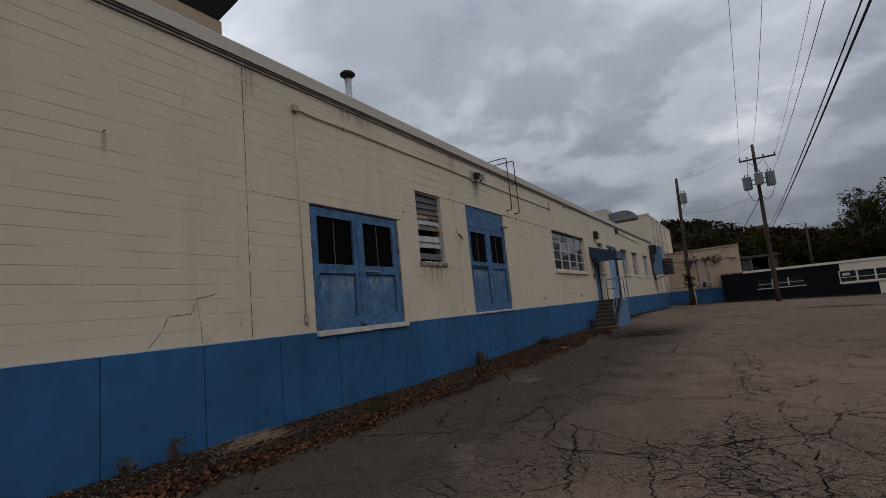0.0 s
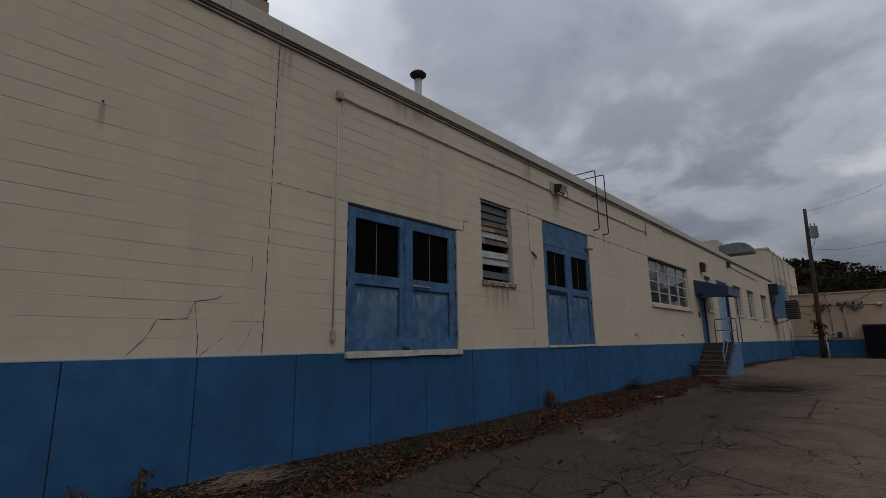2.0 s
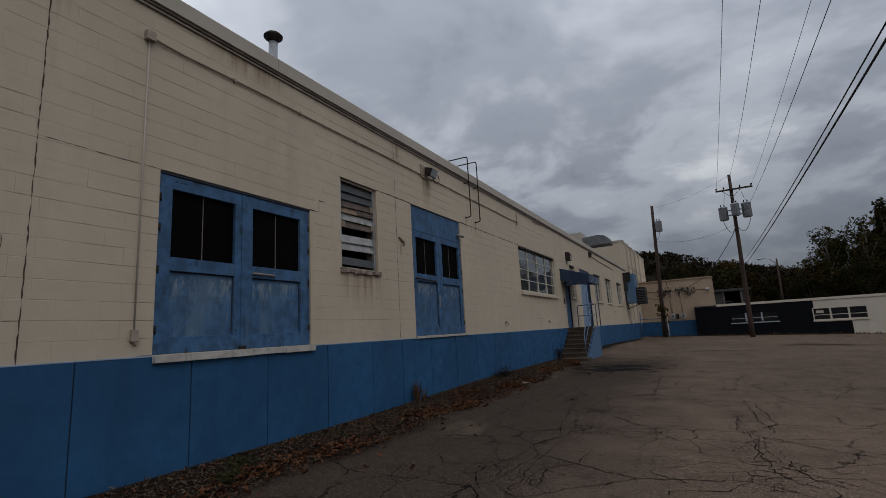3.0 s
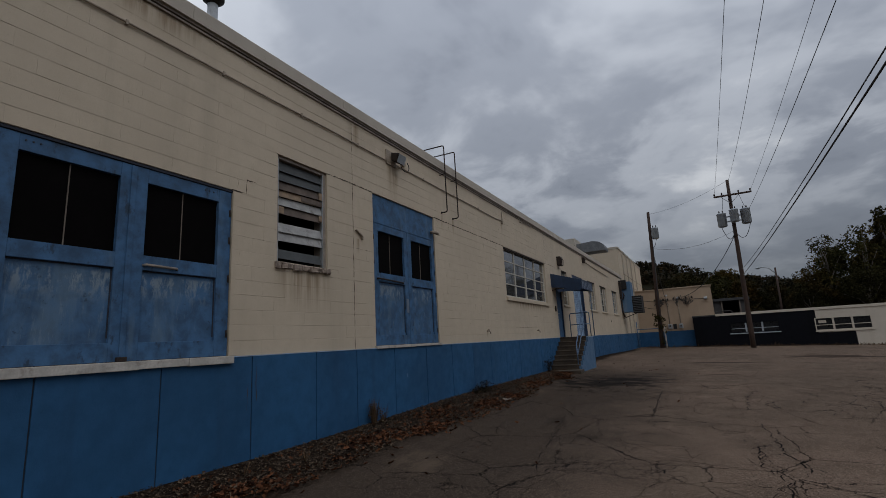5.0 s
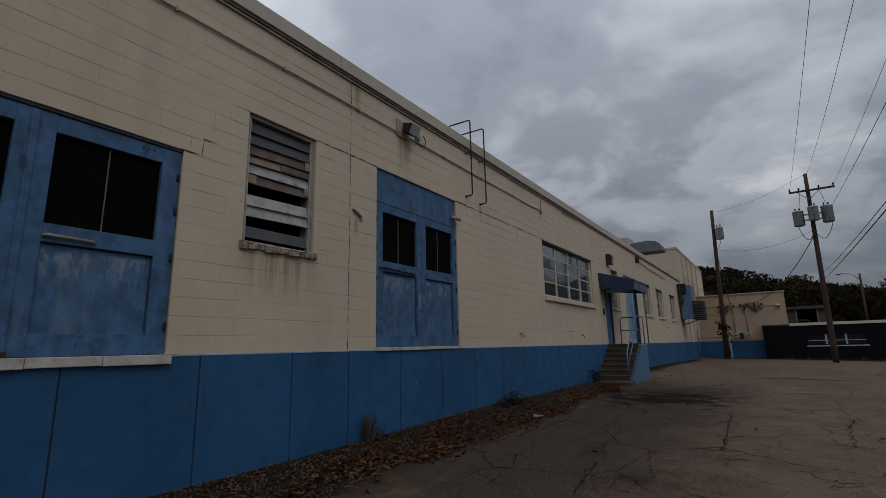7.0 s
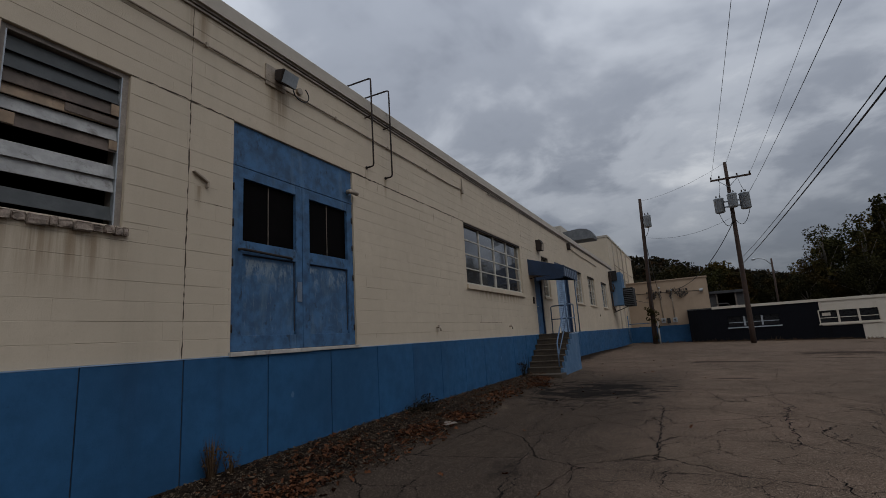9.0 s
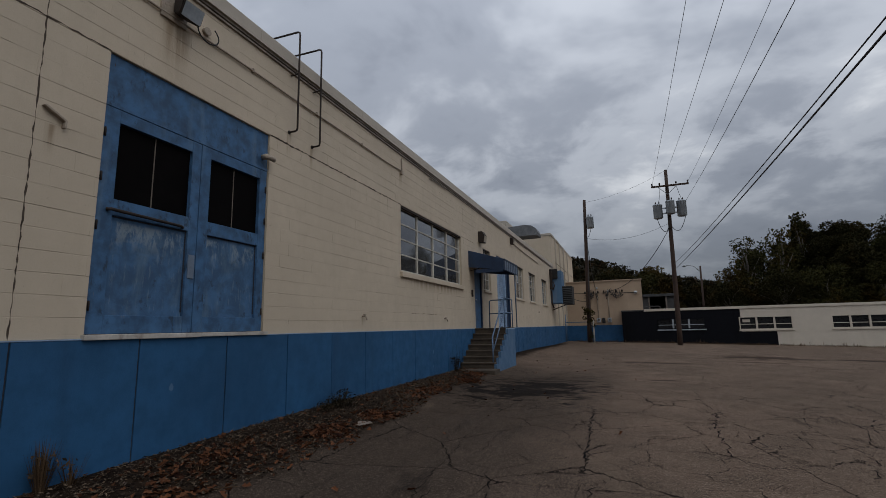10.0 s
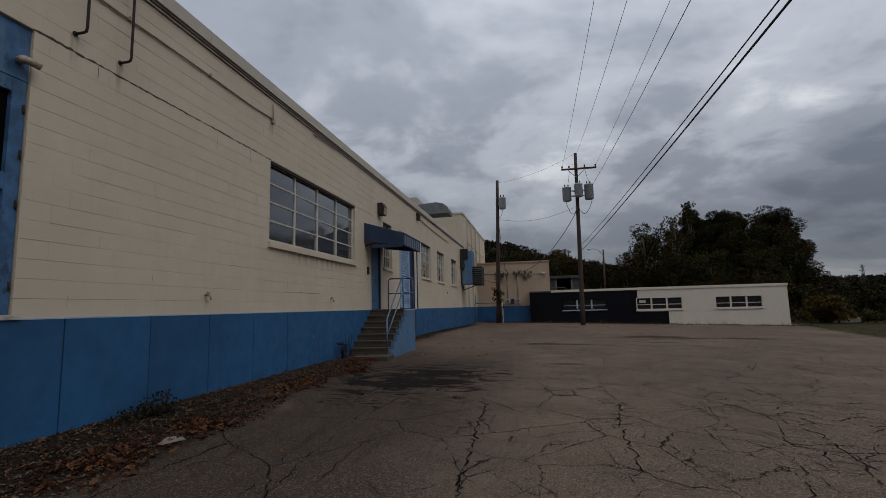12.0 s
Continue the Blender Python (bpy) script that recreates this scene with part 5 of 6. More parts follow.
def build_poles():
    a = thing("utility_pole", (8.5, 47.1, -0.3), "tall brown wooden utility pole with three grey transformers", "utility pole")
    y = 47.1
    part("pole", tube(B(), [(8.50 + 0.19 * k / 8, y, -0.6 + 13.62 * k / 8) for k in range(9)], 0.185, 14, True, 0.115), M_POLE, a)
    part("crossarm", box(B(), 7.55, 10.17, y - 0.24, y - 0.13, 11.66, 11.79, 0.01), M_POLE, a)
    for s in (-1, 1):
        part("brace", tube(B(), [(8.67, y - 0.16, 11.05), (8.67 + 0.62 * s, y - 0.18, 11.64)], 0.025, 6), M_GALV, a)
    for x in (7.62, 8.15, 9.3, 10.1):
        part("insulator", lathe(B(), (x, y - 0.185, 11.79), [(0.03, 0), (0.03, 0.05), (0.07, 0.08), (0.05, 0.14), (0.06, 0.18), (0.02, 0.22)], 10), M_RUST, a)
    transformer(a, 7.87, y - 0.12, 9.78, 1.12, 0.33)
    transformer(a, 8.72, y - 0.52, 9.95, 1.05, 0.31)
    transformer(a, 9.52, y - 0.12, 9.88, 1.22, 0.34)
    part("mount", box(B(), 7.9, 9.5, y - 0.15, y - 0.08, 9.95, 10.05), M_GALV, a)
    part("mount", box(B(), 7.9, 9.5, y - 0.15, y - 0.08, 9.55, 9.65), M_GALV, a)
    for x0, x1, z0 in ((7.75, 8.55, 9.2), (9.7, 8.7, 9.2)):
        part("lead", tube(B(), sag_line((x0, y - 0.3, z0), (x1, y - 0.2, 8.6), 0.7, 10), 0.022, 5), M_WIRE, a)
    for x0, z0 in ((7.95, 10.35), (9.6, 10.5), (8.75, 10.5)):
        part("lead", tube(B(), sag_line((x0, y - 0.2, z0), (x0 + (8.65 - x0) * 0.3, y - 0.2, 11.6), 0.12, 6), 0.014, 5), M_WIRE, a)
    part("rack", box(B(), 8.5, 8.62, y - 0.30, y - 0.16, 8.4, 9.1), M_RUST, a)
    b = thing("utility_pole", (1.95, 50.5, -0.3), "plain brown utility pole with one transformer, standing before the annex", "utility pole")
    part("pole", tube(B(), [(1.95 + 0.37 * k / 8, 50.5, -0.6 + 12.8 * k / 8) for k in range(9)], 0.20, 14, True, 0.125), M_POLE, b)
    transformer(b, 2.68, 50.4, 10.15, 1.05, 0.30)
    part("mount", box(B(), 2.2, 2.5, 50.4, 50.5, 10.0, 10.2), M_GALV, b)
    part("lead", tube(B(), sag_line((2.75, 50.3, 9.7), (2.3, 50.35, 8.9), 0.3, 8), 0.02, 5), M_WIRE, b)
    part("ground_wire", tube(B(), [(2.36, 50.38, 8.9), (2.12, 50.28, 3.0), (2.1, 50.28, 0.2)], 0.025, 5), M_WIRE, b)
    # cables: (name, from, to, sag, radius)
    spans = (
        ((7.62, 46.92, 11.84), (6.18, -60, 11.9), 1.9, 0.008), ((8.69, 47.0, 12.76), (6.13, -60, 12.15), 3.77, 0.008),
        ((10.1, 46.92, 11.84), (8.01, -60, 13.34), 2.31, 0.008), ((9.65, 46.9, 10.14), (8.41, -60, 12.51), 2.42, 0.011),
        ((8.62, 46.95, 5.72), (7.26, -60, 8.33), 1.82, 0.012), ((8.62, 46.95, 5.28), (7.40, -60, 7.33), 1.23, 0.018),
        ((2.30, 50.5, 12.0), (8.55, 46.98, 12.9), 0.35, 0.008), ((2.40, 50.4, 8.75), (8.55, 46.95, 8.8), 0.55, 0.010),
        ((8.58, 46.95, 8.5), (4.0, 52.38, 4.3), 0.9, 0.024), ((2.28, 50.35, 8.7), (2.6, 52.3, 4.45), 0.25, 0.022), ((2.05, 50.6, 3.35), (0.05, 52.2, 4.1), 0.2, 0.02),
    )
    for p, q, s, r in spans:
        n = 40 if q[1] < 0 else 14
        pts = sag_line(p, q, s, n)
        solid("cable", tube(B(), pts, r, 6), M_WIRE, "black overhead cable strung from the utility pole", "cable", "overhead cables")
    l = thing("street_lamp", (14.1, 75.0, -0.5), "thin brown street lamp with a curved arm over the road", "street lamp")
    part("pole", tube(B(), [(14.0, 75, -0.9), (14.15, 75, 8.35)], 0.15, 10, True, 0.10), M_POLE, l)
    part("arm", tube(B(), [(14.15, 75, 7.6), (13.5, 75, 8.35), (12.9, 75, 8.55), (12.5, 75, 8.5)], 0.05, 8), M_GALV, l)
    part("head", lathe(B(), (12.35, 75, 8.36), [(0.10, 0), (0.26, 0.08), (0.20, 0.2), (0.06, 0.26)], 12), M_GALV, l)
    l = thing("wooden_post", (36.5, 78.0, -0.8), "thin bare wooden pole among the trees", "pole")
    part("pole", tube(B(), [(36.5, 77.0, -1.0), (36.3, 77.0, 7.2)], 0.14, 8, True, 0.10), M_CEDAR, l)


build_poles()


# ---- trees, hill and bushes ----
def leaf_mat(name, c, c2, rust):
    g = Graph(name)
    k = g.island()
    col = g.mix(k, c, c2)
    col = g.mix(g.step(g.noise(0.22, 3.0, 0.6), 0.50, 0.68, 0.0, 0.8), col, rust)
    col = g.mix(g.math("MULTIPLY", g.random(), 0.35), col, scaled(c, 0.6))
    return g.done(col, 0.8, 0.0, 0.04)


M_LEAF = leaf_mat("dark_green_foliage", (0.013, 0.013, 0.005), (0.034, 0.029, 0.010), (0.062, 0.036, 0.010))
M_LEAF2 = leaf_mat("turning_foliage", (0.018, 0.020, 0.007), (0.048, 0.042, 0.013), (0.085, 0.050, 0.012))
M_HILL = leaf_mat("far_woods", (0.009, 0.010, 0.006), (0.027, 0.021, 0.010), (0.056, 0.030, 0.013))
M_SCRUB = leaf_mat("yellowing_scrub", (0.018, 0.018, 0.006), (0.062, 0.052, 0.014), (0.075, 0.048, 0.012))
M_BARK = surface("grey_bark", (0.09, 0.075, 0.06), 0.9, 0.3, 4, 40, 0.5)


def leaf_cloud(centres, radii, count, size, rng, squash=0.8):
    """Loose small leaves, each a bent pair of triangles, thrown about the given centres."""
    k = rng.integers(0, len(centres), count)
    v = rng.normal(size=(count, 3))
    v /= np.linalg.norm(v, axis=1)[:, None] + 1e-9
    p = centres[k] + v * (radii[k] * rng.uniform(0.35, 1.08, count) ** 0.6)[:, None] * np.array((1, 1, squash))
    a = rng.normal(size=(count, 3))
    a /= np.linalg.norm(a, axis=1)[:, None]
    b = np.cross(a, rng.normal(size=(count, 3)))
    b /= np.linalg.norm(b, axis=1)[:, None] + 1e-9
    s = (size * rng.uniform(0.55, 1.3, count))[:, None]
    verts = np.stack([p - a * s, p + b * s * 0.55, p + a * s, p - b * s * 0.55 + v * s * 0.3], 1).reshape(-1, 3)
    i = np.arange(count) * 4
    faces = np.stack([i, i + 1, i + 2, i + 3], 1)
    return verts, faces


def cloud_object(name, verts, faces, material, parent=None):
    me = bpy.data.meshes.new(name)
    me.from_pydata(verts.tolist(), [], faces.tolist())
    me.materials.append(material)
    ob = new(name, me)
    if parent:
        under(ob, parent)
    return ob


def tree(x, y, h, spread, material, seed, leaves=4200, size=0.34, low=0.25, label="tall dark green leafy tree behind the low building", tall=1.0):
    rng = np.random.default_rng(seed)
    z0 = ground_z(x, y)
    t = thing("tree", (x, y, z0), label, "tree", "trees behind the lot")
    lean = rng.uniform(-0.5, 0.5, 2)
    trunk = [(x + lean[0] * k, y + lean[1] * k, z0 - 0.3 + h * 0.8 * k) for k in (0, 0.25, 0.5, 0.75, 1.0)]
    part("trunk", tube(B(), trunk, 0.05 + h * 0.018, 8, True, 0.05), M_BARK, t)
    centres, radii = [], []
    n = int(26 + spread * 5)
    for k in range(n):
        f = low + (1 - low) * (k + rng.uniform(0, 1)) / n
        a = rng.uniform(0, 2 * math.pi)
        w = spread * (math.sin(math.pi * min(1, (f - low * 0.6) / (1.06 - low * 0.6))) ** 0.6) * tall
        r = w * rng.uniform(0.35, 0.95)
        c = (x + lean[0] * f + r * math.cos(a), y + lean[1] * f + r * math.sin(a), z0 + h * min(0.97, f))
        base = (x + lean[0] * f * 0.6, y + lean[1] * f * 0.6, z0 + h * f * 0.62)
        if k % 4 == 0:
            mid = tuple((p + q) / 2 + rng.uniform(-0.3, 0.3) for p, q in zip(base, c))
            part("limb", tube(B(), [base, mid, c], 0.05 + 0.006 * h, 6, True, 0.02), M_BARK, t)
        centres.append(c)
        radii.append(rng.uniform(0.14, 0.27) * spread + 0.35)
    centres, radii = np.array(centres), np.array(radii)
    v, f = leaf_cloud(centres, radii, leaves, size, rng)
    cloud_object("crown", v, f, material, t)


def build_trees():
    rng = random.Random(77)
    # x, y, height, spread, turning?
    front = ((18.6, 80, 8.6, 2.8, 1), (21.3, 84, 11.4, 3, 1), (24.4, 80, 11, 2.6, 1), (28, 84, 15, 2.4, 0), (30, 80, 12.4, 3.6, 0), (32.8, 83, 14.4, 4.2, 0), (35.8, 80, 14, 4.4, 0), (37.4, 82, 13.6, 3.8, 0), (38.6, 79, 9.4, 2.6, 0), (27, 75, 8, 3.6, 1), (22.5, 76, 7.5, 3.4, 0), (32, 74, 8, 3.6, 1))
    behind = ((36.4, 75, 8.6, 3.6, 0), (17.6, 77, 6.4, 2.8, 0), (39.4, 84, 5.6, 2.4, 0), (15.2, 88, 7.2, 2.6, 0), (33.6, 85, 14.2, 3.8, 0), (26, 86, 12.4, 3.2, 0), (39, 83, 11.6, 2.8, 0), (34.6, 77, 11.6, 3.4, 1), (30.4, 77, 10.6, 3.2, 0), (31.2, 84, 14.6, 3.4, 0), (29.8, 85, 13.8, 2.8, 1))
    for i, (x, y, h, s, m) in enumerate(front + behind):
        tree(x, y, h, s, (M_LEAF, M_LEAF2)[m], 100 + i, 26000 if h > 10 else 12000, 0.12, 0.10)
    for i, (x, y, h, s) in enumerate(((3.5, 84, 9.4, 3.2), (8.5, 88, 10.0, 3.4), (11.3, 84, 7.8, 2.6), (6.2, 82, 7.6, 2.8), (12.6, 92, 6.6, 2.4))):
        tree(x, y, h, s, M_LEAF2 if i % 2 else M_LEAF, 140 + i, 7000, 0.19, 0.12, "leafy tree with turning autumn leaves behind the annex")
    for i, (x, y, h, s) in enumerate(((20.0, 79, 12.6, 2.4), (23.6, 78, 13.4, 2.0), (27.6, 83, 16.4, 1.4))):
        tree(x, y, h, s, M_LEAF2, 160 + i, 1500, 0.17, 0.45, "thin half-bare tree with sparse leaves")


build_trees()


def build_bushes():
    rng = np.random.default_rng(5)
    for i in range(26):
        x = 27.0 + 30 * (i / 26) + rng.uniform(-1, 1)
        y = 60 + rng.uniform(-3, 14)
        h = rng.uniform(1.6, 3.4) * (1 if i % 3 else 1.3)
        z0 = ground_z(x, y)
        b = thing("bush", (x, y, z0), "ragged autumn bush at the edge of the lot", "bush", "bushes beyond the lot")
        for k in range(3):
            part("stem", tube(B(), [(x, y, z0 - 0.1), (x + rng.uniform(-0.8, 0.8), y + rng.uniform(-0.8, 0.8), z0 + h * 0.8)], 0.04, 5, True, 0.015), M_BARK, b)
        c = np.array([(x + rng.uniform(-1.5, 1.5), y + rng.uniform(-1.2, 1.2), z0 + h * rng.uniform(0.3, 0.85)) for k in range(9)])
        v, f = leaf_cloud(c, np.full(9, 0.75), 1500, 0.15, rng)
        cloud_object("foliage", v, f, M_LEAF2 if i % 3 else M_LEAF, b)

    # low yellowing scrub where the lot's grass ends
    for i in range(9):
        x, y = 28.6 + i * 1.5 + rng.uniform(-0.5, 0.5), 58.6 + i * 0.5 + rng.uniform(-0.6, 0.6)
        z0 = ground_z(x, y)
        h = rng.uniform(0.7, 1.5)
        b = thing("bush", (x, y, z0), "low yellow-green scrub at the edge of the grass", "bush", "bushes beyond the lot")
        for k in range(3):
            part("stem", tube(B(), [(x, y, z0 - 0.1), (x + rng.uniform(-0.6, 0.6), y + rng.uniform(-0.6, 0.6), z0 + h * 0.9)], 0.025, 5, True, 0.01), M_BARK, b)
        c = np.array([(x + rng.uniform(-1.0, 1.0), y + rng.uniform(-0.8, 0.8), z0 + h * rng.uniform(0.25, 0.9)) for k in range(8)])
        v, f = leaf_cloud(c, np.full(8, 0.42), 1100, 0.09, rng)
        cloud_object("foliage", v, f, M_SCRUB, b)


build_bushes()


def ridge(a):
    """How high the woods stand over the horizon, by the bearing's x / y."""
    pts = ((-2.0, 0.12), (-0.5, 0.15), (-0.10, 0.142), (-0.03, 0.128), (0.03, 0.105), (0.12, 0.085), (0.25, 0.055), (0.45, 0.036), (0.60, 0.036), (0.9, 0.05), (2.0, 0.05))
    for (p, q), (r, s) in zip(pts, pts[1:]):
        if a <= r:
            return q + (s - q) * max(0.0, (a - p) / (r - p))
    return pts[-1][1]


def build_hill():
    """The wooded ridge beyond: one slope of earth under thousands of loose crowns."""
    rng = np.random.default_rng(8)
    rows, cols = 10, 70
    verts, faces = [], []
    for j in range(rows):
        d = 150 + 150 * j / (rows - 1)
        for i in range(cols):
            a = -1.0 + 2.6 * i / (cols - 1)
            s = ridge(a) * 0.93
            verts.append((5 + a * d, 9 + d, -1.5 + (s * 300 + 0.5) * smooth(0, 1, j / (rows - 1)) * 0.98))
    for j in range(rows - 1):
        for i in range(cols - 1):
            faces.append((j * cols + i, j * cols + i + 1, (j + 1) * cols + i + 1, (j + 1) * cols + i))
    me = bpy.data.meshes.new("hill")
    me.from_pydata(verts, [], faces)
    me.materials.append(M_HILL)
    tagged(new("hill", me), "wooded hillside beyond the lot", "hill", kind="structure")
    n = 2600
    a = rng.uniform(-0.35, 1.3, n)
    j = rng.uniform(0.0, 1.0, n) ** 0.7
    d = 150 + 150 * j
    s = np.array([ridge(v) for v in a]) * 0.93
    sm = j * j * (3 - 2 * j)
    c = np.stack([5 + a * d, 9 + d, -1.0 + s * 300 * sm + 1.2], 1)
    v, f = leaf_cloud(c, rng.uniform(1.6, 3.6, n), 70000, 0.85, rng, 0.9)
    tagged(cloud_object("far_woods", v, f, M_HILL), "mixed autumn woods covering the far hillside", "woods", kind="stuff")


build_hill()


def build_mast():
    """A thin lattice mast standing on the far ridge."""
    x, y, z, h = 148.0, 253.0, 7.5, 8.0
    m = thing("lattice_mast", (x, y, z), "thin grey lattice mast on the far ridge", "mast")
    for sx, sy in ((-1, -1), (1, -1), (1, 1), (-1, 1)):
        part("leg", tube(B(), [(x + 0.8 * sx, y + 0.8 * sy, z - 3), (x + 0.2 * sx, y + 0.2 * sy, z + h)], 0.10, 5), M_SHED, m)
    for k in range(6):
        w, zz = 0.75 - 0.09 * k, z + 1.2 * k
        part("brace", tube(B(), [(x - w, y - w, zz), (x + w - 0.1, y - w, zz + 1.1)], 0.06, 4), M_SHED, m)
    for zz, r in ((z + 5.4, 1.4), (z + 6.9, 1.1)):
        part("crossarm", box(B(), x - r, x + r, y - 0.1, y + 0.1, zz, zz + 0.2), M_SHED, m)


build_mast()


# ---- verge: leaves, gravel, weeds ----
def verge_edge(y):
    return 1.42 - 0.25 * smooth(15, 17, y) - 0.3 * smooth(20, 22.5, y) + 0.09 * math.sin(y * 0.55 + 0.2) + 0.08 * math.sin(y * 1.7) + 0.05 * math.sin(y * 4.3)


def litter_mat(name, a, b):
    g = Graph(name)
    k = g.island()
    col = g.mix(k, a, b)
    col = g.mix(g.step(g.noise(60.0, 3.0), 0.4, 0.7, 0.0, 0.5), col, scaled(a, 0.6))
    return g.done(col, 0.85, 0.0, 0.10)


M_DEADLEAF = litter_mat("dead_leaves", (0.020, 0.008, 0.005), (0.165, 0.068, 0.032))
M_PALELEAF = litter_mat("pale_dry_litter", (0.008, 0.006, 0.005), (0.17, 0.125, 0.086))
M_STONE = litter_mat("verge_gravel", (0.008, 0.006, 0.005), (0.15, 0.115, 0.09))
M_DRY = litter_mat("dry_stalks", (0.040, 0.026, 0.016), (0.15, 0.092, 0.052))
M_DARKWEED = litter_mat("dark_withered_weed", (0.010, 0.008, 0.005), (0.040, 0.030, 0.017))
M_WEED = litter_mat("low_weeds", (0.017, 0.021, 0.008), (0.050, 0.052, 0.018))


def scatter_leaves(name, n, place, size, material, seed, label, curl=0.5):
    rng = random.Random(seed)
    verts, faces = [], []
    for i in range(n):
        x, y = place(rng)
        z = ground_z(x, y) + rng.uniform(0.004, 0.03)
        s = size * rng.uniform(0.5, 1.35)
        m = pose(x, y, z, rng.uniform(-35, 35), rng.uniform(-35, 35), rng.uniform(0, 360))
        k = len(verts)
        c = curl * s
        # a lobed leaf folded along its rib
        for p in ((-s, 0, 0.2 * c), (-0.45 * s, 0.55 * s, c), (0.1 * s, 0.38 * s, 0.5 * c), (0.5 * s, 0.6 * s, c), (s, 0, 0.5 * c), (0.5 * s, -0.55 * s, c), (0.1 * s, -0.35 * s, 0.5 * c), (-0.45 * s, -0.6 * s, c), (0.2 * s, 0, 0)):
            verts.append(tuple(m @ Vector(p)))
        faces += [(k + 8, k + a, k + b) for a, b in ((0, 1), (1, 2), (2, 3), (3, 4), (4, 5), (5, 6), (6, 7), (7, 0))]
        
    me = bpy.data.meshes.new(name)
    me.from_pydata(verts, [], faces)
    me.materials.append(material)
    return tagged(new(name, me), label, "leaves", kind="stuff")


HEAPS = ((1.20, 3.1, 0.9), (1.22, 4.5, 0.8), (0.98, 5.9, 0.9), (1.08, 7.1, 0.7), (0.85, 9.7, 0.6), (1.25, 10.7, 0.5), (0.7, 12.0, 0.8), (1.12, 13.5, 0.45), (1.14, 14.8, 0.35), (0.95, 17.6, 0.9),
         (1.10, 19.8, 0.5), (0.85, 21.2, 0.4), (1.1, 1.2, 0.9), (1.1, 2.0, 0.6))


def drift(rng):
    """Brown leaves blown into heaps along the verge's outer edge, thinning out between them."""
    if rng.random() < 0.22:
        y = rng.uniform(-1.5, 22.5)
        return max(0.1, verge_edge(y) - 0.1 + rng.gauss(-0.1, 0.16)), y
    x, y, l = rng.choice(HEAPS)
    return max(0.1, x + rng.gauss(0, 0.16)), y + rng.gauss(0, l * 0.55)


def strew(rng):
    y = rng.uniform(-1.5, 23.5)
    return rng.uniform(0.06, verge_edge(y)), y


def stray(rng):
    return 1.5 + abs(rng.gauss(0, 1.6)), rng.uniform(0, 30)


scatter_leaves("fallen_leaves", 3200, drift, 0.040, M_DEADLEAF, 1, "drift of curled brown fallen leaves along the verge")
scatter_leaves("leaf_litter", 15000, strew, 0.017, M_PALELEAF, 2, "pale dry leaf litter strewn over the dirt verge")
scatter_leaves("strewn_leaves", 1300, strew, 0.027, M_DEADLEAF, 3, "scattered brown leaves on the dirt verge")
scatter_leaves("stray_leaves", 60, stray, 0.036, M_DEADLEAF, 4, "stray brown leaves on the asphalt")


def build_gravel():
    rng = random.Random(12)
    verts, faces = [], []
    for i in range(8000):
        y = rng.uniform(-1.5, 24)
        x = rng.uniform(0.03, verge_edge(y) + 0.05)
        s = rng.uniform(0.004, 0.017)
        z = ground_z(x, y) + s * 0.3
        k = len(verts)
        m = pose(x, y, z, rng.uniform(0, 360), rng.uniform(0, 360), rng.uniform(0, 360))
        for p in ((s, 0, 0), (-s, 0.2 * s, 0), (0, s * 0.8, 0.1 * s), (0.1 * s, -s * 0.7, 0), (0, 0.1 * s, s * 0.7), (0.1 * s, 0, -s * 0.6)):
            verts.append(tuple(m @ Vector(p)))
        faces += [(k + a, k + b, k + c) for a, b, c in ((0, 2, 4), (2, 1, 4), (1, 3, 4), (3, 0, 4), (2, 0, 5), (1, 2, 5), (3, 1, 5), (0, 3, 5))]
    me = bpy.data.meshes.new("verge_gravel")
    me.from_pydata(verts, [], faces)
    me.materials.append(M_STONE)
    tagged(new("verge_gravel", me), "loose grey gravel along the foot of the wall", "gravel", kind="stuff")


build_gravel()


def blades(bm, x, y, n, h, spread, rng, width=0.006, droop=0.4):
    z = ground_z(x, y) - 0.02
    for i in range(n):
        a = rng.uniform(0, 2 * math.pi)
        r = spread * rng.random()
        hh = h * rng.uniform(0.45, 1.1)
        base = Vector((x + 0.3 * r * math.cos(a), y + 0.3 * r * math.sin(a), z))
        tip = base + Vector((r * math.cos(a), r * math.sin(a), hh))
        mid = base.lerp(tip, 0.55) + Vector((0, 0, droop * 0.12 * hh))
        side = Vector((-math.sin(a), math.cos(a), 0)) * width
        vs = [bm.verts.new(p) for p in (base - side, base + side, mid + side * 0.8, mid - side * 0.8, tip)]
        bm.faces.new(vs[:4])
        bm.faces.new((vs[3], vs[2], vs[4]))


def weed(x, y, h, spread, n, material, label, leaf=0, seed=0):
    rng = random.Random(seed + int(y * 100))
    x = max(x, 0.02 + spread * 1.05)
    t = thing("weed", (x, y, ground_z(x, y)), label, "weed", "weeds along the wall")
    bm = B()
    blades(bm, x, y, n, h, spread, rng, 0.005)
    part("tuft", bm, material, t)
    if leaf:
        g = np.random.default_rng(seed + 1)
        c = np.array([(x + g.uniform(-spread, spread) * 0.6, y + g.uniform(-spread, spread) * 0.6, ground_z(x, y) + h * g.uniform(0.15, 0.8)) for k in range(8)])
        v, f = leaf_cloud(c, np.full(8, spread * 0.4), leaf, 0.022, g)
        v[:, 0] = np.maximum(v[:, 0], 0.03)
        cloud_object("leaves", v, f, material, t)


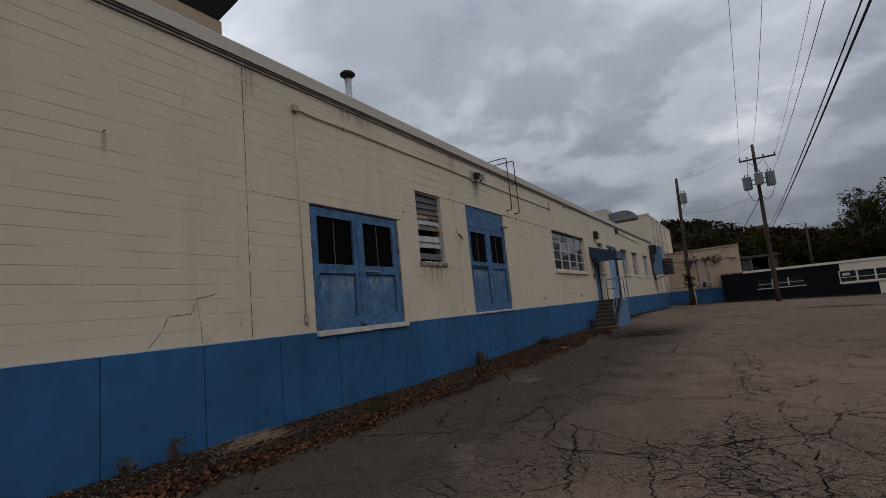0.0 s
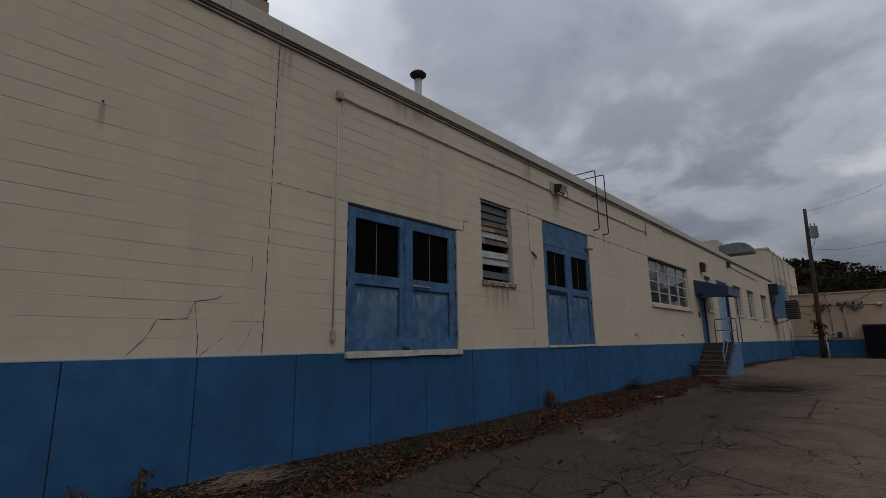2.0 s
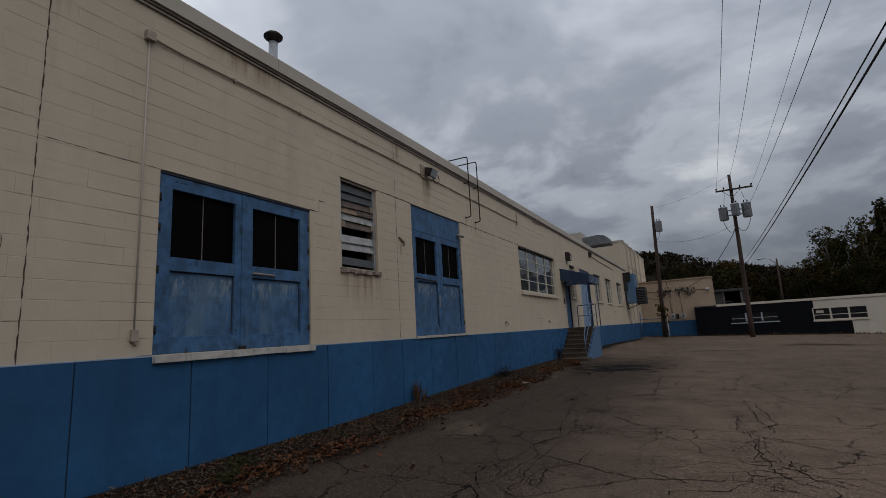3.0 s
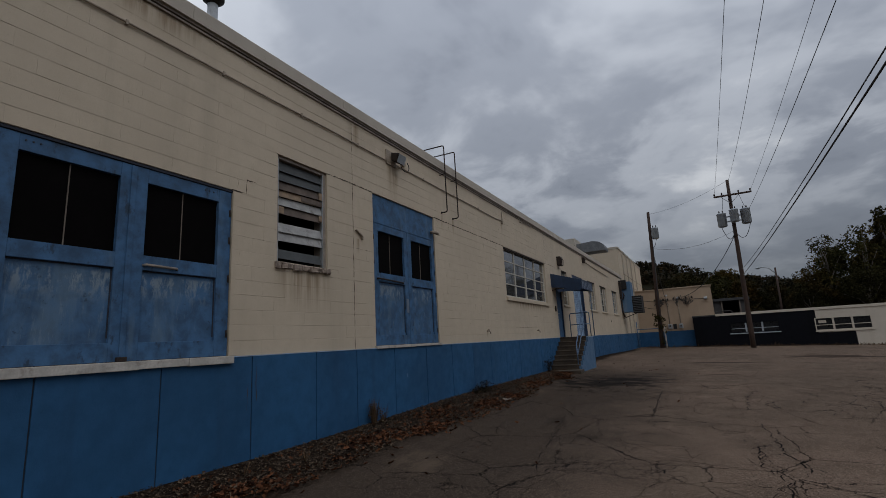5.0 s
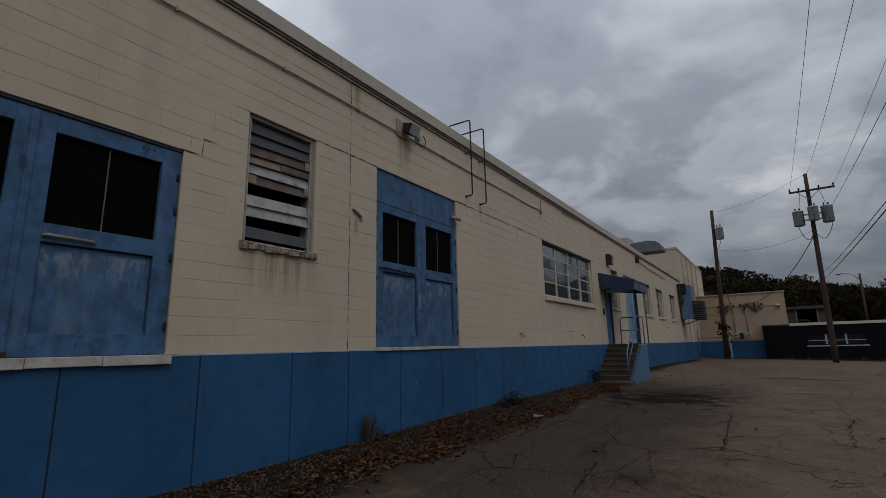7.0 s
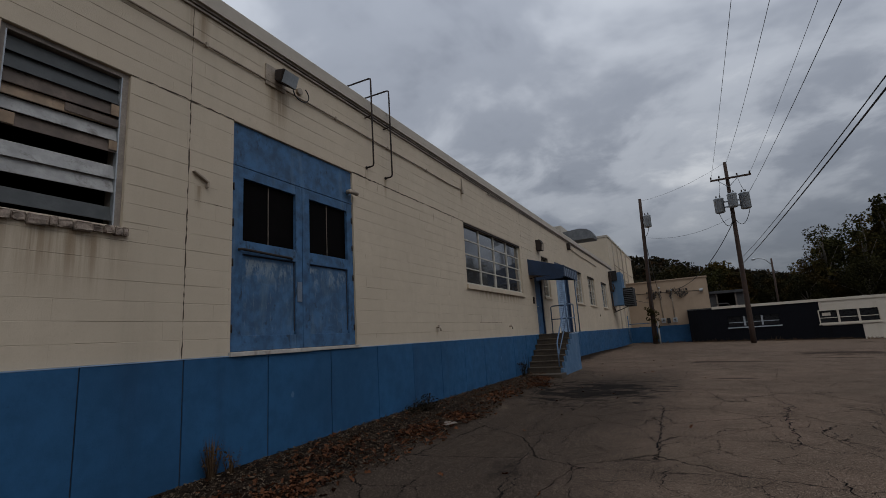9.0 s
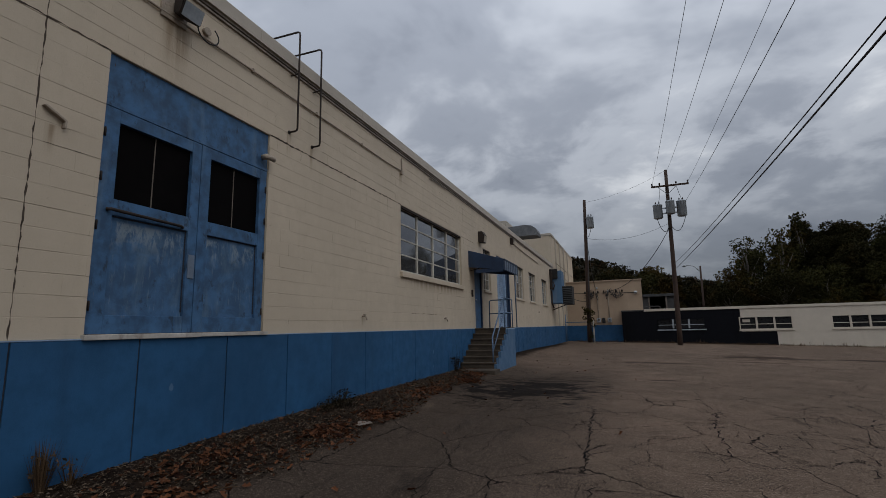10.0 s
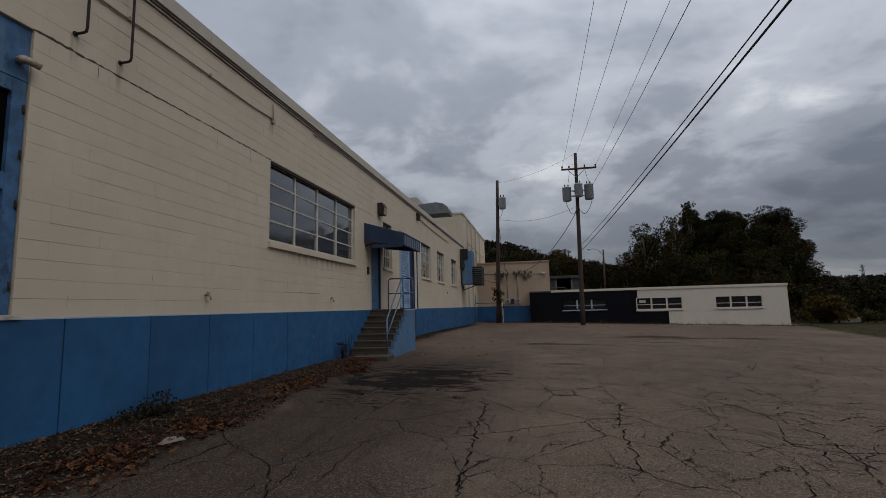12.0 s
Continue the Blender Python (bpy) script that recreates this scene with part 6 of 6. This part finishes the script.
DRYL = "dry brown weed stalks against the blue wall"
weed(0.14, 10.62, 0.46, 0.12, 120, M_DRY, DRYL, 70, 1)
weed(0.16, 10.85, 0.30, 0.14, 34, M_DRY, DRYL, 20, 2)
weed(0.30, 14.95, 0.22, 0.34, 90, M_DARKWEED, "low dark bushy weed against the blue wall", 260, 3)
weed(0.22, 14.72, 0.15, 0.26, 40, M_DARKWEED, "low dark bushy weed against the blue wall", 260, 4)
weed(0.18, 21.35, 0.55, 0.18, 46, M_DARKWEED, "dark grassy weeds beside the steps", 160, 5)
weed(0.20, 21.75, 0.85, 0.16, 20, M_DARKWEED, "dark grassy weeds beside the steps", 0, 6)
weed(0.12, 2.15, 0.24, 0.12, 24, M_DRY, DRYL, 90, 7)
weed(0.14, 2.65, 0.28, 0.14, 26, M_DRY, DRYL, 110, 8)
weed(0.85, 5.55, 0.10, 0.22, 26, M_WEED, "low green weed in the leaf litter", 240, 9)
weed(0.60, 6.0, 0.09, 0.20, 22, M_WEED, "low green weed in the leaf litter", 180, 10)
for i, (x, y) in enumerate(((0.5, 7.6), (0.7, 9.2), (0.9, 11.6), (0.6, 12.4), (0.4, 17.2), (0.5, 18.6), (0.8, 16.4), (0.7, 8.4), (0.3, 5.0))):
    weed(x, y, 0.16, 0.16, 16, M_DRY, "wisp of dry grass in the verge", 0, 20 + i)


def build_verge_oddments():
    rng = random.Random(31)
    bm = B()
    for i in range(420):
        y = 3.55 + rng.gauss(0, 0.30)
        x = max(0.05, 0.42 + rng.gauss(0, 0.15))
        a = rng.gauss(1.2, 0.5)
        l = rng.uniform(0.06, 0.20)
        z = ground_z(x, y) + 0.01 + 0.05 * math.exp(-((y - 3.55) / 0.3) ** 2) * rng.random()
        d = Vector((math.cos(a), math.sin(a), rng.uniform(-0.1, 0.25))) * l
        p = Vector((x, y, z))
        s = Vector((-d.y, d.x, 0)).normalized() * 0.004
        vs = [bm.verts.new(q) for q in (p - s, p + s, p + d + s * 0.5, p + d - s * 0.5)]
        bm.faces.new(vs)
    straw = litter_mat("straw", (0.22, 0.15, 0.10), (0.42, 0.32, 0.23))
    solid("straw_heap", bm, straw, "flattened heap of pale straw at the foot of the wall", "straw", kind="stuff")
    bm = B()
    n = 14
    ring = []
    for k in range(n):
        a = 2 * math.pi * k / n
        r = 1 + 0.25 * math.sin(3 * a) + rng.uniform(-0.1, 0.1)
        ring.append((1.25 + 0.10 * r * math.cos(a), 14.17 + 0.13 * r * math.sin(a)))
    z = ground_z(1.25, 14.17) + 0.016
    lo = [bm.verts.new((x, y, z)) for x, y in ring]
    hi = [bm.verts.new((1.25 + (x - 1.25) * 0.93, 14.17 + (y - 14.17) * 0.93, z + 0.016 + rng.uniform(-0.004, 0.006))) for x, y in ring]
    for k in range(n):
        bm.faces.new((lo[k], lo[(k + 1) % n], hi[(k + 1) % n], hi[k]))
    bm.faces.new(hi)
    bm.faces.new(list(reversed(lo)))
    solid("flat_stone", bm, M_CONC, "pale flat broken slab lying in the leaves", "slab")
    for y, z, s in ((11.95, 0.76, 0.04), (20.0, 0.36, 0.03), (20.02, 0.74, 0.045)):
        bm = B()
        vs = [bm.verts.new((0.0262, y + s * math.cos(a) * rng.uniform(0.5, 1.0), z + 1.5 * s * math.sin(a) * rng.uniform(0.5, 1.0))) for a in (2 * math.pi * k / 9 for k in range(9))]
        bm.faces.new(vs)
        solid("paint_chip", bm, M_SIDE, "pale chip in the blue paint", "chip", "paint chips", "structure")
    bm = B()
    for i in range(2400):
        y = rng.uniform(-1.0, 22.5)
        x = rng.uniform(0.06, verge_edge(y))
        a, l = rng.uniform(0, 6.28), rng.uniform(0.04, 0.16)
        p = Vector((x, y, ground_z(x, y) + rng.uniform(0.006, 0.035)))
        d = Vector((math.cos(a) * l, math.sin(a) * l, rng.uniform(-0.01, 0.03)))
        if x + d.x < 0.04:
            continue
        w = Vector((-d.y, d.x, 0)).normalized() * rng.uniform(0.0015, 0.004)
        bm.faces.new([bm.verts.new(q) for q in (p - w, p + w, p + d + w * 0.5, p + d - w * 0.5)])
    solid("dead_stalks", bm, litter_mat("dead_stalks", (0.035, 0.022, 0.014), (0.26, 0.19, 0.13)), "dry dead stalks strewn over the verge", "stalks", kind="stuff")
    # sticks
    for k in range(26):
        y = rng.uniform(1, 22)
        x = rng.uniform(0.2, verge_edge(y))
        a = rng.uniform(0, 6.28)
        l = rng.uniform(0.1, 0.28)
        z = ground_z(x, y) + 0.018
        pts = [(x, y, z), (x + 0.5 * l * math.cos(a) + 0.01, y + 0.5 * l * math.sin(a), z + 0.012), (max(0.04, x + l * math.cos(a)), y + l * math.sin(a), z + 0.004)]
        solid("twig", tube(B(), pts, 0.005, 5, True, 0.002), M_DRY, "dry twig lying in the leaf litter", "twig", "twigs in the verge")


build_verge_oddments()


def build_lot_edge():
    """Dry tufts where the asphalt meets the far walls and the grass."""
    rng = random.Random(41)
    bm = B()
    for i in range(800):
        x = rng.uniform(0.6, 26)
        y = (51.2 if x > 4.6 else 52.2) - abs(rng.gauss(0, 0.35))
        blades(bm, x, y, 5, rng.uniform(0.06, 0.22) * (1.8 if rng.random() < 0.12 else 1.0), 0.16, rng, 0.010)
    solid("dry_weeds", bm, M_DRY, "dry brown weeds along the foot of the far walls", "weeds", kind="stuff")
    bm = B()
    for i in range(260):
        x = rng.uniform(20, 30)
        y = (x - 12.4) / 0.263 - rng.uniform(-2.0, 12)
        if 34 < y < 60:
            blades(bm, x, y, 4, rng.uniform(0.04, 0.11), 0.16, rng, 0.010)
    solid("rough_grass", bm, M_WEED, "dry grass tufts at the edge of the asphalt", "grass", kind="stuff")
    bm = box(B(), 31.2, 33.4, 58.8, 59.4, -0.95, -0.50, 0.05)
    solid("concrete_block", bm, M_CONC, "pale concrete barrier lying in the bushes", "barrier")
    rng2 = np.random.default_rng(3)
    c = np.array([(1.95 + rng2.uniform(-0.35, 0.45), 50.25 + rng2.uniform(-0.2, 0.2), rng2.uniform(0.4, 3.4)) for k in range(16)])
    v, f = leaf_cloud(c, np.full(16, 0.22), 700, 0.07, rng2)
    tagged(cloud_object("vine", v, f, M_LEAF2), "ivy growing up the foot of the wooden pole", "vine")


build_lot_edge()


# ---- the longest cracks in the asphalt ----
M_GAP = surface("open_asphalt_crack", (0.006, 0.005, 0.005), 0.95, 0.3, 20, 80, spec=0.05)


def asphalt_crack(width, line):
    """A wandering open crack with ragged sides and short side branches."""
    rng = random.Random(int(line[0][0] * 100) + int(line[0][1] * 10))
    bm = B()

    def run(pts, w):
        path = []
        for (a, b), (c, d) in zip(pts, pts[1:]):
            n = max(2, int(math.hypot(c - a, d - b) / 0.07))
            for i in range(n):
                t = i / n
                j = 0.016 + w * 0.35
                path.append(Vector((a + (c - a) * t + rng.gauss(0, j), b + (d - b) * t + rng.gauss(0, j), 0)))
        path.append(Vector((*pts[-1], 0)))
        prev = None
        for i, p in enumerate(path):
            d = (path[min(i + 1, len(path) - 1)] - path[max(i - 1, 0)]).normalized()
            s = Vector((-d.y, d.x, 0)) * w * 0.5 * rng.uniform(0.15, 1.25) * min(1.0, (i + 0.3) / 3, (len(path) - i - 0.5) / 3)
            vs = [bm.verts.new((q.x, q.y, ground_z(q.x, q.y) + 0.006)) for q in (p + s, p - s)]
            if prev:
                bm.faces.new((prev[0], prev[1], vs[1], vs[0]))
            prev = vs
        return path

    path = run(line, width * 0.85)
    for k in range(len(path) // 14):
        p = rng.choice(path)
        a = rng.uniform(0, 6.28)
        l = rng.uniform(0.10, 0.34)
        q = p + Vector((math.cos(a), math.sin(a), 0)) * l
        run([(p.x, p.y), ((p.x + q.x) / 2 + rng.uniform(-0.08, 0.08), (p.y + q.y) / 2), (q.x, q.y)], width * 0.35)
    solid("asphalt_crack", bm, M_GAP, "long ragged open crack in the asphalt", "crack", "cracks in the asphalt", "structure")


asphalt_crack(0.03, [(4.28, 17.28), (4.34, 16.12), (4.34, 15.39), (4.37, 14.81), (4.39, 14.26), (4.39, 13.87), (4.44, 13.44)])
asphalt_crack(0.024, [(6.35, 17.62), (6.16, 16.78), (6.04, 15.89), (6.01, 15.23), (6.0, 14.78), (5.96, 14.51), (5.96, 14.27), (5.84, 14.08), (5.82, 13.87)])
asphalt_crack(0.02, [(6.43, 15.58), (6.38, 15.22), (6.44, 14.96), (6.41, 14.79)])
asphalt_crack(0.018, [(7.51, 17.38), (7.34, 16.51), (7.07, 15.84)])
asphalt_crack(0.022, [(7.63, 17.92), (7.91, 17.48), (8.04, 16.91), (8.13, 16.35), (8.24, 15.97), (8.16, 15.5), (8.06, 14.96), (8.04, 14.56)])
asphalt_crack(0.018, [(7.61, 15.94), (7.7, 15.53), (7.96, 16.25), (8.05, 16.57)])
asphalt_crack(0.014, [(4.39, 15.15), (4.74, 15.02), (5.11, 14.95), (5.34, 14.99), (5.84, 14.96)])
asphalt_crack(0.014, [(3.31, 15.52), (3.63, 15.69), (4.03, 15.5), (4.33, 15.22)])
asphalt_crack(0.016, [(5.96, 14.27), (6.07, 14.11), (6.19, 13.99), (6.38, 13.91), (6.61, 13.86)])
asphalt_crack(0.012, [(3.82, 16.25), (4.3, 16.19), (4.9, 16.2), (5.48, 16.21), (6.01, 16.01), (6.46, 15.93), (7.03, 15.84)])
asphalt_crack(0.016, [(3.09, 16.27), (3.34, 16.96), (3.75, 17.16), (3.96, 16.91)])
asphalt_crack(0.016, [(6.3, 20.97), (6.2, 18.39), (6.26, 17.62), (6.33, 17.53)])
asphalt_crack(0.016, [(7.26, 15.73), (7.38, 15.32), (7.47, 14.93), (7.32, 14.42), (7.11, 13.77)])
asphalt_crack(0.016, [(4.97, 16.89), (5.16, 16.19)])
asphalt_crack(0.012, [(4.43, 19.66), (4.46, 18.32), (4.63, 17.39)])
asphalt_crack(0.024, [(6.44, 7.49), (6.36, 6.68), (6.41, 6.05), (6.5, 5.64), (6.52, 5.26), (6.56, 5.05), (6.51, 4.85), (6.55, 4.56), (6.5, 4.26), (6.54, 4.09), (6.58, 3.88)])
asphalt_crack(0.018, [(5.83, 11.12), (5.96, 9.0), (6.05, 7.89), (6.18, 7.56), (6.44, 7.49)])
asphalt_crack(0.014, [(6.65, 5.45), (6.88, 5.7), (7.13, 5.9)])
asphalt_crack(0.014, [(6.54, 4.6), (6.7, 4.5), (6.88, 4.31)])
asphalt_crack(0.02, [(5.95, 6.64), (5.83, 6.11), (5.88, 5.3), (5.93, 4.82)])
asphalt_crack(0.022, [(3.39, 7.49), (3.24, 6.8), (3.88, 5.61), (3.99, 4.78), (4.29, 4.5), (4.64, 4.53), (4.93, 4.48), (5.21, 4.44), (5.5, 4.41)])
asphalt_crack(0.016, [(4.47, 5.29), (4.56, 4.72), (4.66, 4.5)])
asphalt_crack(0.016, [(5.07, 5.27), (5.15, 4.84), (5.45, 4.71), (5.62, 4.4)])
asphalt_crack(0.014, [(1.52, 5.21), (1.93, 5.51), (2.79, 5.52), (3.39, 5.25), (3.99, 4.78)])
asphalt_crack(0.014, [(3.04, 3.24), (3.33, 3.62), (3.7, 3.79), (3.86, 4.12), (4.12, 4.42)])
asphalt_crack(0.016, [(3.49, 12.85), (3.92, 11.06)])
asphalt_crack(0.016, [(3.12, 12.15), (3.33, 10.31), (3.36, 10.0), (3.57, 8.94)])


def crack_web(x, y, rx, ry, cell, width, keep, seed, turn=0.0):
    """A net of fine cracks between uneven plates of asphalt, thinning out towards the rim of an oval."""
    rng = random.Random(seed)
    bm = B()
    n, m = int(rx / cell) + 2, int(ry / (cell * 1.3)) + 2
    ct, st = math.cos(radians(turn)), math.sin(radians(turn))
    node = {}

    def at(i, j):
        if (i, j) not in node:
            shift = 0.3 if (i + j) % 2 else -0.3
            node[(i, j)] = ((i + rng.uniform(-0.33, 0.33)) * cell, (j * 1.3 + shift + rng.uniform(-0.36, 0.36)) * cell)
        return node[(i, j)]

    for j in range(-m, m + 1):
        for i in range(-n, n + 1):
            # a honeycomb: every node has a neighbour on each side and one above or below
            for p, q in ((i + 1, j), (i, j + 1)) if (i + j) % 2 else ((i + 1, j),):
                (a, b), (c, e) = at(i, j), at(p, q)
                r = math.hypot((a + c) / 2 / rx, (b + e) / 2 / ry)
                chance = min(1.0, keep * 1.25) * (1.0 - smooth(0.45, 1.0, r + rng.uniform(-0.15, 0.15)))
                if rng.random() > chance:
                    continue
                w = width * rng.choice((0.3, 0.4, 0.55, 0.8, 1.1)) * (1.15 - 0.5 * min(r, 1.0))
                steps = max(2, min(10, int(math.hypot(c - a, e - b) / 0.05)))
                prev = None
                for k in range(steps + 1):
                    t = k / steps
                    g = 0.0 if k in (0, steps) else 0.07 * cell
                    u, v = a + (c - a) * t + rng.gauss(0, g), b + (e - b) * t + rng.gauss(0, g)
                    h = w * 0.5 * rng.uniform(0.4, 1.2)
                    l = math.hypot(c - a, e - b) + 1e-6
                    nu, nv = -(e - b) / l * h, (c - a) / l * h
                    vs = []
                    for uu, vv in ((u + nu, v + nv), (u - nu, v - nv)):
                        px, py = x + uu * ct - vv * st, y + uu * st + vv * ct
                        vs.append(bm.verts.new((px, py, ground_z(px, py) + 0.005)))
                    if prev:
                        bm.faces.new((prev[0], prev[1], vs[1], vs[0]))
                    prev = vs
    solid("alligator_cracking", bm, M_GAP, "net of fine dark cracks through worn asphalt", "crack", "cracks in the asphalt", "structure")


crack_web(5.88, 5.2, 0.42, 1.9, 0.085, 0.0175, 1.045, 300, -4)
crack_web(6.08, 4, 0.55, 0.75, 0.07, 0.01625, 0.99, 301, 0)
crack_web(5.5, 4.1, 0.6, 0.55, 0.11, 0.0125, 0.66, 302, 0)
crack_web(4.22, 4, 0.55, 1, 0.1, 0.01375, 0.825, 303, -12)
crack_web(4.9, 4.5, 1, 0.7, 0.22, 0.0125, 0.605, 304, 0)
crack_web(3.4, 4.9, 0.9, 0.8, 0.22, 0.0125, 0.495, 305, 0)
crack_web(3.5, 6.9, 0.8, 0.9, 0.2, 0.01375, 0.605, 306, 0)
crack_web(6.1, 7.9, 0.65, 0.75, 0.16, 0.01625, 0.66, 307, 0)
crack_web(5, 7.7, 1.4, 1.1, 0.26, 0.01125, 0.495, 308, 0)
crack_web(7.2, 7.4, 0.7, 0.9, 0.22, 0.0125, 0.55, 309, 0)
crack_web(5.95, 10.6, 0.5, 1.3, 0.22, 0.01375, 0.55, 310, 0)
crack_web(5, 10.2, 0.9, 0.9, 0.3, 0.01125, 0.44, 311, 0)
crack_web(6.15, 17.2, 0.38, 1.9, 0.16, 0.0175, 0.66, 312, -6)
crack_web(5, 19.7, 0.55, 1, 0.22, 0.02, 0.66, 313, 0)
crack_web(7.9, 17.6, 0.9, 1.1, 0.26, 0.0225, 0.715, 314, 0)
crack_web(8.9, 16.8, 1, 0.9, 0.2, 0.0275, 0.825, 315, 0)
crack_web(8.2, 15.2, 1.1, 0.8, 0.22, 0.01875, 0.66, 316, 10)
crack_web(9.9, 15.2, 1.2, 1, 0.24, 0.02125, 0.715, 317, 0)
crack_web(10.3, 18.2, 1.6, 1.8, 0.34, 0.0225, 0.605, 318, 0)
crack_web(12.4, 16.6, 2, 2.2, 0.34, 0.0225, 0.605, 319, 0)
crack_web(7.3, 21.6, 0.8, 2.2, 0.32, 0.02, 0.55, 320, 0)
crack_web(6.2, 20.6, 0.35, 1.6, 0.24, 0.01625, 0.55, 321, 0)
crack_web(9.2, 23.5, 1.6, 2.4, 0.5, 0.0225, 0.495, 322, 0)
crack_web(13, 23, 2.4, 3, 0.5, 0.025, 0.495, 323, 0)
crack_web(5.6, 14.8, 3, 2.6, 0.62, 0.00875, 0.462, 324, 0)
crack_web(5, 9.8, 2.4, 3.6, 0.66, 0.00875, 0.462, 325, 0)
crack_web(5.6, 4.6, 3.2, 3, 0.5, 0.01, 0.495, 326, 0)
crack_web(9.5, 20, 5, 6, 1.1, 0.01375, 0.495, 327, 0)
crack_web(11, 32, 8, 9, 1.8, 0.02, 0.44, 328, 0)
asphalt_crack(0.012, [(2.75, 13.1), (2.59, 14.29), (2.43, 15.47), (2.58, 16.54)])
asphalt_crack(0.014, [(3.25, 13.33), (3.2, 14.03), (3.23, 15.31)])
asphalt_crack(0.013, [(3.37, 10.16), (3.21, 10.89), (2.98, 12.55), (2.65, 16.3)])
asphalt_crack(0.012, [(3.28, 10.43), (3.46, 10.84), (4.17, 11.0), (4.54, 10.86), (5.19, 10.59)])
asphalt_crack(0.016, [(4.51, 11.9), (4.53, 12.56), (4.75, 13.1)])
asphalt_crack(0.02, [(6.17, 9.71), (6.24, 10.09), (6.16, 10.47), (6.07, 10.93), (6.09, 11.51), (5.98, 13.04)])
asphalt_crack(0.018, [(5.85, 9.62), (5.82, 10.16), (5.87, 10.88), (6.0, 11.24)])
asphalt_crack(0.018, [(2.86, 6.86), (3.19, 6.76), (3.51, 6.78), (3.41, 7.56), (3.46, 8.5)])
asphalt_crack(0.018, [(3.98, 6.58), (3.91, 7.25), (4.14, 7.57), (4.15, 8.1)])
asphalt_crack(0.022, [(6.18, 8.81), (6.21, 8.21), (6.33, 7.76), (6.62, 7.55)])
asphalt_crack(0.016, [(4.99, 6.73), (5.21, 6.97), (5.62, 7.13), (5.82, 7.55), (6.16, 7.78), (6.88, 8.0)])
asphalt_crack(0.01, [(3.9, 8.01), (4.82, 8.47), (5.72, 8.64), (5.93, 9.3)])
asphalt_crack(0.014, [(2.94, 4.5), (3.36, 4.73), (3.79, 4.6), (3.98, 4.82), (3.9, 5.54), (3.81, 6.18), (3.67, 7.88)])


# ---- blocks of the long wall ----
def build_blocks():
    L = 0.4064

    def piece(y0, y1, z0, z1, x=0.0, back=-0.004, gz=0.0006, cz=0.003):
        a, b, c, d = y0, y1, z0 + gz, z1 - gz
        g, h = c + cz, d - cz
        v = [(back, a, c), (back, b, c), (back, b, d), (back, a, d), (x, a, g), (x, b, g), (x, b, h), (x, a, h)]
        q = [(4, 5, 6, 7), (0, 1, 5, 4), (1, 2, 6, 5), (2, 3, 7, 6), (3, 0, 4, 7)]
        return v, q

    rng = random.Random(17)
    rects = []
    course = 0
    z = BLUE_TOP
    while z < EAVE - 0.02:
        z1 = min(z + COURSE, EAVE - 0.005)
        y = Y0 + (0 if course % 2 else -L / 2)
        while y < Y1:
            a, b = max(y, Y0), min(y + L, Y1)
            for r in cut((a, b, z, z1), HOLES.values()):
                rects.append(r)
            y += L
        z += COURSE
        course += 1
    near = sorted(rects, key=lambda r: abs((r[0] + r[1]) / 2 - 5.4) + 0.6 * abs((r[2] + r[3]) / 2 - 2.6))[:300]
    chosen = set(near)
    shared = {}
    for r in near:
        w, h, kind = round(r[1] - r[0], 3), round(r[3] - r[2], 3), rng.choice((0, 0, 1, 1, 2, 3))
        if (w, h, kind) not in shared:
            gz, cz, back = ((0.0, 0.0035, -0.0012), (0.0003, 0.004, -0.002), (0.0008, 0.003, -0.004), (0.0014, 0.002, -0.005))[kind]
            v, q = piece(-w / 2, w / 2, -h / 2, h / 2, 0.0, back, gz, cz)
            me = bpy.data.meshes.new("block")
            me.from_pydata(v, [], q)
            me.materials.append(M_WALL)
            shared[(w, h, kind)] = me
        ob = new("block", shared[(w, h, kind)])
        ob.location = (rng.uniform(-0.0008, 0.0008), (r[0] + r[1]) / 2, (r[2] + r[3]) / 2)
        ob.parent = wall
    verts, faces = [], []
    for r in rects:
        if r in chosen:
            continue
        v, q = piece(*r, rng.uniform(-0.0008, 0.0008), rng.choice((-0.0012, -0.002, -0.003, -0.005)), rng.choice((0.0, 0.0, 0.0003, 0.0008, 0.0014)), rng.choice((0.002, 0.003, 0.004)))
        k = len(verts)
        verts += v
        faces += [tuple(i + k for i in f) for f in q]
    me = bpy.data.meshes.new("blockwork")
    me.from_pydata(verts, [], faces)
    me.materials.append(M_WALL)
    ob = new("blockwork", me)
    ob.parent = wall
    tagged(ob, kind="stuff")


build_blocks()
